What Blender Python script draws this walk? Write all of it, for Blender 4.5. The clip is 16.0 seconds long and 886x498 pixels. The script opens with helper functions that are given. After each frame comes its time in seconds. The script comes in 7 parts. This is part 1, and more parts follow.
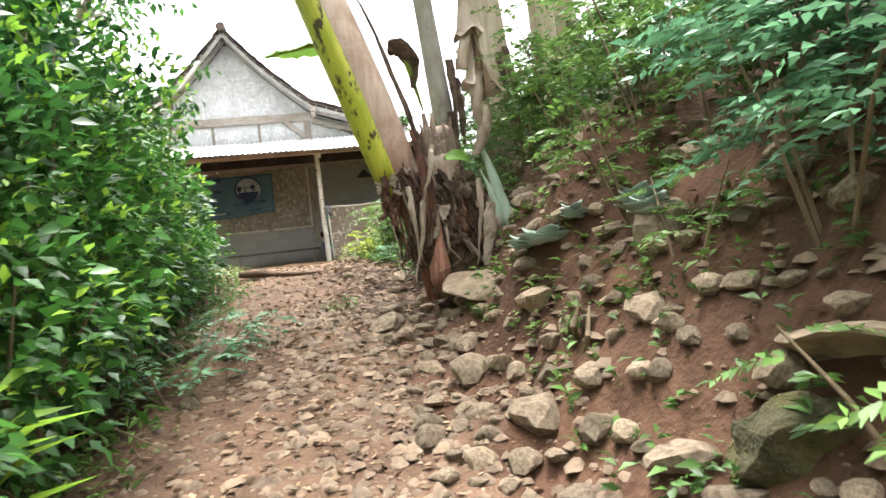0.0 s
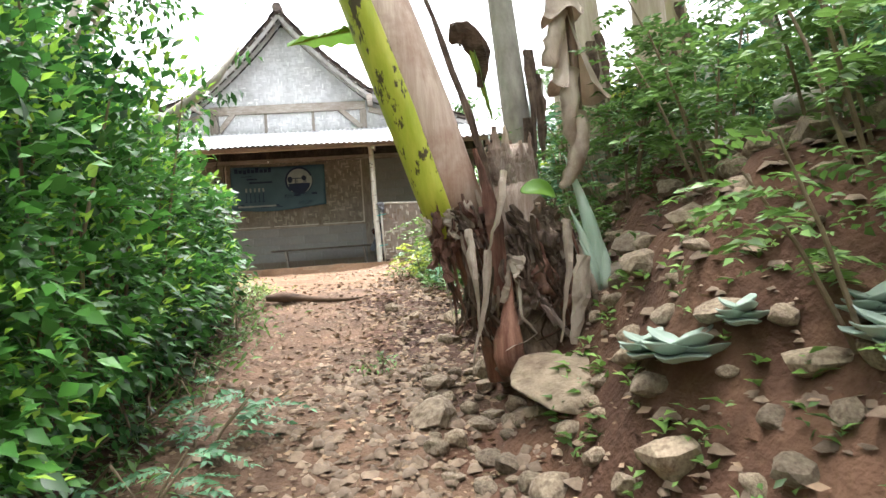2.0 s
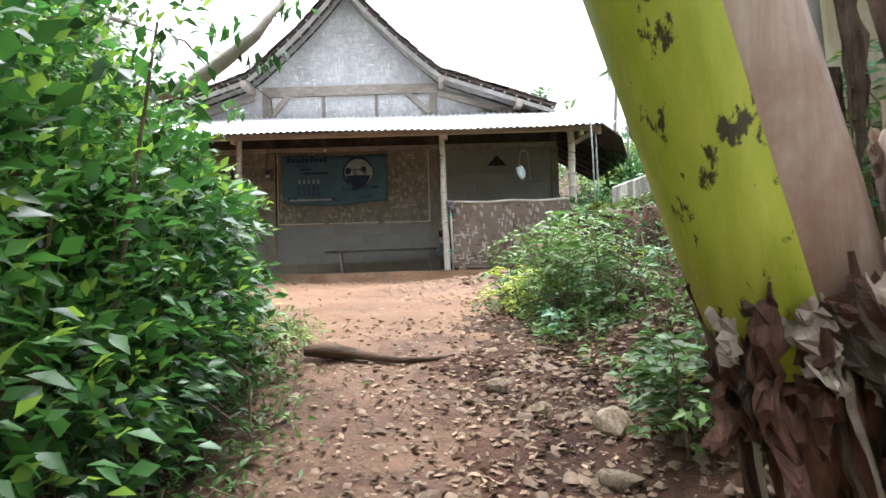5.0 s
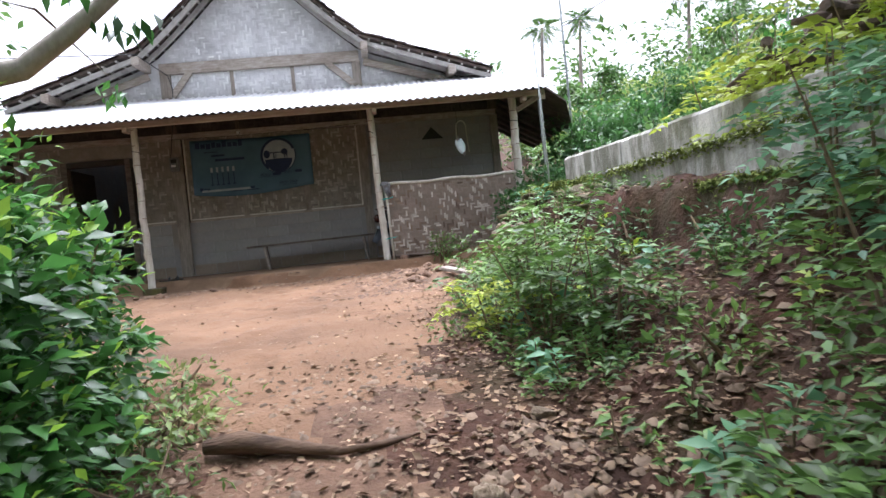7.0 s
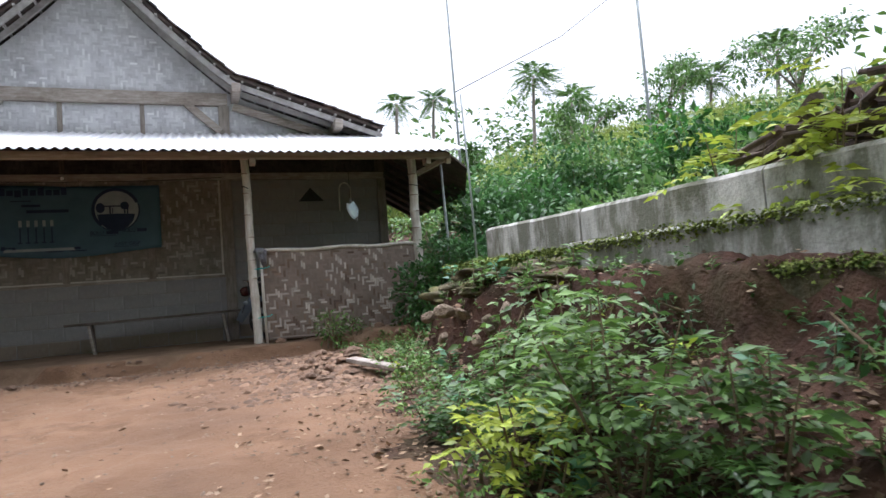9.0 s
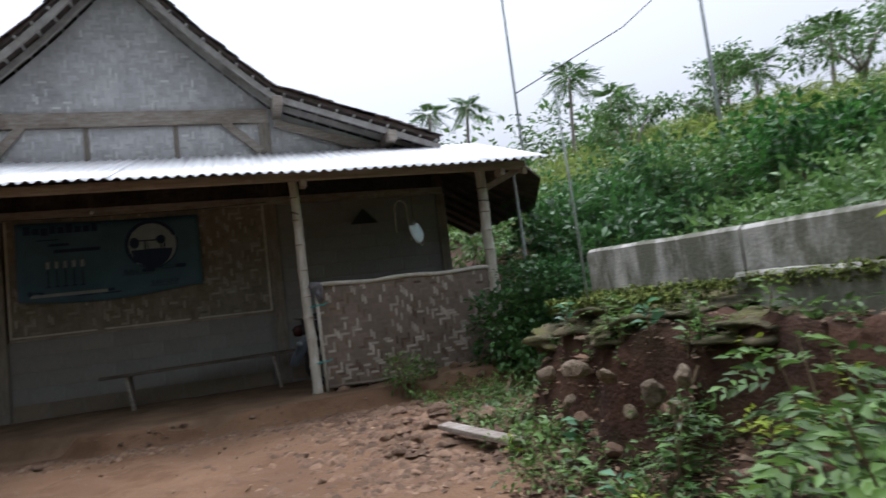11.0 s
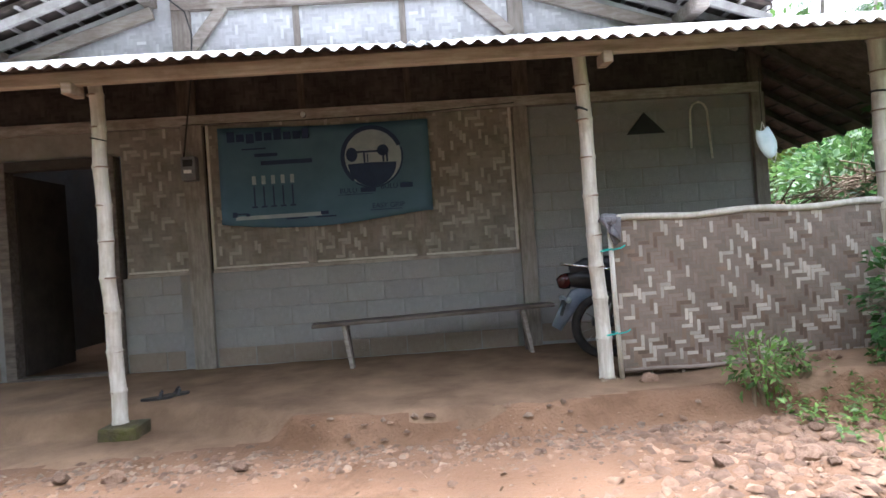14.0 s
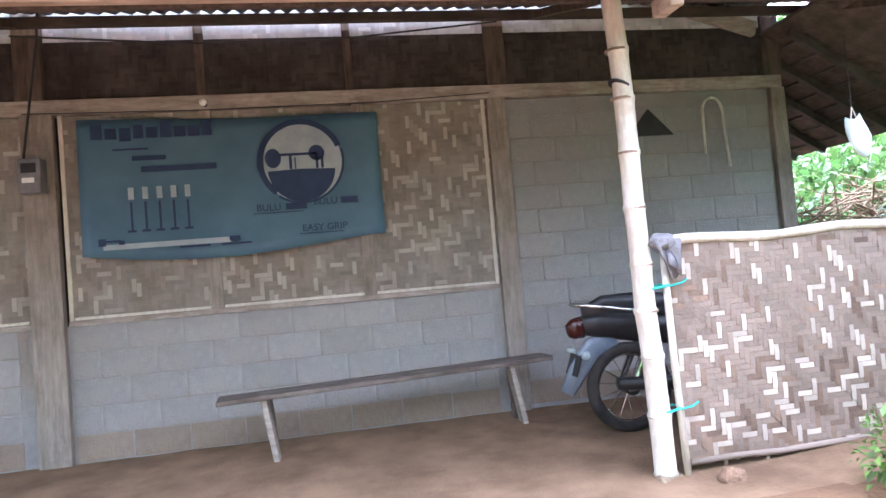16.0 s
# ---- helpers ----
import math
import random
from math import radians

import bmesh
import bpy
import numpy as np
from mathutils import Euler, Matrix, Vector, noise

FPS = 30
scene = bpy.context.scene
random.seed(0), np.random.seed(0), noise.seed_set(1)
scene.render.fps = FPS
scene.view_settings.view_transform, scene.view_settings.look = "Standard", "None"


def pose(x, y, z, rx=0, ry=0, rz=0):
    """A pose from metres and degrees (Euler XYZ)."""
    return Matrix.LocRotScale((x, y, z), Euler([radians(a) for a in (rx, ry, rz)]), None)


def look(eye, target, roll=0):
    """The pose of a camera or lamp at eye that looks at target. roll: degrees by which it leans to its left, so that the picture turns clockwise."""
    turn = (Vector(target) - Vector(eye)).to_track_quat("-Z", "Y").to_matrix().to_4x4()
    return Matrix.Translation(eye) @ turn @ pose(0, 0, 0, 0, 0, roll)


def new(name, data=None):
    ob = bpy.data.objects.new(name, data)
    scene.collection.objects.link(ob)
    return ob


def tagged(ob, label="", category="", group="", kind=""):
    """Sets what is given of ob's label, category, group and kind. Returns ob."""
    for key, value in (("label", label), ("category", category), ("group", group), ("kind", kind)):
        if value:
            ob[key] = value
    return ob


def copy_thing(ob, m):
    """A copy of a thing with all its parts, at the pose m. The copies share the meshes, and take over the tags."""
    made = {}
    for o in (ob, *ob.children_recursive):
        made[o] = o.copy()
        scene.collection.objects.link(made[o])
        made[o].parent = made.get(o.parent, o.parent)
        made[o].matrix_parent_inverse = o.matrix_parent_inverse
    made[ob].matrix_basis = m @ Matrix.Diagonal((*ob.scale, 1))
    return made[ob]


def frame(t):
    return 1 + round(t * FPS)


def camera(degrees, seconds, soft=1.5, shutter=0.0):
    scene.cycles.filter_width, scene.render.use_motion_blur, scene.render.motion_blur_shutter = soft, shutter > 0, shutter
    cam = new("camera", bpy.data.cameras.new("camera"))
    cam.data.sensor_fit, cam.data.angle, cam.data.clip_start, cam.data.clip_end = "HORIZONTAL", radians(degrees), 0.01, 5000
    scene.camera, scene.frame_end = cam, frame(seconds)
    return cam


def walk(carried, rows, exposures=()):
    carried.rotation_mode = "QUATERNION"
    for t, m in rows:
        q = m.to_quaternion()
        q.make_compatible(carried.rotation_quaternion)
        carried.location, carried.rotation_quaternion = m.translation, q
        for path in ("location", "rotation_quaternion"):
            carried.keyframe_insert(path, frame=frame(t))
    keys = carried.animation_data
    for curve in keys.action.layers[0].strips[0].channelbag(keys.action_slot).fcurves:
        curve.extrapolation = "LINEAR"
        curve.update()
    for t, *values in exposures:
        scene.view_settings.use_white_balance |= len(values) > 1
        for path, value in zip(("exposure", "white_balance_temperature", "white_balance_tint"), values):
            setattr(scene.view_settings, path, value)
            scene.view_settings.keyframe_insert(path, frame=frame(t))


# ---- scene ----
cam = camera(70.1, 16.0, shutter=0.2)
PATH = [
    (0, (0.507, -16.426, -0.704), (0.842, -14.457, -0.606), -6.6),
    (0.5, (0.569, -16.133, -0.531), (1.014, -14.183, -0.501), -6.4),
    (1, (0.677, -15.831, -0.447), (0.98, -13.854, -0.41), -7.6),
    (1.5, (0.697, -15.587, -0.351), (0.772, -13.59, -0.291), -7.4),
    (2, (0.655, -15.347, -0.279), (0.811, -13.355, -0.209), -3.9),
    (2.5, (0.646, -15.079, -0.27), (0.809, -13.088, -0.181), -5.2),
    (3, (0.573, -14.746, -0.192), (0.53, -12.746, -0.188), -4.9),
    (3.5, (0.418, -14.394, -0.11), (0.68, -12.412, -0.069), -1.7),
    (4, (0.397, -14.016, -0.074), (0.686, -12.037, -0.033), -3.7),
    (4.5, (0.376, -13.681, 0.01), (0.423, -11.682, 0.044), -1.8),
    (4.7, (0.377, -13.561, 0.026), (0.359, -11.562, 0.095), -1.5),
    (6.8, (0.336, -12.442, 0.421), (0.393, -10.448, 0.279), -1.7),
    (7, (0.329, -12.299, 0.384), (0.512, -10.308, 0.328), -5.6),
    (7.5, (0.284, -11.731, 0.474), (0.384, -9.734, 0.432), -7.2),
    (8, (0.175, -11.393, 0.499), (0.3, -9.398, 0.421), -9.1),
    (8.5, (-0.084, -11.144, 0.512), (0.525, -9.24, 0.543), -6.6),
    (8.7, (-0.16, -10.957, 0.515), (0.53, -9.083, 0.611), -4.1),
    (10.8, (-0.31, -9.522, 0.86), (0.446, -7.677, 1.027), -7.3),
    (11, (-0.329, -9.375, 0.876), (0.275, -7.476, 1.042), -6.8),
    (11.5, (-0.347, -8.856, 0.924), (0.079, -6.903, 0.993), -5.2),
    (12, (-0.445, -8.442, 0.958), (-0.253, -6.455, 1.083), -6.1),
    (12.5, (-0.57, -8.039, 0.999), (-0.658, -6.042, 1.07), -5.8),
    (13, (-0.769, -7.652, 1.071), (-0.845, -5.654, 1.139), -4.0),
    (13.5, (-0.877, -7.247, 1.048), (-0.857, -5.25, 1.153), -5.3),
    (14, (-0.982, -6.761, 1.086), (-0.929, -4.761, 1.089), -3.8),
    (14.5, (-1.06, -6.336, 1.101), (-0.651, -4.379, 1.123), -3.8),
    (15, (-1.136, -5.896, 1.128), (-0.703, -3.943, 1.13), -6.2),
    (15.5, (-1.182, -5.465, 1.154), (-0.909, -3.484, 1.17), -4.3),
    (16, (-1.259, -5.042, 1.177), (-0.933, -3.07, 1.248), -4.8),
]
EXPOSURES = [(0, 2.7, 6400, 10), (2, 2.68, 6200, 11), (4.7, 2.3, 5950, 13), (7, 1.85, 5750, 18), (8.7, 1.45, 5750, 16), (11, 0.58, 5750, 14), (12, 1.08, 5700, 13), (13, 2.0, 5650, 14), (14.5, 2.95, 5500, 19), (16, 4.08, 5250, 23)]
walk(cam, [(t, look(eye, target, roll)) for t, eye, target, roll in PATH], EXPOSURES)

# ---- world, sun, exposure ----
world = bpy.data.worlds.new("world")
scene.world = world
world.use_nodes = True
wn = world.node_tree
sky = wn.nodes.new("ShaderNodeTexSky")
sky.sky_type = "NISHITA"
sky.sun_disc = False
sky.sun_elevation, sky.sun_rotation = radians(76), radians(0)
sky.air_density, sky.dust_density, sky.ozone_density = 1.6, 8.0, 1.0
pale = wn.nodes.new("ShaderNodeHueSaturation")
pale.inputs["Saturation"].default_value = 0.12
wn.links.new(sky.outputs[0], pale.inputs["Color"])
wn.links.new(pale.outputs[0], wn.nodes["Background"].inputs[0])
wn.nodes["Background"].inputs[1].default_value = 0.15
sun_data = bpy.data.lights.new("sun", "SUN")
sun_data.energy, sun_data.angle, sun_data.color = 0.5, radians(40), (1.0, 0.96, 0.9)
sun = new("sun", sun_data)
sun.matrix_world = look((0, 4.5, 30), (0, -3, 0))

# ---- helpers ----
RNG = np.random.default_rng(5)


def part(name, bm, material, parent=None, label="", smooth=False):
    me = bpy.data.meshes.new(name)
    bm.to_mesh(me)
    bm.free()
    me.materials.append(material)
    if smooth:
        me.shade_smooth()
    ob = new(name, me)
    ob.parent = parent
    if label:
        ob["label"] = label
    return ob


def shared(name, me, m, parent=None):
    ob = new(name, me)
    ob.parent = parent
    ob.matrix_basis = m
    return ob


def thing(name, at, label, category, group="", kind=""):
    ob = new(name)
    ob.location = at
    return tagged(ob, label, category, group, kind)


def box(bm, x0, x1, y0, y1, z0, z1, bevel=0.0):
    r = bmesh.ops.create_cube(bm, size=1)
    for v in r["verts"]:
        v.co = Vector(((x0 + x1) / 2 + v.co.x * (x1 - x0), (y0 + y1) / 2 + v.co.y * (y1 - y0), (z0 + z1) / 2 + v.co.z * (z1 - z0)))
    if bevel:
        es = {e for v in r["verts"] for e in v.link_edges}
        bmesh.ops.bevel(bm, geom=list(es), offset=bevel, segments=2, affect="EDGES", profile=0.6)
    return bm


def bbox(*a, bevel=0.0):
    return box(bmesh.new(), *a, bevel=bevel)


def beam(bm, p, q, w, h, bevel=0.006, up=(0, 0, 1)):
    """A timber from p to q, w wide and h high."""
    p, q = Vector(p), Vector(q)
    d = (q - p)
    n = d.normalized()
    side = n.cross(Vector(up)).normalized()
    top = side.cross(n)
    vs = [bm.verts.new(c + side * (sx * w / 2) + top * (sz * h / 2)) for c in (p, q) for sx, sz in ((-1, -1), (1, -1), (1, 1), (-1, 1))]
    fs = [(0, 1, 2, 3), (7, 6, 5, 4), (0, 4, 5, 1), (1, 5, 6, 2), (2, 6, 7, 3), (3, 7, 4, 0)]
    made = [bm.faces.new([vs[i] for i in f]) for f in fs]
    bmesh.ops.recalc_face_normals(bm, faces=made)
    if bevel:
        bmesh.ops.bevel(bm, geom=list({e for f in made for e in f.edges}), offset=bevel, segments=1, affect="EDGES")
    return bm


def tube(bm, pts, radii, seg=10, flat=1.0, wob=0.0, seed=0):
    """A limb through pts with a radius at each."""
    pts = [Vector(p) for p in pts]
    rnd = random.Random(seed)
    rings = []
    ref = Vector((0.3, 1, 0.2)).normalized()
    for i, p in enumerate(pts):
        d = (pts[min(i + 1, len(pts) - 1)] - pts[max(i - 1, 0)]).normalized()
        a = d.cross(ref).normalized()
        b = d.cross(a)
        rings.append([bm.verts.new(p + (a * math.cos(2 * math.pi * k / seg) + b * math.sin(2 * math.pi * k / seg) * flat) * radii[i] * (1 + rnd.uniform(-wob, wob))) for k in range(seg)])
    for r0, r1 in zip(rings, rings[1:]):
        for k in range(seg):
            bm.faces.new((r0[k], r0[(k + 1) % seg], r1[(k + 1) % seg], r1[k]))
    for r in (rings[0][::-1], rings[-1]):
        bm.faces.new(r)
    return bm


def mesh_np(name, verts, faces, material, parent=None, label="", smooth=False):
    """One mesh object out of number arrays."""
    me = bpy.data.meshes.new(name)
    k = faces.shape[1]
    me.vertices.add(len(verts))
    me.vertices.foreach_set("co", np.ascontiguousarray(verts, dtype=np.float32).ravel())
    me.loops.add(faces.size)
    me.loops.foreach_set("vertex_index", np.ascontiguousarray(faces, dtype=np.int32).ravel())
    me.polygons.add(len(faces))
    me.polygons.foreach_set("loop_start", np.arange(0, faces.size, k, dtype=np.int32))
    me.update(calc_edges=True)
    me.validate()
    me.materials.append(material)
    if smooth:
        me.shade_smooth()
    ob = new(name, me)
    ob.parent = parent
    if label:
        ob["label"] = label
    return ob


def unit(a):
    return a / np.maximum(np.linalg.norm(a, axis=-1, keepdims=True), 1e-6)


def leaves(centres, ways, size, wide=0.45, droop=0.12, rng=None):
    """Many leaves, each of four triangles with a sunken midrib: base at centre, pointing along its way."""
    rng = rng or RNG
    n = len(centres)
    ways = unit(ways)
    ref = unit(np.array([0, 0, 1.0]) + rng.normal(0, 0.45, (n, 3)))
    side = unit(np.cross(ways, ref))
    top = np.cross(side, ways)
    ln = np.asarray(size).reshape(-1, 1) * np.ones((n, 1))
    w = ln * wide * 0.5
    b = centres
    l = centres + ways * ln * 0.45 - side * w + top * ln * 0.06
    r = centres + ways * ln * 0.45 + side * w + top * ln * 0.06
    m = centres + ways * ln * 0.5 - top * ln * 0.03
    t = centres + ways * ln - top * ln * droop
    v = np.stack([b, l, r, t, m], 1).reshape(-1, 3)
    f = np.array([[0, 4, 1], [0, 2, 4], [1, 4, 3], [4, 2, 3]])
    return v, (np.arange(n)[:, None, None] * 5 + f[None]).reshape(-1, 3)


def join(parts):
    vs, fs, o = [], [], 0
    for v, f in parts:
        vs.append(v)
        fs.append(f + o)
        o += len(v)
    return np.concatenate(vs), np.concatenate(fs)


def fronds(bases, ways, length, pairs, leaflet, rng, wide=0.4, sag=0.5):
    """Feather leaves: a rachis that sags, with leaflets in pairs."""
    n = len(bases)
    ways = unit(ways)
    side = unit(np.cross(ways, np.array([0, 0, 1.0]) + rng.normal(0, 0.15, (n, 3))))
    top = np.cross(side, ways)
    ln = np.asarray(length).reshape(-1, 1) * np.ones((n, 1))
    cs, ws, ss = [], [], []
    for k in range(pairs):
        u = 0.22 + 0.78 * k / (pairs - 1)
        p = bases + ways * ln * u - np.array([0, 0, 1.0]) * ln * sag * u * u
        fw = unit(ways - np.array([0, 0, 1.0]) * sag * 2 * u)
        s = leaflet * (0.65 + 0.5 * math.sin(math.pi * (0.15 + 0.8 * u)))
        for sg in (-1, 1):
            cs.append(p)
            ws.append(side * sg + fw * 0.45 + top * rng.normal(0.05, 0.15, (n, 1)))
            ss.append(np.full(n, s) * rng.uniform(0.85, 1.15, n))
    tip = bases + ways * ln - np.array([0, 0, 1.0]) * ln * sag
    cs.append(tip), ws.append(ways - np.array([0, 0, 1.0]) * sag), ss.append(np.full(n, leaflet))
    return leaves(np.concatenate(cs), np.concatenate(ws), np.concatenate(ss), wide, 0.1, rng)


def cloud(centre, radii, n, rng, shell=0.55):
    """Places in an uneven ellipsoid, thicker towards its skin, with outward ways."""
    d = unit(rng.normal(0, 1, (n, 3)))
    rr = rng.uniform(shell, 1.0, (n, 1)) ** 0.6
    bump = 1 + 0.22 * np.sin(d[:, :1] * 5 + centre[0]) * np.cos(d[:, 1:2] * 6 + centre[1]) + 0.15 * np.sin(d[:, 2:] * 9 + centre[0] * 3)
    p = np.array(centre) + d * rr * bump * np.array(radii)
    return p, unit(d * np.array([1, 1, 0.7]) + rng.normal(0, 0.45, (n, 3)))


# ---- materials ----
def mat(name, c1, c2, scale=6.0, rough=0.85, bump=0.3, bscale=60.0, stain=None, sscale=1.2, samount=0.6, island=0.0, randob=0.0, metal=0.0, through_light=0.0, stretch=(1, 1, 1), spec=0.4, sharp=(0.35, 0.65), sstretch=(1, 1, 1), ssharp=(0.48, 0.66)):
    m = bpy.data.materials.new(name)
    m.use_nodes = True
    nt = m.node_tree
    nd, ln = nt.nodes, nt.links
    b = nd["Principled BSDF"]
    tc = nd.new("ShaderNodeTexCoord")
    mp = nd.new("ShaderNodeMapping")
    mp.inputs["Scale"].default_value = stretch
    ln.new(tc.outputs["Object"], mp.inputs[0])
    n1 = nd.new("ShaderNodeTexNoise")
    n1.inputs["Scale"].default_value, n1.inputs["Detail"].default_value, n1.inputs["Roughness"].default_value = scale, 8, 0.65
    ln.new(mp.outputs[0], n1.inputs["Vector"])
    cr = nd.new("ShaderNodeValToRGB")
    cr.color_ramp.elements[0].position, cr.color_ramp.elements[1].position = sharp
    cr.color_ramp.elements[0].color, cr.color_ramp.elements[1].color = (*c1, 1), (*c2, 1)
    ln.new(n1.outputs[0], cr.inputs[0])
    col = cr.outputs[0]
    if stain:
        mp2 = nd.new("ShaderNodeMapping")
        mp2.inputs["Scale"].default_value = sstretch
        ln.new(tc.outputs["Object"], mp2.inputs[0])
        n2 = nd.new("ShaderNodeTexNoise")
        n2.inputs["Scale"].default_value, n2.inputs["Detail"].default_value, n2.inputs["Roughness"].default_value = sscale, 6, 0.7
        ln.new(mp2.outputs[0], n2.inputs["Vector"])
        r2 = nd.new("ShaderNodeValToRGB")
        r2.color_ramp.elements[0].position, r2.color_ramp.elements[1].position = ssharp
        r2.color_ramp.elements[1].color = (samount, samount, samount, 1)
        ln.new(n2.outputs[0], r2.inputs[0])
        mx = nd.new("ShaderNodeMix")
        mx.data_type = "RGBA"
        mx.inputs[7].default_value = (*stain, 1)
        ln.new(r2.outputs[0], mx.inputs[0])
        ln.new(col, mx.inputs[6])
        col = mx.outputs[2]
    if island or randob:
        src = nd.new("ShaderNodeNewGeometry").outputs["Random Per Island"] if island else nd.new("ShaderNodeObjectInfo").outputs["Random"]
        amt = island or randob
        mr = nd.new("ShaderNodeMapRange")
        mr.inputs["To Min"].default_value, mr.inputs["To Max"].default_value = 1 - amt, 1 + amt
        ln.new(src, mr.inputs["Value"])
        hs = nd.new("ShaderNodeHueSaturation")
        ln.new(mr.outputs[0], hs.inputs["Value"])
        ln.new(col, hs.inputs["Color"])
        col = hs.outputs[0]
    ln.new(col, b.inputs["Base Color"])
    b.inputs["Roughness"].default_value, b.inputs["Metallic"].default_value, b.inputs["Specular IOR Level"].default_value = rough, metal, spec
    if bump:
        n3 = nd.new("ShaderNodeTexNoise")
        n3.inputs["Scale"].default_value, n3.inputs["Detail"].default_value = bscale, 6
        ln.new(mp.outputs[0], n3.inputs["Vector"])
        bp = nd.new("ShaderNodeBump")
        bp.inputs["Strength"].default_value, bp.inputs["Distance"].default_value = bump, 0.02
        ln.new(n3.outputs[0], bp.inputs["Height"])
        ln.new(bp.outputs[0], b.inputs["Normal"])
    if through_light:
        tr = nd.new("ShaderNodeBsdfTranslucent")
        ln.new(col, tr.inputs[0])
        ms = nd.new("ShaderNodeMixShader")
        ms.inputs[0].default_value = through_light
        ln.new(b.outputs[0], ms.inputs[1])
        ln.new(tr.outputs[0], ms.inputs[2])
        ln.new(ms.outputs[0], nd["Material Output"].inputs[0])
    return m


def leafmat(name, dark, light, spread=0.45, gloss=0.42, light_through=0.35):
    return mat(name, dark, light, 0.9, gloss, 0.0, island=spread, through_light=light_through, spec=0.4)


M_DIRT = mat("red_brown_earth", (0.118, 0.065, 0.034), (0.23, 0.136, 0.079), 2.2, 0.92, 0.7, 45, stain=(0.09, 0.052, 0.03), sscale=1.1, samount=0.75, spec=0.25)
# dark soil of the bank, deepened further for the shade of overhanging growth
M_SOIL = mat("shade_dark_moist_soil", (0.032, 0.0165, 0.011), (0.085, 0.043, 0.027), 3.4, 0.95, 0.9, 34, stain=(0.04, 0.034, 0.013), sscale=1.6, samount=0.6, spec=0.2)
M_PATH = mat("brown_path_earth", (0.08, 0.046, 0.029), (0.17, 0.102, 0.065), 3.0, 0.93, 0.8, 40, stain=(0.062, 0.036, 0.023), sscale=1.6, samount=0.75, spec=0.22)
M_RED = mat("red_bank_earth", (0.058, 0.028, 0.017), (0.138, 0.074, 0.045), 2.6, 0.94, 0.8, 36, stain=(0.045, 0.024, 0.015), sscale=1.4, samount=0.7, spec=0.2)
M_TERRACE = mat("trodden_clay_floor", (0.14, 0.088, 0.051), (0.245, 0.16, 0.098), 1.8, 0.9, 0.4, 40, stain=(0.10, 0.062, 0.037), sscale=1.3, samount=0.6, spec=0.25)
M_STONE = mat("fieldstone", (0.165, 0.122, 0.081), (0.335, 0.262, 0.182), 6, 0.92, 0.6, 38, stain=(0.10, 0.06, 0.036), sscale=4, samount=0.8, randob=0.35)
M_STONE_S = mat("path_stones", (0.105, 0.069, 0.045), (0.22, 0.158, 0.108), 9, 0.9, 0.35, 40, island=0.3)
M_CLOD = mat("reddish_clod", (0.125, 0.075, 0.046), (0.235, 0.152, 0.102), 7, 0.92, 0.45, 40, randob=0.25)
M_RUBBLE = mat("reddish_rubble", (0.10, 0.058, 0.034), (0.205, 0.128, 0.08), 9, 0.92, 0.4, 40, island=0.4)
M_MOSS = mat("mossy_stone", (0.035, 0.036, 0.014), (0.13, 0.10, 0.058), 5, 0.95, 0.9, 50, stain=(0.09, 0.095, 0.016), sscale=4, samount=0.85)
M_MOSSPAD = mat("moss", (0.085, 0.115, 0.018), (0.21, 0.25, 0.05), 12, 1.0, 0.8, 120, island=0.35)
M_WOOD = mat("weathered_wood", (0.25, 0.21, 0.175), (0.43, 0.385, 0.335), 5, 0.8, 0.3, 30, stretch=(1, 6, 6), stain=(0.14, 0.10, 0.075), sscale=2)
M_WOODV = mat("weathered_wall_post", (0.20, 0.172, 0.142), (0.33, 0.292, 0.25), 5, 0.8, 0.3, 30, stretch=(6, 6, 0.8), stain=(0.13, 0.095, 0.07), sscale=2)
M_BAMBOO = mat("pale_bamboo", (0.50, 0.46, 0.38), (0.68, 0.65, 0.58), 9, 0.5, 0.12, 60, stretch=(4, 4, 0.5), stain=(0.33, 0.27, 0.19), sscale=4, samount=0.5)
M_WEAVE_F = mat("fence_weave", (0.18, 0.14, 0.11), (0.26, 0.206, 0.166), 2, 0.6, 0.2, 90, island=0.14)
M_WEAVE_L = mat("fence_weave_bright", (0.39, 0.335, 0.275), (0.51, 0.455, 0.39), 4, 0.45, 0.1, 90, island=0.2)
M_WEAVE_D = mat("fence_weave_dark", (0.135, 0.092, 0.064), (0.22, 0.156, 0.113), 3, 0.7, 0.2, 90, island=0.3)
M_WEAVE_W = mat("wall_weave", (0.19, 0.168, 0.14), (0.275, 0.247, 0.211), 3, 0.7, 0.2, 80, island=0.13, stain=(0.17, 0.13, 0.09), sscale=2)
M_WEAVE_WL = mat("wall_weave_bright", (0.30, 0.268, 0.222), (0.39, 0.355, 0.30), 3, 0.6, 0.2, 80, island=0.2)
M_WEAVE_G = mat("grey_weave", (0.50, 0.50, 0.51), (0.66, 0.66, 0.66), 2, 0.75, 0.2, 80, island=0.14, stain=(0.34, 0.335, 0.335), sscale=1.4, samount=0.6)
M_WEAVE_GL = mat("grey_weave_bright", (0.62, 0.63, 0.63), (0.74, 0.74, 0.73), 3, 0.6, 0.1, 80, island=0.15)
# weave colour with the shade under the porch roof painted in
M_WEAVE_SHADE = mat("shade_dark_weave", (0.03, 0.023, 0.020), (0.07, 0.056, 0.05), 3, 0.85, 0.2, 80, island=0.3)
M_BLOCK = mat("grey_cement_block", (0.245, 0.24, 0.234), (0.345, 0.338, 0.328), 4, 0.92, 0.4, 60, stain=(0.24, 0.20, 0.165), sscale=1.3, samount=0.6, randob=0.07)
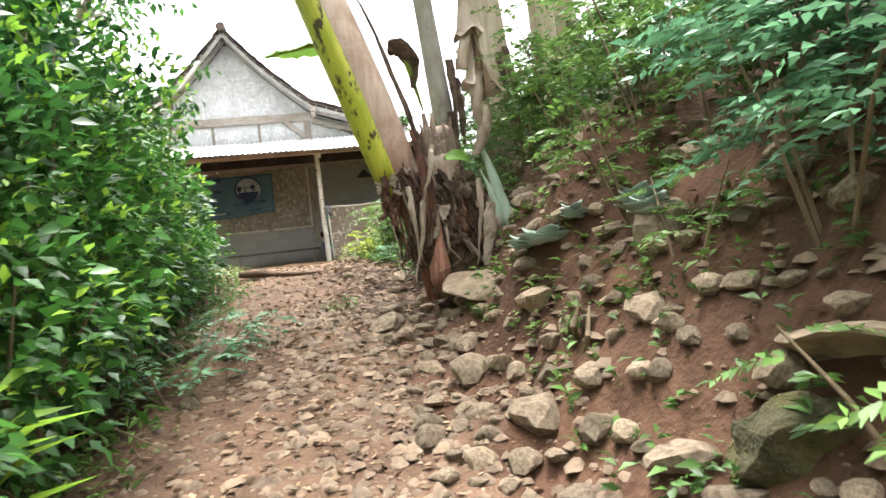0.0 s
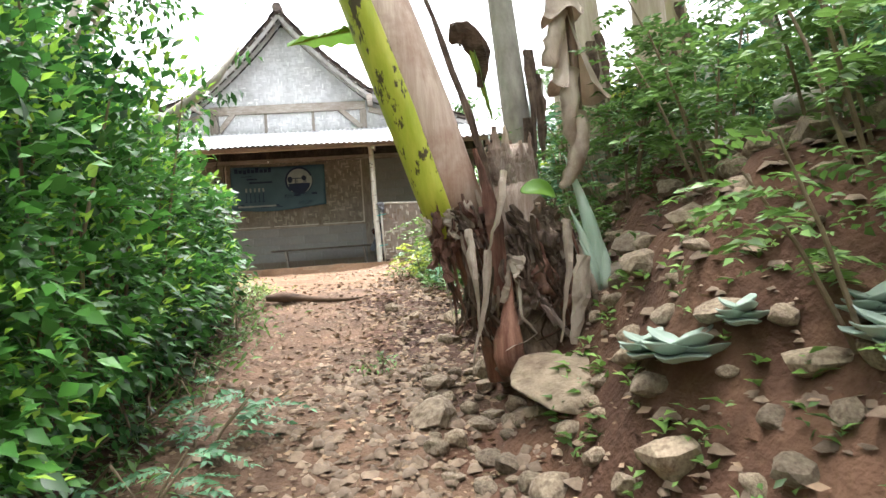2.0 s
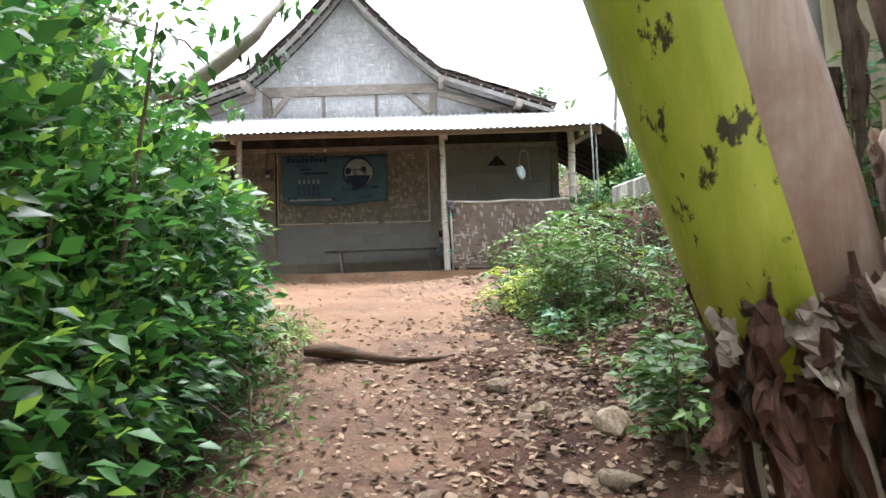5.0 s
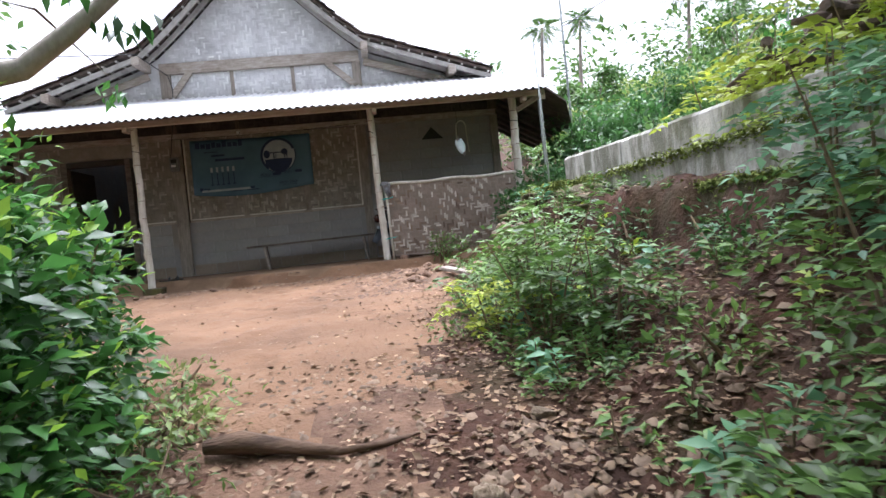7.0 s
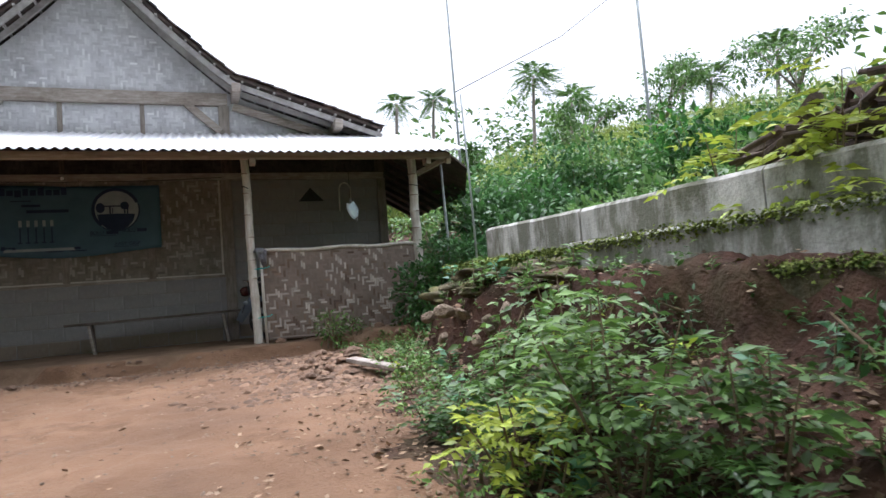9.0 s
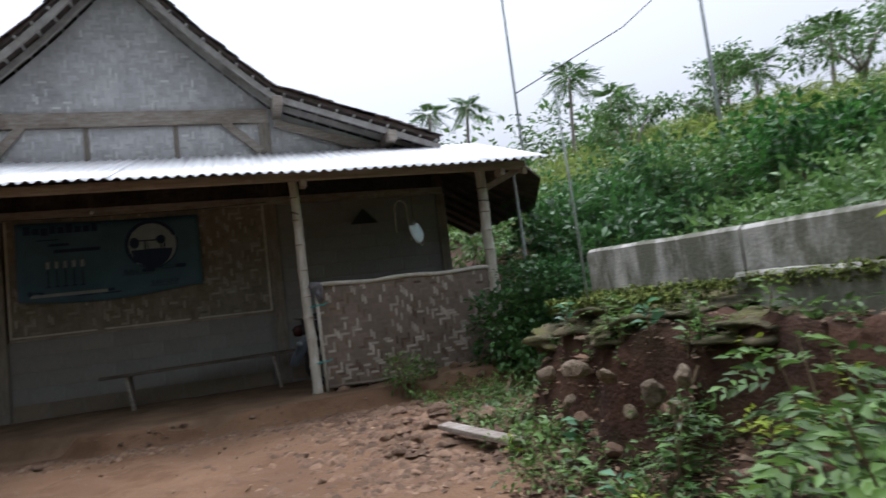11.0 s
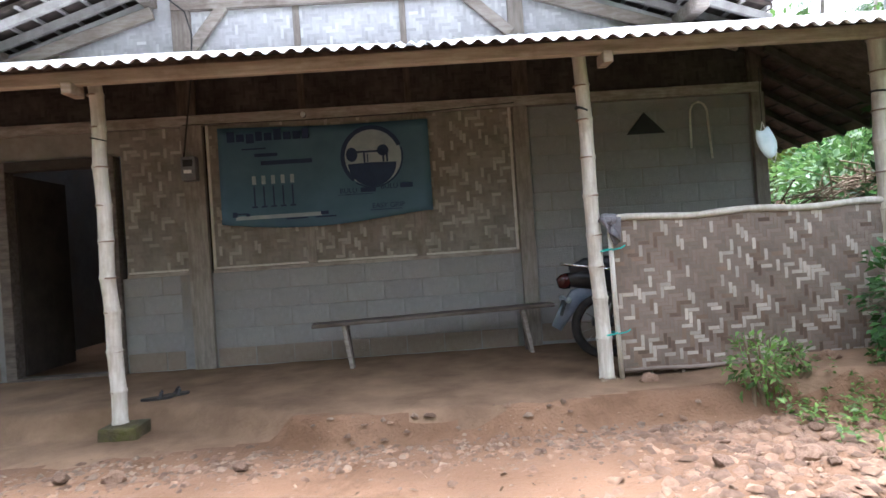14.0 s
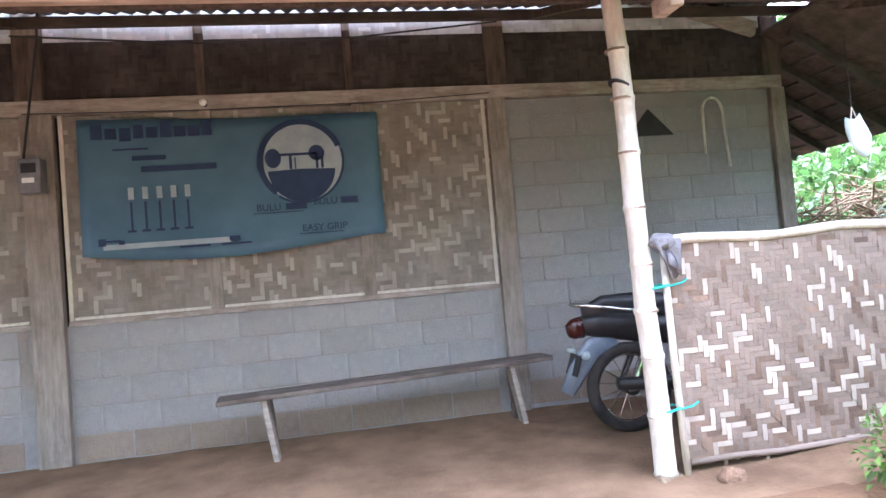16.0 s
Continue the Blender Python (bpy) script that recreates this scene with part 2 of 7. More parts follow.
M_BLOCKMUD = mat("mud_splashed_block", (0.215, 0.168, 0.128), (0.31, 0.262, 0.215), 3, 0.95, 0.4, 60, stain=(0.23, 0.165, 0.115), sscale=2.2, samount=0.8, randob=0.06)
M_MORTAR = mat("mortar", (0.23, 0.226, 0.22), (0.30, 0.296, 0.29), 6, 0.95, 0.5, 50, stain=(0.24, 0.18, 0.13), sscale=1.5)
M_CONC = mat("weathered_concrete", (0.40, 0.39, 0.35), (0.60, 0.58, 0.53), 3.0, 0.93, 0.4, 40, stain=(0.14, 0.14, 0.10), sscale=2.6, samount=0.95, sstretch=(1, 1, 0.4), ssharp=(0.40, 0.57))
M_ZINC = mat("galvanised_sheet", (0.74, 0.75, 0.76), (0.86, 0.87, 0.87), 2, 0.4, 0.05, 20, stain=(0.52, 0.48, 0.44), sscale=1.2, samount=0.3, metal=0.2, sstretch=(3, 0.3, 1))
M_FASCIA = mat("fascia_timber", (0.28, 0.215, 0.165), (0.45, 0.375, 0.305), 4, 0.8, 0.3, 30, stretch=(0.6, 6, 6), stain=(0.17, 0.11, 0.075), sscale=1.6)
M_TILE = mat("dark_clay_tile", (0.055, 0.042, 0.038), (0.13, 0.095, 0.08), 8, 0.9, 0.4, 40, stain=(0.045, 0.05, 0.028), sscale=3, randob=0.25)
M_RAFTER = mat("grey_rafter", (0.27, 0.255, 0.235), (0.44, 0.425, 0.40), 5, 0.85, 0.3, 30)
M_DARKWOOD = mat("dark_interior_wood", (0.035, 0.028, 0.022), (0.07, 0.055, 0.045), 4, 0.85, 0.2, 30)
# darker version of the rafter colour, for rafters in shade below the tiles
M_DIMRAFTER = mat("shaded_rafter", (0.045, 0.038, 0.034), (0.095, 0.083, 0.073), 5, 0.85, 0.3, 30)
M_TREE = mat("tree_bark", (0.20, 0.175, 0.145), (0.36, 0.325, 0.28), 8, 0.9, 0.5, 30, stretch=(1, 1, 0.5))
M_STEM = mat("woody_stem", (0.12, 0.085, 0.05), (0.22, 0.16, 0.10), 9, 0.9, 0.4, 40)
M_LOG = mat("dark_log", (0.05, 0.03, 0.018), (0.13, 0.08, 0.05), 7, 0.9, 0.5, 40, stretch=(0.5, 2, 2))
M_FIREWOOD = mat("firewood", (0.05, 0.035, 0.028), (0.16, 0.115, 0.085), 8, 0.9, 0.4, 40, island=0.3)
M_BAN_G = mat("banana_stem_green", (0.36, 0.40, 0.03), (0.52, 0.50, 0.07), 5, 0.5, 0.15, 30, stretch=(3, 3, 0.5), stain=(0.055, 0.035, 0.02), sscale=6.5, samount=0.97, sstretch=(1.5, 1.5, 0.7), ssharp=(0.56, 0.59))
M_BAN_P = mat("banana_sheath_pink", (0.36, 0.235, 0.175), (0.56, 0.43, 0.34), 4, 0.6, 0.2, 30, stretch=(5, 5, 0.4), stain=(0.23, 0.10, 0.06), sscale=2, samount=0.7)
M_BAN_D = mat("banana_dry_sheath", (0.085, 0.05, 0.034), (0.30, 0.212, 0.152), 6, 0.85, 0.6, 40, stretch=(4, 4, 0.6), stain=(0.05, 0.028, 0.02), sscale=5, samount=0.85, island=0.35)
M_BAN_R = mat("banana_red_sheath", (0.13, 0.048, 0.03), (0.33, 0.17, 0.115), 5, 0.7, 0.4, 40, stretch=(6, 6, 0.4), stain=(0.06, 0.03, 0.02), sscale=3, samount=0.8, island=0.25)
M_BAN_T = mat("banana_cut_trunk", (0.33, 0.225, 0.17), (0.62, 0.50, 0.42), 5, 0.75, 0.5, 40, stretch=(7, 7, 0.5), stain=(0.16, 0.085, 0.06), sscale=3, samount=0.8, island=0.2, sstretch=(2, 2, 0.5))
M_BAN_S = mat("banana_old_trunk", (0.32, 0.245, 0.175), (0.52, 0.43, 0.335), 5, 0.75, 0.3, 40, stretch=(4, 4, 0.5), stain=(0.36, 0.33, 0.15), sscale=1.6, samount=0.6)
M_BAN_B = mat("banana_sucker", (0.24, 0.34, 0.25), (0.42, 0.50, 0.40), 5, 0.5, 0.15, 30, stretch=(3, 3, 0.5), stain=(0.40, 0.34, 0.25), sscale=4)
M_DRY = mat("dry_bract", (0.40, 0.31, 0.23), (0.62, 0.52, 0.42), 5, 0.8, 0.2, 40, stretch=(2, 2, 0.6), stain=(0.22, 0.14, 0.10), sscale=5)
M_LF_HEDGE = leafmat("hedge_leaf", (0.024, 0.085, 0.022), (0.075, 0.205, 0.034), 0.65, 0.36, 0.38)
M_LF_TIP = leafmat("young_hedge_leaf", (0.17, 0.34, 0.035), (0.30, 0.47, 0.06), 0.3, 0.4, 0.45)
M_LF_BANK = leafmat("bank_leaf", (0.06, 0.13, 0.032), (0.15, 0.255, 0.055), 0.5)
M_LF_BLUE = leafmat("blue_green_feather_leaf", (0.07, 0.18, 0.095), (0.15, 0.30, 0.15), 0.4)
M_LF_YEL = leafmat("yellow_green_leaf", (0.22, 0.32, 0.03), (0.42, 0.48, 0.06), 0.35)
M_LF_BUSH = leafmat("dark_bush_leaf", (0.035, 0.10, 0.03), (0.085, 0.19, 0.05), 0.45)
M_LF_FAR = leafmat("far_leaf", (0.06, 0.14, 0.035), (0.16, 0.27, 0.075), 0.4)
M_LF_CORN = leafmat("field_leaf", (0.17, 0.25, 0.05), (0.30, 0.36, 0.09), 0.3)
M_LF_GREY = leafmat("grey_green_leaf", (0.24, 0.31, 0.25), (0.38, 0.44, 0.37), 0.2, 0.55, 0.15)
M_LF_BAN = leafmat("banana_leaf", (0.12, 0.24, 0.03), (0.2, 0.36, 0.06), 0.2, 0.35, 0.4)
M_BENCH = mat("dark_bench_plank", (0.085, 0.068, 0.055), (0.20, 0.165, 0.14), 5, 0.75, 0.3, 30, stretch=(1, 6, 6), stain=(0.055, 0.04, 0.03), sscale=2)
# timber colour darkened to carry the shade beneath the porch roof
M_SHADEWOOD = mat("shade_darkened_timber", (0.05, 0.036, 0.028), (0.125, 0.093, 0.074), 5, 0.85, 0.3, 30, stretch=(5, 5, 0.8))
M_LITTER = mat("leaf_litter", (0.11, 0.068, 0.04), (0.29, 0.20, 0.125), 3, 0.9, 0.0, island=0.5)
M_GRASS = leafmat("grass", (0.10, 0.17, 0.035), (0.22, 0.29, 0.08), 0.4, 0.5, 0.3)
M_BANNER = mat("blue_banner", (0.05, 0.112, 0.165), (0.085, 0.165, 0.228), 0.9, 0.55, 0.08, 14)
M_NAVY = mat("navy_print", (0.012, 0.028, 0.075), (0.02, 0.04, 0.10), 5, 0.6, 0.0)
M_PALEPRINT = mat("pale_print", (0.25, 0.31, 0.34), (0.36, 0.41, 0.43), 5, 0.6, 0.0)
M_BLACK = mat("black_plastic", (0.012, 0.012, 0.013), (0.025, 0.025, 0.026), 9, 0.4, 0.05)
M_RUBBER = mat("tyre_rubber", (0.018, 0.017, 0.016), (0.045, 0.04, 0.036), 9, 0.85, 0.2)
M_CHROME = mat("chrome", (0.6, 0.6, 0.6), (0.75, 0.75, 0.75), 9, 0.18, 0.0, metal=1.0)
M_BLUEGREY = mat("blue_grey_paint", (0.10, 0.13, 0.17), (0.17, 0.2, 0.24), 6, 0.4, 0.05)
M_REDLENS = mat("red_lens", (0.035, 0.008, 0.006), (0.06, 0.012, 0.01), 6, 0.25, 0.0)
M_CLOTH = mat("grey_cloth", (0.16, 0.155, 0.17), (0.25, 0.24, 0.255), 9, 0.95, 0.4, 120)
M_MASK = mat("pale_blue_cloth", (0.55, 0.72, 0.78), (0.72, 0.84, 0.88), 9, 0.9, 0.1)
M_TEAL = mat("teal_string", (0.04, 0.40, 0.36), (0.07, 0.5, 0.45), 9, 0.6, 0.0)
M_WHITE = mat("white_plastic", (0.7, 0.7, 0.68), (0.82, 0.82, 0.8), 9, 0.5, 0.0)
M_GREYBOX = mat("grey_meter", (0.12, 0.12, 0.125), (0.2, 0.2, 0.205), 9, 0.5, 0.05)
M_WIRE = mat("black_wire", (0.02, 0.02, 0.02), (0.04, 0.04, 0.04), 9, 0.6, 0.0)
M_POLE = mat("grey_pole", (0.24, 0.27, 0.26), (0.36, 0.39, 0.37), 9, 0.7, 0.1)


# ---- ground ----
PROFILE_Y = (-60, -30, -18, -16.4, -15.6, -14.4, -13.6, -12.3, -11.1, -9.5, -8.4, -7.2, -5, -3.6, -2.9, 0)
PROFILE_Z = (-6.5, -4.2, -2.4, -2.0, -1.7, -1.42, -1.27, -0.95, -0.78, -0.44, -0.34, -0.28, -0.22, -0.19, -0.17, -0.16)


def smooth01(a):
    a = np.clip(a, 0, 1)
    return a * a * (3 - 2 * a)


def ground_z(x, y, fine=True):
    """Height of the ground at arrays x, y."""
    x, y = np.asarray(x, float), np.asarray(y, float)
    z = np.interp(y, PROFILE_Y, PROFILE_Z)
    toe = np.interp(y, (-18, -14, -13.4, -12.3, -8, -5, -3.9, -2.5), (0.95, 0.9, 0.93, 0.95, 1.15, 1.55, 2.1, 3.4))
    rise = np.interp(y, (-18, -14.5, -12.3, -10, -8, -5, -3.9, -2.5), (1.45, 1.38, 1.15, 0.9, 0.76, 0.74, 0.6, 0.35))
    run = np.interp(y, (-14, -13.4, -12.6, -12, -10, -8, -5), (1.4, 1.02, 1.15, 1.2, 1.3, 1.2, 0.6))
    # cut face of dark soil below the retaining wall
    cut_x = np.interp(y, (-11, -8.5, -6.5, -5.7, -4.6), (2.3, 2.28, 1.95, 1.68, 1.8)) + 0.05 * np.sin(y * 4.3) + 0.03 * np.sin(y * 11)
    cut_h = np.interp(y, (-11.6, -10.5, -8.5, -5.7, -4.7, -4.35), (0, 0.32, 0.42, 0.5, 0.45, 0))
    z = z + cut_h * smooth01((x - cut_x) / 0.17)
    rise = rise - cut_h * 0.8
    z = z + rise * smooth01((x - toe) / run * 0.92) + np.interp(y, (-13, -11), (0.3, 0.05)) * np.clip(x - toe - run, 0, 3)
    z = z - 0.12 * smooth01((-0.4 - x) / 0.8) * smooth01((-8.5 - y) / 1.0)
    # earth terrace under the porch
    edge = np.interp(x, (-8, -2.9, -2.0, 0.5), (-1.72, -1.74, -2.45, -2.55)) + 0.05 * np.sin(x * 1.7) + 0.06 * np.sin(x * 5.1)
    tz = smooth01((y - edge + 0.10) / 0.2) * smooth01((x + 7.4) / 0.4) * smooth01((4.4 - x) / 1.5)
    z = z * (1 - tz) + tz * (0.0 + 0.10 * smooth01((x - 0.7) / 1.5) * smooth01((-1.75 - y) / 0.1))
    # rubble slope between yard and bank
    z = z + 0.10 * np.exp(-((x - 0.9) / 0.8) ** 2 - ((y + 3.9) / 0.9) ** 2)
    # hillside beyond
    far = np.clip(x - 4.2, 0, 60) * 0.24 + np.clip(y - 6, 0, 80) * 0.15
    z = z + np.minimum(far, 13) - 0.10 * np.clip(-x - 9, 0, 40)
    if fine:
        rub = np.exp(-((x - 1.1) / 0.75) ** 2 - ((y + 4.1) / 1.1) ** 2)
        z = z + rub * (0.035 * np.sin(x * 9.1 + 2.1 * np.sin(y * 6.3)) * np.sin(y * 8.7 + 1.9 * np.sin(x * 7.1)) + 0.02 * np.sin(x * 19 + 3 * np.sin(y * 13)))
        k = smooth01((np.abs(x - 0.4) - 0.2) / 0.9)
        n = np.sin(x * 7.3 + 1.3 * np.sin(y * 3.1)) * np.sin(y * 6.1 + 1.7 * np.sin(x * 4.3))
        n2 = np.sin(x * 17.1 + 2 * np.sin(y * 9.7)) * np.sin(y * 15.3 + 2 * np.sin(x * 12.1))
        inside = 1 - 0.85 * smooth01((y + 2.6) / 0.3)
        bank = smooth01((x - toe + 0.2) / 0.4) * smooth01((-3.5 - y) / 0.5)
        n3 = np.sin(x * 3.7 + 2 * np.sin(y * 2.3)) * np.sin(y * 4.4 + 2 * np.sin(x * 2.9))
        z = z + bank * (0.05 * n3 + 0.022 * n + 0.012 * n2)
        z = z + (0.014 * n * (0.5 + k) + 0.008 * n2 * (0.6 + 0.8 * k)) * inside
    return z


def gz(x, y):
    return float(ground_z(np.array([x]), np.array([y]))[0])


def lines(lo, hi, step, far, grow=1.18):
    a = list(np.arange(lo, hi + step / 2, step))
    d, s = a[-1], step
    while d < far:
        s *= grow
        d += s
        a.append(d)
    d, s = a[0], step
    b = []
    while d > -far:
        s *= grow
        d -= s
        b.append(d)
    return np.array(b[::-1] + a)


gx, gy = lines(-8.6, 3.6, 0.055, 320), lines(-17.5, 0.0, 0.055, 320)
GX, GY = np.meshgrid(gx, gy)
GZ = ground_z(GX, GY)
gv = np.stack([GX.ravel(), GY.ravel(), GZ.ravel()], 1)
nx = len(gx)
ii = (np.arange(len(gy) - 1)[:, None] * nx + np.arange(nx - 1)[None]).ravel()
ground = mesh_np("ground", gv, np.stack([ii, ii + 1, ii + nx + 1, ii + nx], 1), M_DIRT, smooth=True)
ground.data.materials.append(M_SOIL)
fx, fy = (GX[:-1, :-1] + GX[1:, 1:]).ravel() / 2, (GY[:-1, :-1] + GY[1:, 1:]).ravel() / 2
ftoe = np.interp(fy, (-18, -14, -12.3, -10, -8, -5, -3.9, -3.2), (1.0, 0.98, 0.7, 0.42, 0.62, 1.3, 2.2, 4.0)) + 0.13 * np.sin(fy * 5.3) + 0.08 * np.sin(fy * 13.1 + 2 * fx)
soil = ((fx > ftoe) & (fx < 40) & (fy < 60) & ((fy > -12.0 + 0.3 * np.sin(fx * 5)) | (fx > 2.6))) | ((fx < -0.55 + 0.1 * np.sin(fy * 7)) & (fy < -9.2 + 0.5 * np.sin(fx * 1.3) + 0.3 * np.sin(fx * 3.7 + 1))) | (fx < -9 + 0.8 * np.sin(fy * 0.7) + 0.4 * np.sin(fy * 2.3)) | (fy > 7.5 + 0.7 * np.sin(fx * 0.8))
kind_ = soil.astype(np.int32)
wob_ = 0.25 * np.sin(fx * 4.1 + 1.2 * np.sin(fy * 2.7)) + 0.12 * np.sin(fx * 11.3 + fy * 7.9)
kind_[(kind_ == 0) & (fy < -9.3 + wob_)] = 2
kind_[(kind_ != 1) & (fx > ftoe) & (fy < -11.6)] = 3
kind_[(fy > -2.42 + 0.1 * np.sin(fx * 2.3)) & (fy < 0.1) & (fx > -7.2) & (fx < 3.0)] = 4
ground.data.materials.append(M_PATH)
ground.data.materials.append(M_RED)
ground.data.materials.append(M_TERRACE)
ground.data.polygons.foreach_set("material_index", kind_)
tagged(ground, "red-brown trodden earth path, yard and bank", "ground", kind="structure")


# ---- house ----
def weave_panel(name, x0, x1, z0, z1, y, cell, base, bright, share, parent, seed, dark=None, slope=None, dark_low=False):
    """A panel of plaited bamboo: upright and lying floats three cells long, on a thin backing. slope(x) gives the upper edge."""
    rnd = random.Random(seed)
    sets = {0: ([], []), 1: ([], []), 2: ([], [])}
    nx_, nz_ = int((x1 - x0) / cell), int((z1 - z0) / cell)
    cx, cz = (x1 - x0) / nx_, (z1 - z0) / nz_
    patch = {}
    for i in range(-3, nx_):
        for j in range(-3, nz_):
            k = (i + j) % 6
            if k not in (0, 3):
                continue
            if k == 0:
                xa, xb, za, zb = i * cx, (i + 1) * cx, j * cz, (j + 3) * cz
            else:
                xa, xb, za, zb = (i) * cx, (i + 3) * cx, j * cz, (j + 1) * cz
            xa, xb, za, zb = max(xa, 0), min(xb, x1 - x0), max(za, 0), min(zb, z1 - z0)
            if xb - xa < cx * 0.4 or zb - za < cz * 0.4:
                continue
            if slope and z0 + zb > min(slope(x0 + xa), slope(x0 + xb)) - 0.01:
                continue
            u = noise.noise(Vector((i * 0.13, j * 0.13, seed * 3.1)))
            lean_ = (1.0 if k == 0 else 0.6) if not dark_low else (1.9 - 1.2 * (1 - za / (z1 - z0)) if k == 0 else 1.5 * max(0.0, 1 - za / (z1 - z0) * 1.2))
            pick = 1 if rnd.random() < share * (1 + 1.6 * u) * lean_ else 0
            if dark and pick == 0 and rnd.random() < (0.16 if not dark_low else 0.08 + 0.75 * max(0.0, 0.5 - (za / (z1 - z0)))):
                pick = 2
            vs, fs = sets[pick]
            g = 0.045 * cell
            jit = rnd.uniform(-0.2, 0.2) * g
            yy = y - 0.004 - 0.0035 * rnd.random() - (0.002 if k == 0 else 0)
            o = len(vs)
            bow = 0.003
            xm, zm = (xa + xb) / 2, (za + zb) / 2
            if k == 0:
                for zz, dy in ((za + g, 0.0), (zm, bow), (zb - g, 0.0)):
                    vs += [(x0 + xa + g + jit, yy - dy, z0 + zz), (x0 + xb - g + jit, yy - dy, z0 + zz)]
                fs += [(o, o + 1, o + 3, o + 2), (o + 2, o + 3, o + 5, o + 4)]
            else:
                for xx, dy in ((xa + g, 0.0), (xm, bow), (xb - g, 0.0)):
                    vs += [(x0 + xx, yy - dy, z0 + za + g + jit), (x0 + xx, yy - dy, z0 + zb - g + jit)]
                fs += [(o, o + 2, o + 3, o + 1), (o + 2, o + 4, o + 5, o + 3)]
    for pick, m in ((0, base), (1, bright), (2, dark)):
        vs, fs = sets[pick]
        if vs:
            ob = mesh_np(name, np.array(vs), np.array(fs), m, parent)
            ob["kind"] = "stuff"


def block_mesh(name, w, h, d):
    bm = bbox(-w / 2, w / 2, -d / 2, d / 2, -h / 2, h / 2, bevel=0.008)
    me = bpy.data.meshes.new(name)
    bm.to_mesh(me)
    bm.free()
    me.materials.append(M_BLOCK)
    return me


house = thing("house", (0, 0, 0), "old village house of cement block and plaited bamboo", "house")
wall_front = part("wall_front", bmesh.new(), M_MORTAR, house)
bm = bmesh.new()
# mortar core of the block walls, door opening left free
box(bm, -6.2, -5.42, 0.0, 0.13, -0.15, 1.0)
box(bm, -4.24, 0.11, 0.0, 0.13, -0.15, 1.0)
box(bm, 0.11, 2.72, 0.0, 0.13, -0.15, 2.56)
bm.to_mesh(wall_front.data)
bm.free()
wall_front["label"] = "grey cement block wall with plaited bamboo panels above"
# plaited panels and their backing
for xa, xb, za, zb, sd in ((-3.24, 0.03, 1.04, 2.56, 1), (-4.14, -3.48, 1.04, 2.56, 2), (-6.14, -5.44, 1.04, 2.56, 3)):
    pan = part("panel", bbox(xa, xb, 0.0, 0.02, za, zb), M_WEAVE_W, house)
    weave_panel("plait", xa, xb, za, zb, 0.0, 0.034, M_WEAVE_W, M_WEAVE_WL, 0.26, pan, sd)
pan = part("panel", bbox(-6.14, 2.7, 0.0, 0.02, 2.68, 3.30), M_WEAVE_G, house)
# shaded band below the porch roof, put in as a darker weave colour
part("panel", bbox(-6.12, 2.62, -0.003, 0.0, 2.68, 3.12), M_WEAVE_SHADE, house, "plaited panel under the porch roof, coloured dark for its shade")
weave_panel("plait", -3.3, 0.06, 2.69, 3.12, -0.004, 0.034, M_WEAVE_SHADE, M_WEAVE_SHADE, 0.2, pan, 4)
weave_panel("plait", -3.3, 0.06, 3.12, 3.76, -0.001, 0.034, M_WEAVE_G, M_WEAVE_GL, 0.24, pan, 5)
part("panel", bbox(-3.4, 0.1, 0.0, 0.02, 3.30, 3.78), M_WEAVE_G, house)
weave_panel("plait", 0.22, 2.6, 2.69, 3.12, -0.006, 0.034, M_WEAVE_SHADE, M_WEAVE_SHADE, 0.06, pan, 16)
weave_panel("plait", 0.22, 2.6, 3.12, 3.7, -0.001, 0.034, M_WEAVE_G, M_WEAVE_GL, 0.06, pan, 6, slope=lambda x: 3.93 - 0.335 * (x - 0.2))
weave_panel("plait", -6.1, -3.52, 2.69, 3.12, -0.006, 0.034, M_WEAVE_SHADE, M_WEAVE_SHADE, 0.06, pan, 17)
weave_panel("plait", -5.9, -3.52, 3.12, 3.7, -0.001, 0.034, M_WEAVE_G, M_WEAVE_GL, 0.06, pan, 7, slope=lambda x: 3.93 - 0.335 * (-3.5 - x))
MID = -1.65


def barge(x):
    """Underside of the roof at its front edge."""
    d = abs(x - (MID - 0.05))
    if d < 2.0:
        u = 1 - d / 2.0
        return 3.98 + 2.0 * (0.86 * u + 0.14 * u * u * u) - 0.02
    return 3.98 - 0.34 * (d - 2.0)


def gable_plate(name, xs, low, y0, y1, m, parent):
    bm = bmesh.new()
    a = [(x, low(x), barge(x) - 0.03) for x in xs]
    vs = [[bm.verts.new((x, y, z)) for x, l, t in a for z in (l, max(t, l + 0.005))] for y in (y0, y1)]
    for k in range(len(a) - 1):
        i = 2 * k
        bm.faces.new((vs[0][i], vs[0][i + 2], vs[0][i + 3], vs[0][i + 1]))
        bm.faces.new((vs[1][i], vs[1][i + 1], vs[1][i + 3], vs[1][i + 2]))
    return part(name, bm, m, parent)


xs = np.linspace(-3.5, 0.2, 41)
gable = gable_plate("gable", xs, lambda x: 3.9, 0.0, 0.02, M_WEAVE_G, house)
gable["label"] = "grey plaited bamboo gable"
weave_panel("plait", -3.5, 0.2, 3.98, 5.9, -0.001, 0.036, M_WEAVE_G, M_WEAVE_GL, 0.10, gable, 9, slope=lambda x: barge(x) - 0.05)
for xa, xb in ((-6.2, -3.5), (0.2, 2.75)):
    gable_plate("gable_wing", np.linspace(xa, xb, 9), lambda x: 2.66, 0.0, 0.02, M_WEAVE_G, house)
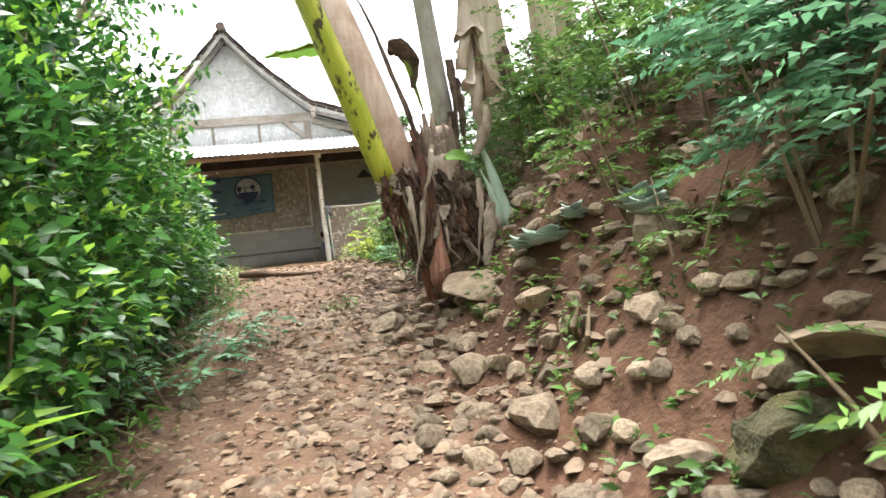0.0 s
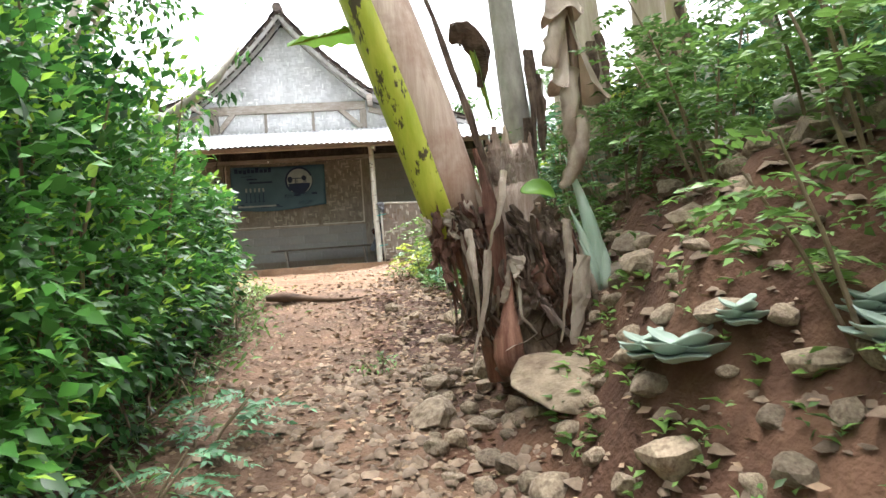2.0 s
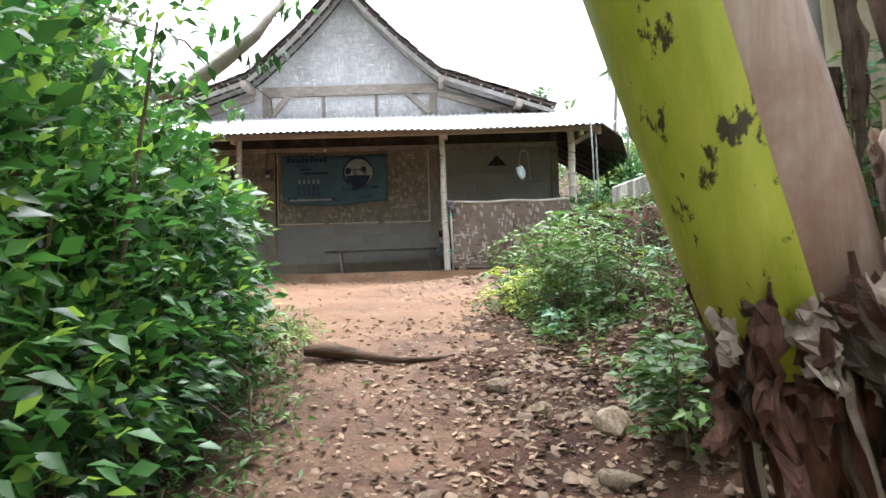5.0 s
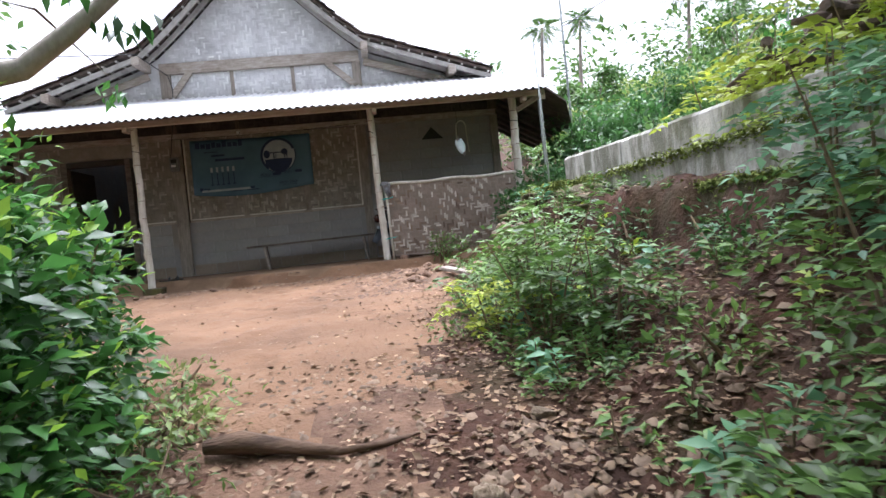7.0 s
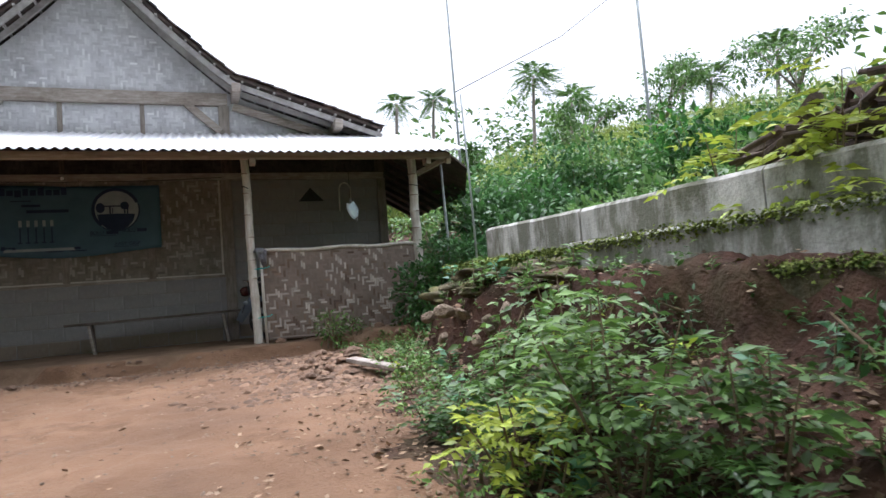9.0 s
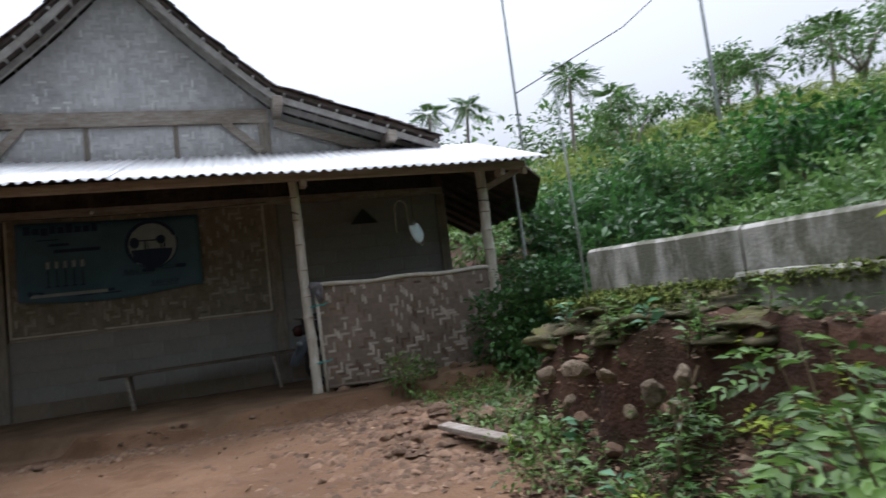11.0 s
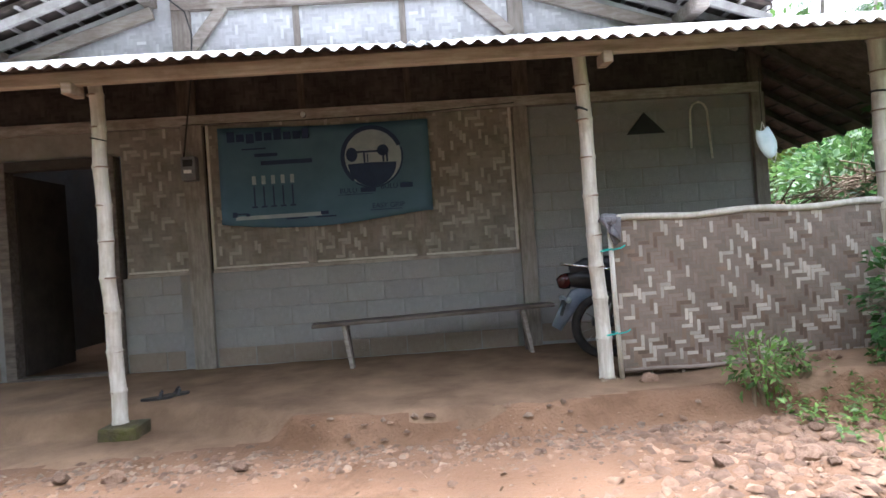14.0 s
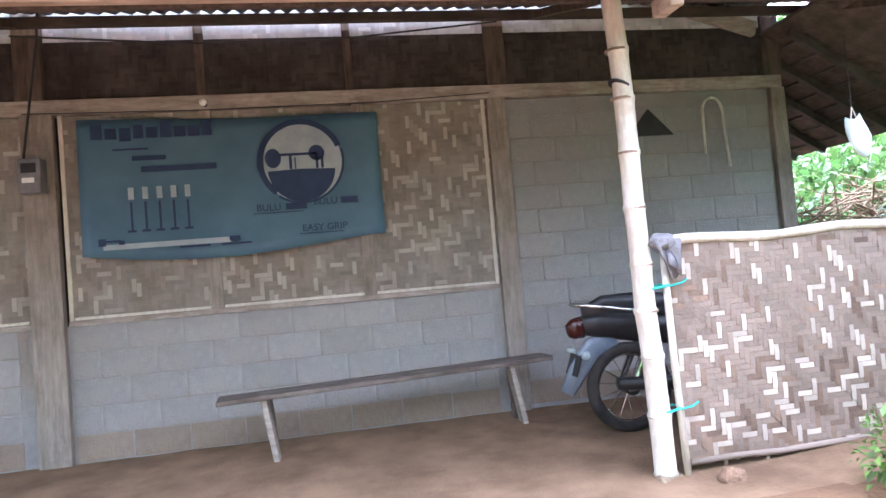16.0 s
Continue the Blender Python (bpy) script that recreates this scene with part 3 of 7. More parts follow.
# timbers of the front
for nm, a in (("beam", (-3.5, 0.2, -0.07, 0.0, 3.78, 3.985)), ("wall_plate", (-6.2, 2.74, -0.05, 0.06, 2.565, 2.675)), ("sill_rail", (-3.24, 0.03, -0.022, 0.0, 1.0, 1.04)), ("sill_rail", (-4.14, -3.48, -0.022, 0.0, 1.0, 1.04)), ("sill_rail", (-6.14, -5.44, -0.022, 0.0, 1.0, 1.04))):
    part(nm, bbox(*a, bevel=0.006), M_WOOD, house)
for xa, xb, za, zb, d in ((-3.48, -3.26, 0.0, 2.565, 0.06), (0.03, 0.19, 0.0, 2.565, 0.05), (2.62, 2.76, 0.0, 2.565, 0.05), (-6.24, -6.12, 0.0, 2.565, 0.05), (-3.5, -3.31, 3.16, 3.78, 0.06), (0.05, 0.215, 3.16, 3.78, 0.06), (-2.235, -2.145, 1.04, 2.565, 0.03), (-1.075, -0.985, 1.04, 2.565, 0.03), (-2.235, -2.165, 3.16, 3.78, 0.03), (-1.105, -1.04, 3.16, 3.78, 0.03)):
    part("wall_post", bbox(xa, xb, -d, 0.012, za, zb, bevel=0.006), M_WOODV, house)
# same posts below the roof line, with the shade in their colour
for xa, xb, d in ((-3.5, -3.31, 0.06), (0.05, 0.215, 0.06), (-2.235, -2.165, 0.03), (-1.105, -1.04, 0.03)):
    part("wall_post", bbox(xa, xb, -d, 0.012, 2.675, 3.16, bevel=0.006), M_SHADEWOOD, house, "lower length of the post, coloured dark for the porch roof's shade")
for xa in (-3.235, -0.015):
    part("edging_lath", bbox(xa, xa + 0.03, -0.02, 0.0, 1.04, 2.565, bevel=0.004), M_BAMBOO, house)
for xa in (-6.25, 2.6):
    part("corner_board", bbox(xa, xa + 0.17, -0.03, 0.14, 2.675, 3.22, bevel=0.005), M_SHADEWOOD, house)
for xa, xb in ((-3.2, -2.24), (-2.14, -1.08), (-0.98, -0.02), (-4.12, -3.5)):
    part("edging_lath", bbox(xa, xb, -0.026, -0.002, 1.042, 1.064, bevel=0.004), M_BAMBOO, house)
part("brace", beam(bmesh.new(), (-3.32, -0.05, 3.35), (-2.95, -0.05, 3.8), 0.05, 0.12), M_WOOD, house)
part("brace", beam(bmesh.new(), (0.07, -0.05, 3.35), (-0.42, -0.05, 3.8), 0.05, 0.12), M_WOOD, house)
# door frame, open doorway
for a in ((-5.44, -5.33, -0.05, 0.10, 0.0, 2.3), (-4.30, -4.2, -0.05, 0.10, 0.0, 2.3), (-5.33, -4.30, -0.05, 0.10, 2.2, 2.3), (-5.33, -4.30, -0.05, 0.10, -0.06, 0.03)):
    part("door_frame", bbox(*a, bevel=0.006), M_DARKWOOD if a[4] > 2 else M_BENCH, house)
part("panel", bbox(-5.44, -4.14, 0.0, 0.03, 2.3, 2.565), M_WEAVE_W, house)
part("door_leaf", bbox(-5.36, -5.32, 0.12, 1.05, 0.03, 2.18, bevel=0.004), M_DARKWOOD, house, "dark wooden door leaf standing open inwards")
# side and back walls, floor inside
part("wall_right", bbox(2.62, 2.72, 0.13, 7.0, -0.15, 3.2), M_MORTAR, house)
part("wall_left", bbox(-6.2, -6.1, 0.13, 7.0, -0.15, 3.2), M_MORTAR, house)
bm = bmesh.new()
for a, b_ in ((-6.2, -5.12), (-5.08, -4.98), (-4.93, -4.55), (-4.52, -4.44), (-4.40, 2.72)):
    box(bm, a, b_, 6.9, 7.0, -0.15, 3.9)
box(bm, -5.12, -4.40, 6.9, 7.0, 1.5, 3.9)
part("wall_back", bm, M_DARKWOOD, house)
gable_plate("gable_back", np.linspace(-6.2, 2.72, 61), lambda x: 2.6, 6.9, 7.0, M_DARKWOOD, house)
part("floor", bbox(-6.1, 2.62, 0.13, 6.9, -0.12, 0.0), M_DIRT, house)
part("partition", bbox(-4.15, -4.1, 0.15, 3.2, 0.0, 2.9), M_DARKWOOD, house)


# ---- main roof ----
roof = thing("roof", (0, 0, 0), "dark clay tile roof with steep middle and flared wings, battens showing below", "roof", kind="structure")
XC = MID - 0.05
Y_FRONT, Y_BACK = -0.52, 7.4
edge_d = (0.0, 0.35, 0.7, 1.05, 1.4, 1.7, 2.0, 2.5, 3.1, 3.7, 4.35)
for sg, nm in ((-1, "tile_slope"), (1, "tile_slope")):
    bm = bmesh.new()
    rows = []
    for d in edge_d:
        z = barge(XC + d) + 0.11
        rows.append([bm.verts.new((XC + sg * d, y, z + dz)) for y in (Y_FRONT, Y_BACK) for dz in (0.0, 0.05)])
    for a, b_ in zip(rows, rows[1:]):
        for i0, i1 in ((0, 2), (1, 3), (0, 1), (2, 3)):
            bm.faces.new((a[i0], a[i1], b_[i1], b_[i0]))
    bm.faces.new([rows[-1][i] for i in (0, 1, 3, 2)])
    bmesh.ops.recalc_face_normals(bm, faces=bm.faces)
    part(nm, bm, M_TILE, roof)
    # rafters and battens under the overhang
    for yy in (-0.47, -0.12):
        for a, b_ in zip(edge_d, edge_d[1:]):
            part("rafter", beam(bmesh.new(), (XC + sg * a, yy, barge(XC + a) + 0.02), (XC + sg * b_, yy, barge(XC + b_) + 0.02), 0.05, 0.085, 0.004), M_RAFTER, roof)
    d = 0.12
    while d < 4.3:
        z = barge(XC + d) + 0.085
        part("batten", bbox(XC + sg * d - 0.018, XC + sg * d + 0.018, Y_FRONT - 0.03 - 0.02 * RNG.random(), 0.3, z - 0.014, z + 0.014), M_RAFTER, roof)
        d += 0.2 if d < 2 else 0.24
    for dd, ln_ in ((2.02, 0.62), (3.6, 0.5)):
        z = barge(XC + dd) - 0.06
        part("purlin", beam(bmesh.new(), (XC + sg * dd, -0.62, z), (XC + sg * dd, 0.4, z), 0.13, 0.15, 0.01), M_WOOD, roof)
    # wing rafter low on the wall
    part("wing_timber", beam(bmesh.new(), (XC + sg * 1.98, -0.08, barge(XC + 2.0) - 0.22), (XC + sg * 4.2, -0.08, barge(XC + 4.2) - 0.16), 0.06, 0.13), M_WOOD, roof)
# single tiles along the verge
tm = bmesh.new()
for k in range(7):
    a = -math.pi / 2 + math.pi * k / 6
    for xx in (-0.13, 0.13):
        tm.verts.new((xx, 0.11 * math.sin(a), 0.045 * math.cos(a) + (0.016 if xx > 0 else 0.0)))
tm.verts.ensure_lookup_table()
for k in range(6):
    tm.faces.new((tm.verts[2 * k], tm.verts[2 * k + 1], tm.verts[2 * k + 3], tm.verts[2 * k + 2]))
bmesh.ops.solidify(tm, geom=tm.faces[:], thickness=0.014)
tile_me = bpy.data.meshes.new("tile")
tm.to_mesh(tile_me)
tm.free()
tile_me.materials.append(M_TILE)
for sg in (-1, 1):
    d = 0.1
    while d < 4.4:
        g = (barge(XC + d + 0.05) - barge(XC + d - 0.05)) / 0.1
        ang = math.degrees(math.atan(-g))
        for c in range(3):
            yy = Y_FRONT + 0.06 + 0.2 * c
            m = pose(XC + sg * d, yy + RNG.uniform(-0.02, 0.02), barge(XC + d) + 0.17 + RNG.uniform(-0.008, 0.012), 0, 0, 0) @ pose(0, 0, 0, 0, ang * sg + RNG.uniform(-3, 3), 0) @ pose(0, 0, 0, 0, 0, 0 if sg > 0 else 180)
            shared("tile", tile_me, m, roof)
        d += 0.2 * math.cos(math.radians(ang)) + 0.01
part("ridge_cap", tube(bmesh.new(), [(XC, Y_FRONT - 0.06, barge(XC) + 0.19), (XC, 3, barge(XC) + 0.17), (XC, Y_BACK, barge(XC) + 0.19)], [0.11, 0.11, 0.11], 10), M_TILE, roof)


# low side eave at the far end of the house
def eave_z(x):
    return 2.98 + (x + 6.15) * 0.62


bm = bmesh.new()
box(bm, -7.5, -6.12, -0.45, 7.4, 0.0, 0.05)
for v in bm.verts:
    v.co.z += eave_z(v.co.x)
part("side_slope", bm, M_TILE, roof)
for k in range(9):
    yy = -0.4 + 0.95 * k
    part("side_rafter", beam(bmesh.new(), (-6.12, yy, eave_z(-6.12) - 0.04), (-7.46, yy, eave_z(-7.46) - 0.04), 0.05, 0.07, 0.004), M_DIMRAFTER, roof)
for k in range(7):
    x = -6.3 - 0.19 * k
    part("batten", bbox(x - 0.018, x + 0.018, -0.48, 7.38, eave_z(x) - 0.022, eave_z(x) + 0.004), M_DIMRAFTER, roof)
for k in range(8):
    for r_ in range(7):
        x = -6.25 - 0.19 * r_
        shared("tile", tile_me, pose(x, -0.36 + 0.2 * k + RNG.uniform(-0.02, 0.02), eave_z(x) + 0.055 + RNG.uniform(0, 0.012), 0, 0, 0) @ pose(0, 0, 0, 0, -32 + RNG.uniform(-3, 3), 0) @ pose(0, 0, 0, 0, 0, 180), roof)


# ---- porch ----
porch_roof = thing("porch_roof", (0, 0, 0), "white galvanised corrugated porch roof on a timber eave beam", "roof")
XL, XR = -6.5, 3.32
EAVE = 2.478
SL = (3.26 - EAVE) / 2.26


def sheet_bm(xa, xb, ya, yb, lift):
    bm = bmesh.new()
    n = int((xb - xa) / 0.019)
    ys = (ya, ya * 0.6 + yb * 0.4, ya * 0.3 + yb * 0.7, yb)
    rows = []
    for i in range(n + 1):
        x = xa + (xb - xa) * i / n
        c = 0.017 * math.sin(x * 2 * math.pi / 0.114)
        rows.append([bm.verts.new((x, y, EAVE + (y + 2.42) * SL + c + lift + 0.012 * math.sin(x * 1.1 + y) + (0.02 * smooth_edge(x))) ) for y in ys])
    for a, b_ in zip(rows, rows[1:]):
        for k in range(len(ys) - 1):
            bm.faces.new((a[k], b_[k], b_[k + 1], a[k + 1]))
    return bm


def smooth_edge(x):
    return max(0.0, (x - 2.0) / 1.3) ** 2


for k in range(12):
    xa = XL + k * 0.82
    xb = min(xa + 0.86, XR)
    if xa < XR - 0.1:
        p = part("corrugated_sheet", sheet_bm(xa, xb, -2.53 + RNG.uniform(-0.015, 0.015), -0.085, 0.026 + 0.004 * (k % 2)), M_ZINC, porch_roof, smooth=True)
        p.modifiers.new("thickness", "SOLIDIFY").thickness = 0.002
        # extra dark layer, added to keep bounced light out of the porch
        part("sheet_underside", sheet_bm(xa, xb, -2.50, -0.09, 0.019 + 0.004 * (k % 2)), M_SHADEWOOD, porch_roof, "added dark lining below the sheet that cuts bounced light", smooth=True)
part("eave_beam", beam(bmesh.new(), (XL + 0.05, -2.30, 2.44), (3.12, -2.30, 2.455), 0.06, 0.10, 0.008), M_FASCIA, porch_roof)
part("eave_beam", beam(bmesh.new(), (XL + 0.05, -0.30, 3.15), (3.12, -0.30, 3.15), 0.06, 0.07, 0.006), M_DARKWOOD, porch_roof)
# timbers under the sheets, porch shade included in their brown
part("eave_beam", beam(bmesh.new(), (XL + 0.05, -1.40, 2.79), (3.12, -1.40, 2.79), 0.05, 0.06, 0.006), M_SHADEWOOD, porch_roof)
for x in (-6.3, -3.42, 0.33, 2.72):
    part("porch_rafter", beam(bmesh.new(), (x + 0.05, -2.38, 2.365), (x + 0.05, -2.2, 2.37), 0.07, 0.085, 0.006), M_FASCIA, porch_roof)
    part("porch_rafter", beam(bmesh.new(), (x + 0.06, -2.28, 2.47), (x + 0.06, -0.22, 3.17), 0.05, 0.06, 0.004), M_SHADEWOOD, porch_roof)
part("brace", beam(bmesh.new(), (2.74, -1.9, 2.27), (3.12, -2.28, 2.44), 0.06, 0.07), M_WOOD, porch_roof)
part("end_rafter", beam(bmesh.new(), (3.08, -2.36, 2.37), (3.08, -0.45, 3.04), 0.07, 0.09, 0.006), M_FASCIA, porch_roof)
# lean-to rafters over the space beside the house
# their dark colour includes the shade of the tiles above
for k in range(7):
    y = -0.3 + 0.45 * k
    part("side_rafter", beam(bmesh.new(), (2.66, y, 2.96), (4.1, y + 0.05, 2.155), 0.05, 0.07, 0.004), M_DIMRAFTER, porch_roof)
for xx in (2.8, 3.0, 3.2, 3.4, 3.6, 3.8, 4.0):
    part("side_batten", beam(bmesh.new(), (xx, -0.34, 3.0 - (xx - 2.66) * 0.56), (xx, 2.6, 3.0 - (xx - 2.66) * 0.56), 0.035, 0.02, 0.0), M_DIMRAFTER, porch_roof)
part("side_tiles", beam(bmesh.new(), (2.6, 1.15, 3.06), (4.15, 1.15, 2.192), 3.0, 0.03, 0.0), M_TILE, porch_roof)


bm = bmesh.new()
edge_ = [(2.6, -0.345), (2.6, -0.66), (3.3, -1.7), (3.72, -1.5), (4.15, -0.345)]
lo_, hi_ = [[bm.verts.new((x, y, 3.045 - 0.56 * (x - 2.6) + dz)) for x, y in edge_] for dz in (0.0, 0.03)]
bm.faces.new(lo_[::-1]), bm.faces.new(hi_)
for k in range(5):
    bm.faces.new((lo_[k], lo_[(k + 1) % 5], hi_[(k + 1) % 5], hi_[k]))
bmesh.ops.recalc_face_normals(bm, faces=bm.faces)
part("side_tiles", bm, M_TILE, porch_roof)


def bamboo_post(x, y, z0, z1, lean, r, seed):
    rnd = random.Random(seed)
    ob = thing("bamboo_post", (x, y, z0), "pale peeled bamboo porch post standing on a flat stone", "post", "porch posts")
    h = z1 - z0
    zs, pts, rs = 0.0, [], []
    nodes = []
    while zs < h - 0.08:
        nodes.append(zs)
        zs += rnd.uniform(0.24, 0.32)
    nodes.append(h)
    ox = 0.0
    for a, b_ in zip(nodes, nodes[1:]):
        ja = lean * a / h + ox
        ox = rnd.uniform(-0.012, 0.012)
        jb = lean * b_ / h + ox
        for u, f in ((0.02, 1.10), (0.08, 0.97), (0.5, 0.96), (0.92, 0.98), (0.985, 1.06)):
            zz = a + (b_ - a) * u
            pts.append((ja + (jb - ja) * u, 0, zz))
            rs.append(r * f * (1.05 - 0.12 * zz / h))
    part("culm", tube(bmesh.new(), pts, rs, 14), M_BAMBOO, ob, smooth=True)
    for nz in nodes[1:-1]:
        part("node_ring", tube(bmesh.new(), [(lean * nz / h + 0.0, 0, nz - 0.006), (lean * nz / h, 0, nz + 0.006)], [r * 1.07] * 2, 14), M_WEAVE_D, ob)
    part("wire_lashing", tube(bmesh.new(), [(lean * 0.9, 0, h - 0.525), (lean * 0.82, 0.0, h - 0.515)], [r * 1.09] * 2, 12), M_WIRE, ob)
    return ob


bamboo_post(-3.40, -1.87, -0.08, 2.62, -0.03, 0.056, 1)
bamboo_post(0.36, -1.87, 0.0, 2.62, -0.065, 0.058, 2)
bamboo_post(2.69, -1.87, 0.08, 2.62, -0.02, 0.070, 3)


def rock_bm(rx, ry, rz, seed, sub=2, rough=0.22, cut=3):
    bm = bmesh.new()
    bmesh.ops.create_icosphere(bm, subdivisions=sub, radius=1)
    rnd = random.Random(seed)
    planes = [(Vector((rnd.gauss(0, 1), rnd.gauss(0, 1), rnd.gauss(0, 1))).normalized(), rnd.uniform(0.5, 0.8)) for _ in range(cut + 3)]
    off = Vector((seed * 3.7, seed * 1.3, 0))
    for v in bm.verts:
        c = v.co.copy()
        for n_, d_ in planes:
            over = c.dot(n_) - d_
            if over > 0:
                c -= n_ * over * 0.85
        c *= 1 + rough * noise.noise(c * 2.3 + off)
        v.co = Vector((c.x * rx, c.y * ry, c.z * rz))
    return bm


for x, y, s, sd in ((-3.36, -1.9, 0.17, 31), (0.36, -1.9, 0.15, 32), (2.7, -1.88, 0.14, 33)):
    z0 = {31: -0.16, 32: -0.05, 33: 0.04}[sd]
    ob = part("footing_stone", rock_bm(s, s * 0.9, 0.085, sd, 3, 0.12), M_MOSS if sd == 31 else M_STONE, None)
    if sd == 31:
        ob.data.clear_geometry()
        fb = bbox(-0.15, 0.15, -0.13, 0.13, -0.1, 0.085, bevel=0.025)
        for v in fb.verts:
            v.co += Vector((0.02 * noise.noise(v.co * 9), 0.02 * noise.noise(v.co * 9 + Vector((5, 0, 0))), 0.015 * noise.noise(v.co * 11)))
        fb.to_mesh(ob.data)
        fb.free()
    ob.location = (x, y, z0)
    tagged(ob, "flat footing stone under a bamboo porch post", "stone", "footing stones")

# fence of plaited bamboo
fence = thing("bamboo_fence", (0, 0, 0), "waist-high plaited bamboo fence panel with a half-round bamboo top rail", "fence")
part("backing", bbox(0.46, 2.62, -1.868, -1.862, 0.06, 1.235), M_WEAVE_D, fence)
weave_panel("plait", 0.46, 2.62, 0.05, 1.235, -1.868, 0.030, M_WEAVE_F, M_WEAVE_L, 0.2, fence, 21, dark=M_WEAVE_D, dark_low=True)
pts = [(0.40 + 2.3 * k / 12, -1.875, 1.235 + 0.012 * math.sin(k * 1.3) + 0.012 * k / 12) for k in range(13)]
part("top_rail", tube(bmesh.new(), pts, [0.026 + 0.003 * (k % 2) for k in range(13)], 10), M_BAMBOO, fence, smooth=True)
part("bottom_rail", tube(bmesh.new(), [(0.5 + 2.1 * k / 8, -1.878, 0.052 + 0.006 * math.sin(k * 2.1)) for k in range(9)], [0.017] * 9, 8), M_WEAVE_F, fence, smooth=True)
part("end_stake", tube(bmesh.new(), [(0.47, -1.90, -0.02), (0.452, -1.90, 0.6), (0.445, -1.90, 1.2)], [0.019, 0.02, 0.018], 10), M_BAMBOO, fence, smooth=True)
for zz in (1.0, 0.35):
    part("teal_string", tube(bmesh.new(), [(0.385 + 0.06 * math.cos(a) + 0.02, -1.88 + 0.055 * math.sin(a), zz + 0.01 * math.cos(a)) for a in np.linspace(0, 6.2, 16)], [0.007] * 16, 6), M_TEAL, fence, "teal plastic tying string")
    part("teal_string", tube(bmesh.new(), [(0.45, -1.925, zz), (0.52, -1.93, zz + 0.012), (0.55, -1.93, zz + 0.03)], [0.006] * 3, 6), M_TEAL, fence, "teal plastic tying string")
for k in range(22):
    x = 0.5 + 2.05 * k / 22 + RNG.uniform(-0.02, 0.02)
    part("loose_strip_end", bbox(x, x + 0.022, -1.874, -1.87, 0.0 + RNG.uniform(0, 0.05), 0.09), M_WEAVE_F, fence)

# bench
bench = thing("bench", (0, 0, 0), "rough plank bench on two splayed board legs against the wall", "bench")
part("seat", beam(bmesh.new(), (-2.14, -0.56, 0.43), (0.26, -0.33, 0.46), 0.24, 0.034, 0.006), M_BENCH, bench)
for x, y in ((-1.82, -0.53), (-0.03, -0.36)):
    part("leg", beam(bmesh.new(), (x + 0.05, y - 0.03, -0.02), (x - 0.02, y, 0.425), 0.13, 0.04, 0.006, up=(1, 0, 0)), M_WOOD, bench)
    part("leg", beam(bmesh.new(), (x + 0.03, y + 0.14, -0.02), (x, y + 0.10, 0.43), 0.05, 0.04, 0.006, up=(1, 0, 0)), M_BENCH, bench)

# sagging banner
banner = thing("banner", (0, 0, 0), "light blue printed cloth banner sagging on the plaited wall", "banner")
bm = bmesh.new()
rows = []
for i in range(31):
    u = i / 30
    x = -3.10 + 2.22 * u
    top = 2.52 - 0.03 * u - 0.015 * math.sin(math.pi * u)
    low = 1.50 - 0.10 * math.sin(math.pi * min(1, u * 1.05)) ** 1.0 * (1 - 0.35 * u) + 0.02 * u
    rows.append([bm.verts.new((x, -0.045 - 0.012 * math.sin(u * 9 + v * 2) - 0.02 * v * v, top + (low - top) * v)) for v in np.linspace(0, 1, 13)])
for a, b_ in zip(rows, rows[1:]):
    for k in range(12):
        bm.faces.new((a[k + 1], b_[k + 1], b_[k], a[k]))
cloth = part("cloth", bm, M_BANNER, banner, smooth=True)
cloth.modifiers.new("thickness", "SOLIDIFY").thickness = 0.002
YB = -0.084


def disc(bm, cx, cz, r, y, a0=0, a1=360, r0=0.0, n=40, sx=1.0):
    inner, outer = [], []
    for k in range(n + 1):
        a = radians(a0 + (a1 - a0) * k / n)
        outer.append(bm.verts.new((cx + sx * r * math.cos(a), y, cz + r * math.sin(a))))
        inner.append(bm.verts.new((cx + sx * r0 * math.cos(a), y, cz + r0 * math.sin(a))))
    for k in range(n):
        bm.faces.new((inner[k], outer[k], outer[k + 1], inner[k + 1]) if r0 else (inner[0], outer[k], outer[k + 1]))
    return bm


def bars(lst, y, m, nm="print_bar"):
    for x0, x1, z0, z1 in lst:
        part(nm, bbox(x0, x1, y, y + 0.003, z0, z1), m, banner)


part("round_print", disc(bmesh.new(), -1.49, 2.12, 0.31, YB), M_PALEPRINT, banner)
part("round_print_ring", disc(bmesh.new(), -1.49, 2.12, 0.33, YB - 0.003, 20, 230, 0.285), M_NAVY, banner)
part("round_print_ring", disc(bmesh.new(), -1.49, 2.12, 0.33, YB - 0.003, 235, 375, 0.315), M_NAVY, banner)
part("round_print_base", disc(bmesh.new(), -1.49, 2.06, 0.255, YB - 0.003, 182, 358), M_NAVY, banner)
part("round_print_dark", disc(bmesh.new(), -1.70, 2.15, 0.075, YB - 0.003, sx=0.8), M_NAVY, banner)
part("round_print_dark", disc(bmesh.new(), -1.37, 2.18, 0.06, YB - 0.003), M_NAVY, banner)
bars([(-1.58, -1.56, 2.06, 2.17), (-1.54, -1.53, 2.06, 2.15), (-1.38, -1.36, 2.06, 2.17), (-1.34, -1.32, 2.06, 2.16), (-1.66, -1.36, 2.165, 2.185)], YB - 0.003, M_NAVY)
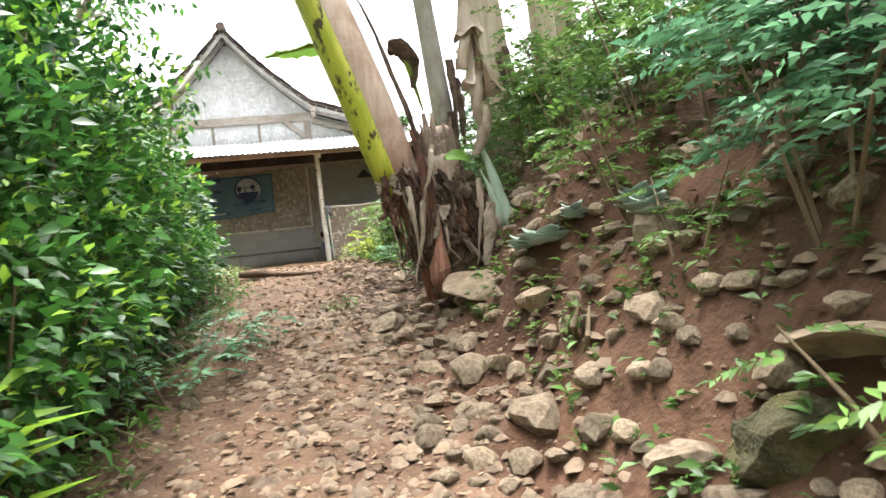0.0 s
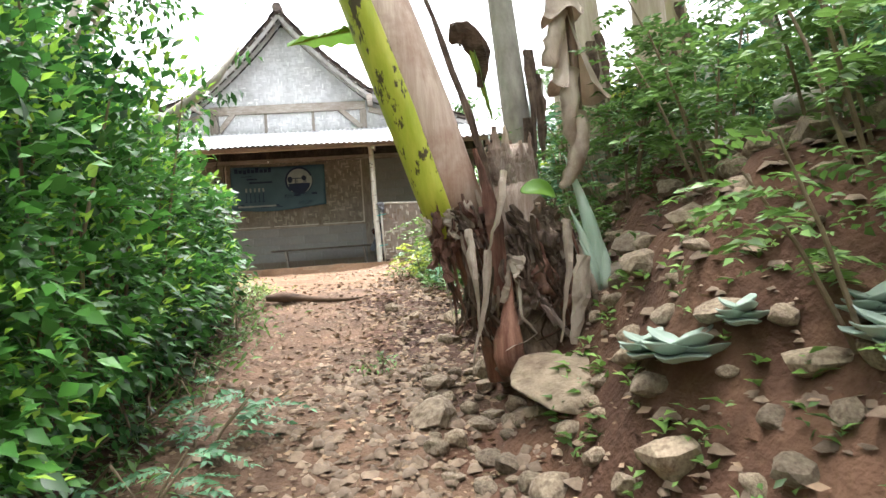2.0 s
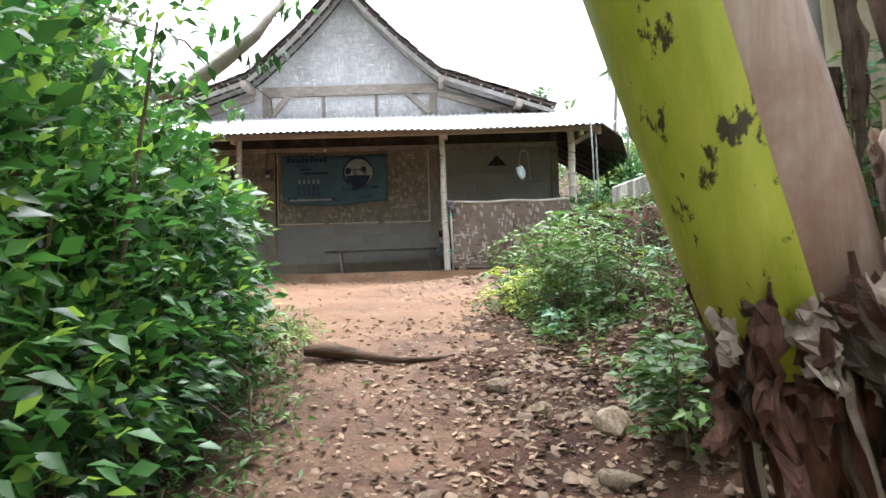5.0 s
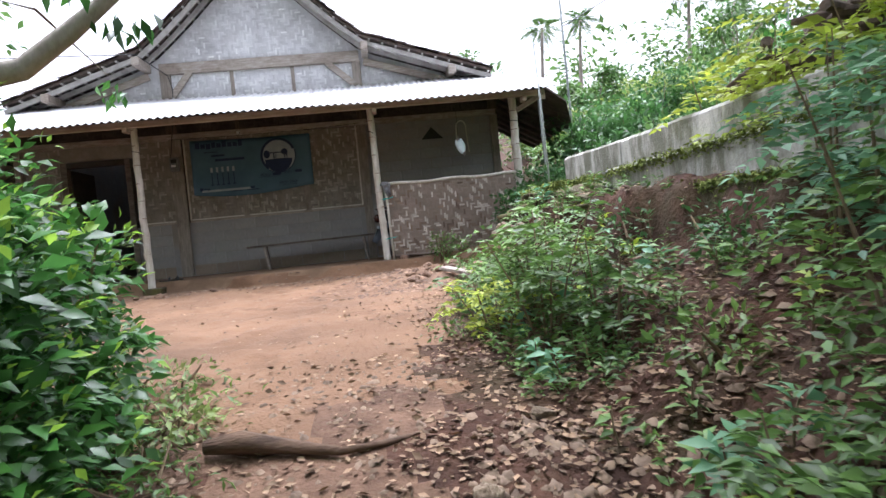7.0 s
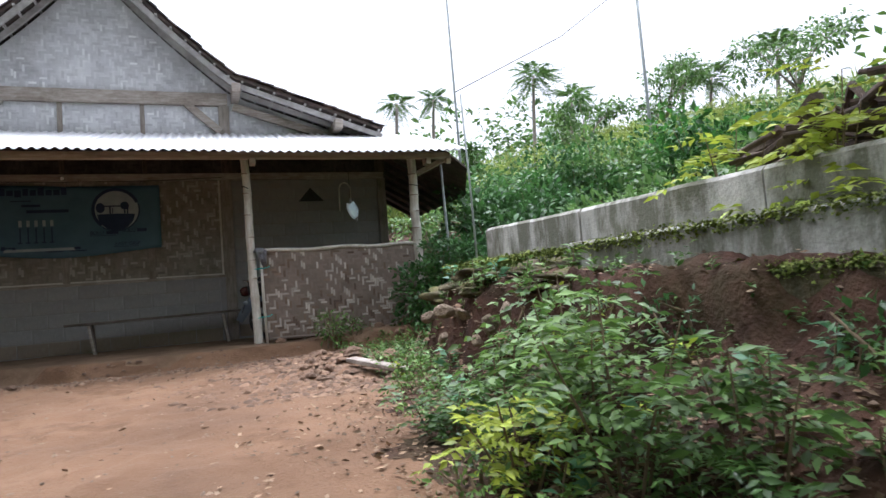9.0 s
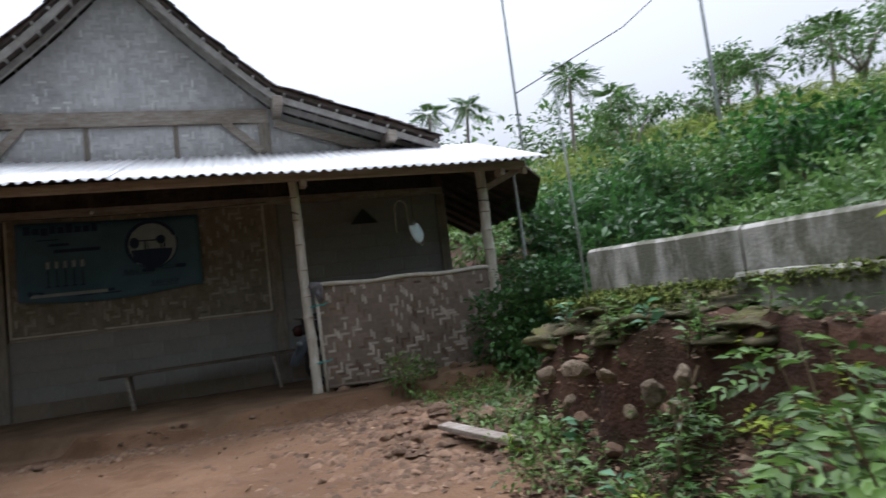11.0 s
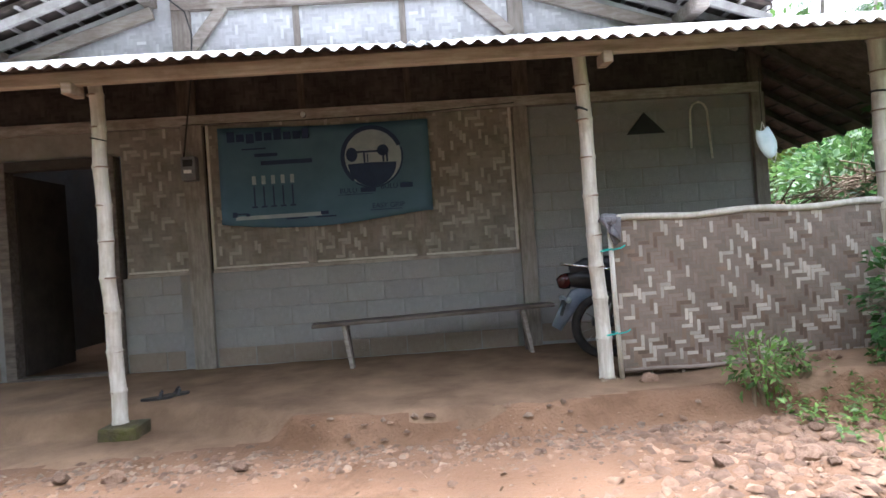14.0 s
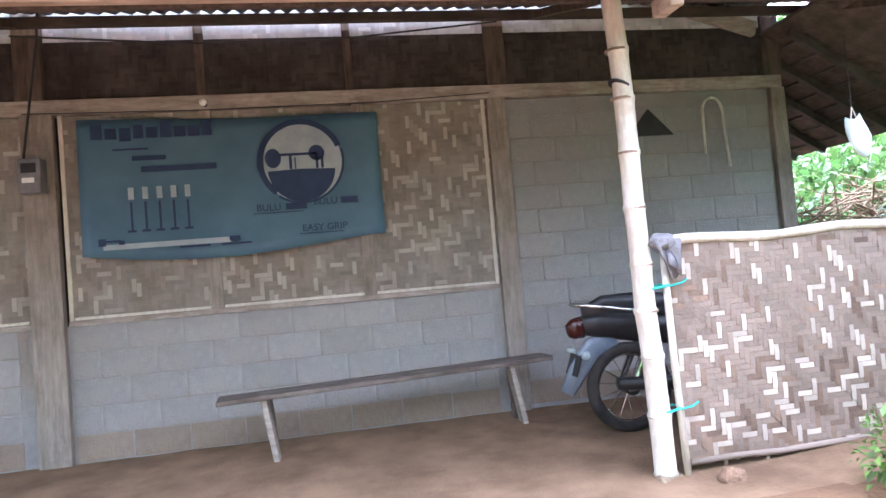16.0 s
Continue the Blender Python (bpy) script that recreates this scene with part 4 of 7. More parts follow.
bars([(-3.0, -2.92, 2.36, 2.47), (-2.9, -2.82, 2.36, 2.44), (-2.8, -2.72, 2.34, 2.44), (-2.70, -2.63, 2.36, 2.46), (-2.61, -2.53, 2.36, 2.44), (-2.51, -2.43, 2.36, 2.48), (-2.41, -2.33, 2.36, 2.44), (-2.31, -2.23, 2.36, 2.44), (-2.21, -2.14, 2.36, 2.47)], -0.066, M_NAVY, "brand_bar")
bars([(-2.72, -2.48, 2.19, 2.225), (-2.66, -2.12, 2.10, 2.145), (-2.85, -2.6, 2.27, 2.285)], -0.072, M_NAVY)
bars([(-2.75 + 0.1 * k, -2.735 + 0.1 * k, 1.66, 1.88) for k in range(5)], -0.082, M_NAVY, "brush_handle")
bars([(-2.775 + 0.1 * k, -2.715 + 0.1 * k, 1.655, 1.672) for k in range(5)], -0.085, M_NAVY, "brush_head")
bars([(-2.76 + 0.1 * k, -2.72 + 0.1 * k, 1.90, 1.99) for k in range(5)], -0.080, M_PALEPRINT, "brush_box")
bars([(-2.95, -2.05, 1.535, 1.575)], -0.088, M_PALEPRINT)
bars([(-2.98, -2.93, 1.565, 1.62), (-2.93, -2.82, 1.59, 1.605), (-2.84, -2.80, 1.57, 1.60), (-2.42, -2.2, 1.515, 1.53), (-2.12, -1.9, 1.515, 1.53), (-2.06, -1.98, 1.545, 1.58)], -0.092, M_NAVY)


def lettering(name, text, x, y, z, size, m, parent):
    cu = bpy.data.curves.new(name, "FONT")
    cu.body, cu.size, cu.extrude = text, size, 0.001
    tmp = bpy.data.objects.new(name, cu)
    scene.collection.objects.link(tmp)
    me = bpy.data.meshes.new_from_object(tmp.evaluated_get(bpy.context.evaluated_depsgraph_get()))
    bpy.data.objects.remove(tmp)
    me.materials.append(m)
    ob = new(name, me)
    ob.parent = parent
    ob.matrix_basis = pose(x, y, z, 90, 0, 0)
    return ob


lettering("lettering", "BULU", -1.85, -0.088, 1.75, 0.075, M_NAVY, banner)
lettering("lettering", "BULU", -1.42, -0.086, 1.775, 0.075, M_NAVY, banner)
lettering("lettering", "EASY GRIP", -1.52, -0.094, 1.575, 0.075, M_NAVY, banner)
bars([(-1.63, -1.47, 1.75, 1.80), (-1.87, -1.5, 1.73, 1.736), (-1.21, -1.08, 1.775, 1.825), (-1.54, -1.2, 1.555, 1.561)], -0.088, M_NAVY)
tagged(part("banner_string", tube(bmesh.new(), [(-3.45, -0.075, 2.57), (-2.2, -0.075, 2.55), (-0.88, -0.075, 2.56), (0.05, -0.075, 2.60)], [0.004] * 4, 6), M_WIRE, banner))

# meter, bulb, wires
meter = thing("electric_meter", (-3.38, -0.12, 2.1), "dark grey electric meter with a white label on a wall post", "electric meter")
part("case", bbox(-0.075, 0.075, -0.06, 0.058, -0.125, 0.125, bevel=0.012), M_GREYBOX, meter)
part("label_plate", bbox(-0.045, 0.035, -0.066, -0.061, -0.05, -0.015), M_WHITE, meter, "white printed label")
part("window", bbox(-0.05, 0.05, -0.066, -0.061, 0.02, 0.09, bevel=0.002), M_BLACK, meter)
bulb = thing("light_bulb", (-2.18, -0.11, 2.60), "small unlit white light bulb in a socket on the wall beam", "light bulb")
bm = bmesh.new()
bmesh.ops.create_uvsphere(bm, u_segments=12, v_segments=8, radius=0.028)
part("glass", bm, M_WHITE, bulb, smooth=True)
part("socket", tube(bmesh.new(), [(0, 0.02, 0.0), (0, 0.06, 0.0)], [0.018, 0.022], 10), M_BLACK, bulb)
cable = part("power_cable", tube(bmesh.new(), [(-3.45, -0.1, 2.2), (-3.3, -0.12, 3.1), (-3.27, -0.13, 3.5), (-3.34, -0.1, 3.75), (-3.7, -0.62, 4.02), (-6.0, -0.5, 4.15), (-11, 0.5, 4.5)], [0.009] * 7, 6), M_WIRE)
tagged(cable, "black power cable running from the gable to the meter", "cable")
cable = part("wire", tube(bmesh.new(), [(-3.4, -0.3, 3.06), (-2.2, -0.3, 2.98), (-1.0, -0.3, 3.0), (0.1, -0.3, 3.1)], [0.007] * 4, 6), M_WIRE)
tagged(cable, "black wire sagging under the porch roof", "cable")

# triangular hole cover, hose hook, hanging face mask, cloth
bm = bmesh.new()
tv = [bm.verts.new((x, y, z)) for y in (-0.03, 0.012) for x, z in ((1.25, 2.19), (1.67, 2.19), (1.45, 2.42))]
for f in ((0, 1, 2), (5, 4, 3), (0, 3, 4, 1), (1, 4, 5, 2), (2, 5, 3, 0)):
    bm.faces.new([tv[i] for i in f])
tagged(part("triangular_vent", bm, M_BLACK), "black triangular vent cover on the block wall", "vent")
pts = [(1.93, -0.06, 2.0), (1.935, -0.06, 2.3)] + [(2.03 - 0.095 * math.cos(a), -0.06, 2.36 + 0.13 * math.sin(a)) for a in np.linspace(0.2, math.pi - 0.2, 9)] + [(2.13, -0.06, 2.2), (2.15, -0.06, 1.88)]
tagged(part("hose_loop", tube(bmesh.new(), pts, [0.012] * len(pts), 8), M_BAMBOO, smooth=True), "pale bent hose hung as an upside-down loop on the wall", "hose")
mask = thing("face_mask", (1.72, -1.86, 1.73), "pale blue cloth face mask hanging by its loop on a string", "face mask")
bm = bmesh.new()
rows = []
for i in range(6):
    v = i / 5
    w = 0.028 + 0.05 * math.sin(math.pi * (0.15 + 0.75 * v))
    rows.append([bm.verts.new((-w + 2 * w * k / 5 + 0.055 * v, -0.03 * math.sin(math.pi * k / 5) - 0.008 * math.sin(5 * v * k), 0.14 - 0.22 * v - 0.02 * math.sin(k))) for k in range(6)])
for a, b_ in zip(rows, rows[1:]):
    for k in range(5):
        bm.faces.new((a[k], b_[k], b_[k + 1], a[k + 1]))
part("cloth", bm, M_MASK, mask, smooth=True).modifiers.new("thickness", "SOLIDIFY").thickness = 0.004
part("ear_loop", tube(bmesh.new(), [(-0.02, -0.01, 0.12), (0.0, 0, 0.2), (0.02, -0.01, 0.12)], [0.004] * 3, 6), M_WHITE, mask)
part("ear_loop", tube(bmesh.new(), [(0.03, -0.01, -0.07), (0.08, 0, -0.13), (0.10, -0.01, -0.05)], [0.004] * 3, 6), M_WHITE, mask)
part("string", tube(bmesh.new(), [(0.0, 0, 0.19), (0.0, 0.0, 0.62)], [0.003] * 2, 6), M_WIRE, mask)
cloth = thing("rag", (0.45, -1.9, 1.2), "grey cotton rag draped over the fence corner", "rag")
bm = rock_bm(0.075, 0.06, 0.05, 44, 3, 0.35)
part("folded_top", bm, M_CLOTH, cloth, smooth=True).location = (-0.02, -0.01, 0.04)
bm = bmesh.new()
rows = [[bm.verts.new((-0.085 + 0.15 * k / 7 + 0.03 * v + (0.05 * v if k < 4 else -0.045 * v), -0.05 - 0.02 * math.sin(k * 1.9 + v), 0.05 - (0.17 + 0.05 * math.sin(k)) * v)) for k in range(8)] for v in (0, 0.33, 0.66, 1.0)]
for a, b_ in zip(rows, rows[1:]):
    for k in range(7):
        bm.faces.new((a[k], b_[k], b_[k + 1], a[k + 1]))
part("hanging_fold", bm, M_CLOTH, cloth, smooth=True).modifiers.new("thickness", "SOLIDIFY").thickness = 0.012

# sandals
for k, (x, y, rz) in enumerate(((-3.30, -1.44, 20), (-3.2, -1.33, 35))):
    ob = thing("sandal", (x, y, 0.0), "worn black rubber sandal lying on the earth floor", "sandal", "pair of sandals")
    ob.rotation_euler = (0, 0, radians(rz))
    bm = bmesh.new()
    n = 20
    ring = [(0.125 * math.cos(2 * math.pi * i / n), (0.045 + 0.008 * math.cos(2 * math.pi * i / n)) * math.sin(2 * math.pi * i / n)) for i in range(n)]
    lo = [bm.verts.new((a, b_, 0.0)) for a, b_ in ring]
    hi = [bm.verts.new((a, b_, 0.022)) for a, b_ in ring]
    bm.faces.new(hi), bm.faces.new(lo[::-1])
    for i in range(n):
        bm.faces.new((lo[i], lo[(i + 1) % n], hi[(i + 1) % n], hi[i]))
    part("sole", bm, M_RUBBER, ob)
    part("strap", tube(bmesh.new(), [(0.02, -0.048, 0.015), (0.04, -0.03, 0.055), (0.045, 0.0, 0.068), (0.04, 0.03, 0.055), (0.02, 0.048, 0.015)], [0.014] * 5, 8, 0.4), M_BLACK, ob)


# motorbike, parked behind the fence
def ring_bm(cx, cy, cz, R, r, seg=36, tseg=10):
    bm = bmesh.new()
    rr = []
    for i in range(seg):
        a = 2 * math.pi * i / seg
        rr.append([bm.verts.new((cx + (R + r * math.cos(2 * math.pi * k / tseg)) * math.cos(a), cy + r * math.sin(2 * math.pi * k / tseg), cz + (R + r * math.cos(2 * math.pi * k / tseg)) * math.sin(a))) for k in range(tseg)])
    for i in range(seg):
        for k in range(tseg):
            bm.faces.new((rr[i][k], rr[(i + 1) % seg][k], rr[(i + 1) % seg][(k + 1) % tseg], rr[i][(k + 1) % tseg]))
    return bm


bike = thing("motorbike", (0.1, -1.0, 0.0), "small dark motorbike parked behind the bamboo fence, rear wheel showing", "motorbike")
for cx in (0.50, 1.72):
    wh = part("wheel", ring_bm(cx, 0, 0.30, 0.225, 0.012), M_CHROME, bike, smooth=True)
    part("tyre", ring_bm(cx, 0, 0.30, 0.262, 0.04), M_RUBBER, wh, smooth=True)
    part("hub", tube(bmesh.new(), [(cx, -0.06, 0.30), (cx, 0.06, 0.30)], [0.05, 0.05], 14), M_BLACK, wh)
    for k in range(14):
        a = 2 * math.pi * k / 14
        part("spoke", tube(bmesh.new(), [(cx + 0.045 * math.cos(a), 0.02 * (-1) ** k, 0.3 + 0.045 * math.sin(a)), (cx + 0.225 * math.cos(a + 0.25), 0, 0.3 + 0.225 * math.sin(a + 0.25))], [0.0025] * 2, 5), M_CHROME, wh)
pts = [(0.22, 0, 0.80), (0.35, 0, 0.83), (0.6, 0, 0.82), (0.9, 0, 0.79), (1.08, 0, 0.78)]
part("seat", tube(bmesh.new(), pts, [0.06, 0.10, 0.115, 0.11, 0.06], 14, 0.5), M_BLACK, bike, smooth=True)
part("tail_fairing", tube(bmesh.new(), [(0.16, 0, 0.74), (0.3, 0, 0.74), (0.6, 0, 0.70), (1.0, 0, 0.62)], [0.055, 0.09, 0.11, 0.09], 14, 0.8), M_BLACK, bike, smooth=True)
part("tail_light", tube(bmesh.new(), [(0.10, 0, 0.71), (0.14, 0, 0.72), (0.2, 0, 0.73)], [0.045, 0.07, 0.075], 14, 0.7), M_REDLENS, bike, "dark red tail light", smooth=True)
part("grab_rail", tube(bmesh.new(), [(0.62, -0.13, 0.80), (0.3, -0.13, 0.86), (0.17, -0.09, 0.88), (0.14, 0, 0.885), (0.17, 0.09, 0.88), (0.3, 0.13, 0.86), (0.62, 0.13, 0.80)], [0.013] * 7, 8), M_CHROME, bike, "chrome grab rail", smooth=True)
part("rear_mudguard", tube(bmesh.new(), [(0.42, 0, 0.64), (0.26, 0, 0.58), (0.15, 0, 0.44), (0.06, 0, 0.30)], [0.07, 0.075, 0.065, 0.05], 10, 0.35), M_BLUEGREY, bike, "blue-grey rear mudguard", smooth=True)
part("number_plate", beam(bmesh.new(), (0.15, -0.0, 0.55), (0.10, 0, 0.42), 0.2, 0.006, 0.0, up=(1, 0, 0.3)), M_BLACK, bike)
for yy in (-0.13, 0.13):
    part("turn_signal", tube(bmesh.new(), [(0.17, yy * 0.6, 0.56), (0.16, yy, 0.56), (0.155, yy * 1.3, 0.56)], [0.012, 0.03, 0.022], 10), M_PALEPRINT, bike, smooth=True)
    part("swing_arm", tube(bmesh.new(), [(0.46, yy * 0.6, 0.30), (1.05, yy * 0.6, 0.36)], [0.022, 0.028], 8), M_GREYBOX, bike)
    part("shock", tube(bmesh.new(), [(0.50, yy * 0.8, 0.34), (0.66, yy * 0.8, 0.66)], [0.026, 0.026], 10), M_CHROME, bike)
part("exhaust", tube(bmesh.new(), [(0.36, -0.15, 0.36), (0.7, -0.15, 0.33), (1.2, -0.12, 0.24)], [0.04, 0.048, 0.022], 12), M_BLACK, bike, smooth=True)
part("engine", rock_bm(0.2, 0.13, 0.16, 71, 3, 0.1), M_GREYBOX, bike).location = (1.12, 0, 0.36)
part("body", tube(bmesh.new(), [(1.0, 0, 0.68), (1.3, 0, 0.62), (1.5, 0, 0.75), (1.58, 0, 0.95)], [0.08, 0.1, 0.12, 0.08], 12, 0.7), M_BLUEGREY, bike, smooth=True)
part("fork", tube(bmesh.new(), [(1.74, 0.06, 0.3), (1.58, 0.06, 0.9)], [0.02, 0.022], 8), M_CHROME, bike)
part("fork", tube(bmesh.new(), [(1.74, -0.06, 0.3), (1.58, -0.06, 0.9)], [0.02, 0.022], 8), M_CHROME, bike)
part("handlebar", tube(bmesh.new(), [(1.48, -0.33, 0.99), (1.55, -0.1, 1.0), (1.55, 0.1, 1.0), (1.48, 0.33, 0.99)], [0.014] * 4, 8), M_BLACK, bike)
part("side_stand", tube(bmesh.new(), [(1.05, 0.1, 0.28), (1.1, 0.22, 0.0)], [0.012] * 2, 6), M_BLACK, bike)


# ---- concrete retaining wall and what lies on it ----
cwall = thing("retaining_wall", (0, 0, 0), "stained grey concrete retaining wall with a lower mossy ledge", "wall", kind="structure")


def rough_wall(xa, xb, ya, yb, z0, top0, top1, seed):
    """A wall along y with a slightly uneven face and worn top."""
    bm = bmesh.new()
    n = int((yb - ya) / 0.12)
    rows = []
    for i in range(n + 1):
        y = ya + (yb - ya) * i / n
        t = top0 + (top1 - top0) * i / n + 0.012 * noise.noise(Vector((y * 2, seed, 0)))
        w = 0.012 * noise.noise(Vector((y * 3, seed, 4)))
        rows.append([bm.verts.new(c) for c in ((xa + w, y, z0), (xa + w * 1.5, y, (z0 + t) / 2), (xa + w, y, t - 0.03), (xa + 0.03, y, t), (xb - 0.02, y, t), (xb, y, z0))])
    for a, b_ in zip(rows, rows[1:]):
        for k in range(5):
            bm.faces.new((a[k], a[k + 1], b_[k + 1], b_[k]))
    bm.faces.new(rows[0]), bm.faces.new(rows[-1][::-1])
    bmesh.ops.recalc_face_normals(bm, faces=bm.faces)
    return bm


part("wall_section", rough_wall(2.85, 3.10, -5.93, -3.95, 0.2, 1.15, 1.21, 1), M_CONC, cwall)
part("wall_section", rough_wall(2.855, 3.10, -7.9, -5.96, 0.2, 1.12, 1.15, 2), M_CONC, cwall)
part("wall_section", rough_wall(2.85, 3.10, -11.2, -7.92, 0.2, 1.05, 1.12, 3), M_CONC, cwall)
part("lower_ledge", rough_wall(2.60, 2.85, -11.2, -6.1, 0.1, 0.78, 0.84, 4), M_CONC, cwall)
part("footing_ledge", rough_wall(2.42, 2.6, -11.2, -4.4, 0.0, 0.50, 0.56, 5), M_MOSS, cwall)
rng = np.random.default_rng(11)
pads = []
for y0, y1, x, z, n in ((-11.0, -6.2, 2.60, 0.815, 5000), (-11, -4.6, 2.43, 0.535, 7000), (-6.2, -4.5, 2.1, 0.76, 2600), (-6.2, -4.4, 2.5, 0.8, 2200)):
    c = np.stack([x - 0.01 + np.abs(rng.normal(0, 0.05, n)) - 0.012, rng.uniform(y0, y1, n), z + rng.normal(-0.01, 0.018, n) - 0.06 * rng.random(n) ** 3], 1)
    w = rng.normal(0, 1, (n, 3)) * [0.8, 1, 0.5] + [-0.5, 0, 0.1]
    pads.append(leaves(c, w, rng.uniform(0.014, 0.034, n), 0.9, 0.4, rng))
ob = mesh_np("moss_growth", *join(pads), M_MOSSPAD)
tagged(ob, "yellow-green moss growing along the ledges of the concrete wall", "moss", kind="stuff")

for k in range(64):
    y = -9.8 + 2.5 * rng.random()
    x = 3.15 + 0.5 * rng.random()
    z = 1.16 + 0.42 * rng.random() * (0.35 + 0.65 * (1 - (y + 9.8) / 2.5)) + 0.02 * (k % 3)
    L = rng.uniform(0.5, 1.1)
    a = rng.normal(1.57, 0.7)
    d = np.array([math.cos(a) * 0.6, math.sin(a), rng.normal(0, 0.16)]) * L / 2
    r = rng.uniform(0.018, 0.045)
    kink = rng.normal(0, 0.06, 3)
    ob = part("firewood_stick", tube(bmesh.new(), [(x - d[0], y - d[1], z - d[2]), (x + kink[0], y + kink[1], z + kink[2]), (x + d[0], y + d[1], z + d[2])], [r, r * 0.95, r * 0.7], 7, wob=0.12, seed=k), M_FIREWOOD)
    tagged(ob, "dry brown firewood stick in the pile on the concrete wall", "firewood", "firewood pile")

# ---- stones ----
rng = np.random.default_rng(21)
stone_meshes = []
for k in range(10):
    bm = rock_bm(1, rng.uniform(0.7, 0.95), rng.uniform(0.5, 0.75), 100 + k, 2, 0.25, 4)
    me = bpy.data.meshes.new("stone")
    bm.to_mesh(me)
    bm.free()
    me.materials.append(M_STONE)
    stone_meshes.append(me)


clod_meshes = [me.copy() for me in stone_meshes]
for me in clod_meshes:
    me.materials[0] = M_CLOD


def stone(x, y, r, sink=0.3, me=None, rz=None, tilt=12, lift=0.0):
    z = gz(x, y) + r * 0.5 * (1 - 2 * sink) + lift
    ob = new("stone", me or stone_meshes[int(rng.integers(10))])
    s = r * rng.uniform(0.85, 1.15)
    ob.matrix_basis = pose(x, y, z, rng.uniform(-tilt, tilt), rng.uniform(-tilt, tilt), rng.uniform(0, 360) if rz is None else rz) @ Matrix.Diagonal((s, s, s, 1))
    return tagged(ob, "brown-grey fieldstone half sunk in the earth bank", "stone", "loose stones")


placed = []
tries = 0
while len(placed) < 290 and tries < 9000:
    tries += 1
    y = rng.uniform(-16.2, -11.6)
    x = 0.78 + 1.35 * rng.random() ** 1.35
    r = rng.choice([0.04, 0.06, 0.08, 0.105, 0.13], p=[0.2, 0.27, 0.26, 0.17, 0.10])
    if any((x - a) ** 2 + (y - b_) ** 2 < (0.75 * (r + c)) ** 2 for a, b_, c in placed):
        continue
    if y < -15.2 and x < 1.0:
        continue
    placed.append((x, y, r))
    stone(x, y, r, rng.uniform(0.28, 0.5))
for x, y, r in ((-0.25, -13.2, 0.07), (-0.15, -12.6, 0.06), (0.6, -10.1, 0.07), (0.8, -10.4, 0.06), (0.95, -9.6, 0.08), (1.0, -11.0, 0.09), (1.1, -10.6, 0.10), (0.9, -3.6, 0.09), (1.2, -3.9, 0.12), (0.7, -4.1, 0.08), (1.5, -4.3, 0.14), (1.3, -3.4, 0.07), (2.3, -2.3, 0.13), (1.95, -2.15, 0.09), (2.1, -2.6, 0.07), (0.62, -2.05, 0.08), (-2.5, -2.85, 0.06), (-2.95, -2.9, 0.08), (-3.3, -2.85, 0.07), (-2.2, -2.9, 0.05), (1.79, -5.4, 0.08), (1.7, -5.9, 0.07), (1.9, -6.3, 0.09), (1.8, -6.9, 0.06)):
    stone(x, y, r, 0.3, clod_meshes[int(r * 1000) % 10] if y > -7 else None)
for k in range(75):
    x, y = rng.uniform(0.45, 2.3), rng.uniform(-5.0, -2.75)
    ob = stone(x, y, rng.choice([0.025, 0.035, 0.05, 0.07]), 0.34, clod_meshes[k % 10])
    tagged(ob, "reddish broken stone in the rubble by the porch", "stone", "rubble stones")
big = part("flat_boulder", rock_bm(0.45, 0.25, 0.066, 207, 4, 0.14), M_STONE, smooth=True)
big.matrix_basis = pose(1.45, -12.80, -0.77, 20, 3, 4)
tagged(big, "large flat tan boulder at the foot of the banana clump", "boulder")
big = part("mossy_boulder", rock_bm(0.19, 0.21, 0.2, 208, 4, 0.25), M_MOSS)
big.matrix_basis = pose(1.56, -15.05, -1.24, 5, 10, 0)
tagged(big, "moss-covered boulder beside the path", "boulder")
big = part("slab_stone", rock_bm(0.34, 0.26, 0.08, 209, 3, 0.12), M_STONE)
big.matrix_basis = pose(1.80, -15.12, -0.98, 6, 10, 20)
tagged(big, "flat brown stone slab on top of the bank edge", "boulder")
big = part("grey_stone", rock_bm(0.17, 0.14, 0.13, 210, 3, 0.12), M_STONE)
big.matrix_basis = pose(1.75, -14.2, -0.62, 0, 0, 0)
tagged(big, "rounded grey stone on the bank", "boulder")


def shards(n, fx, fy, s0, s1, seed, flat=0.55):
    """Many small stones in one mesh: squashed, twisted octahedra with a cut top."""
    rg = np.random.default_rng(seed)
    x, y = fx(rg, n), fy(rg, n)
    z = ground_z(x, y)
    s = s0 + (s1 - s0) * rg.random(n) ** 2.2
    base = np.array([[1, 0.1, 0], [0.3, 0.9, 0.05], [-0.8, 0.5, 0], [-0.7, -0.6, 0.1], [0.4, -0.8, 0], [0.45, 0.25, 0.8], [-0.4, 0.2, 0.95], [-0.05, -0.45, 0.85]])
    v = base[None] + rg.normal(0, 0.16, (n, 8, 3))
    a = rg.uniform(0, 2 * math.pi, n)
    ca, sa = np.cos(a)[:, None], np.sin(a)[:, None]
    vx, vy = v[..., 0] * ca - v[..., 1] * sa, v[..., 0] * sa + v[..., 1] * ca
    st = rg.uniform(0.7, 1.2, (n, 1))
    v = np.stack([x[:, None] + vx * s[:, None] * st, y[:, None] + vy * s[:, None] / st, z[:, None] + (v[..., 2] * flat - 0.12) * s[:, None]], -1)
    f = np.array([[0, 1, 5], [1, 6, 5], [1, 2, 6], [2, 3, 6], [3, 7, 6], [3, 4, 7], [4, 0, 7], [0, 5, 7], [5, 6, 7]])
    return v.reshape(-1, 3), (np.arange(n)[:, None, None] * 8 + f[None]).reshape(-1, 3)


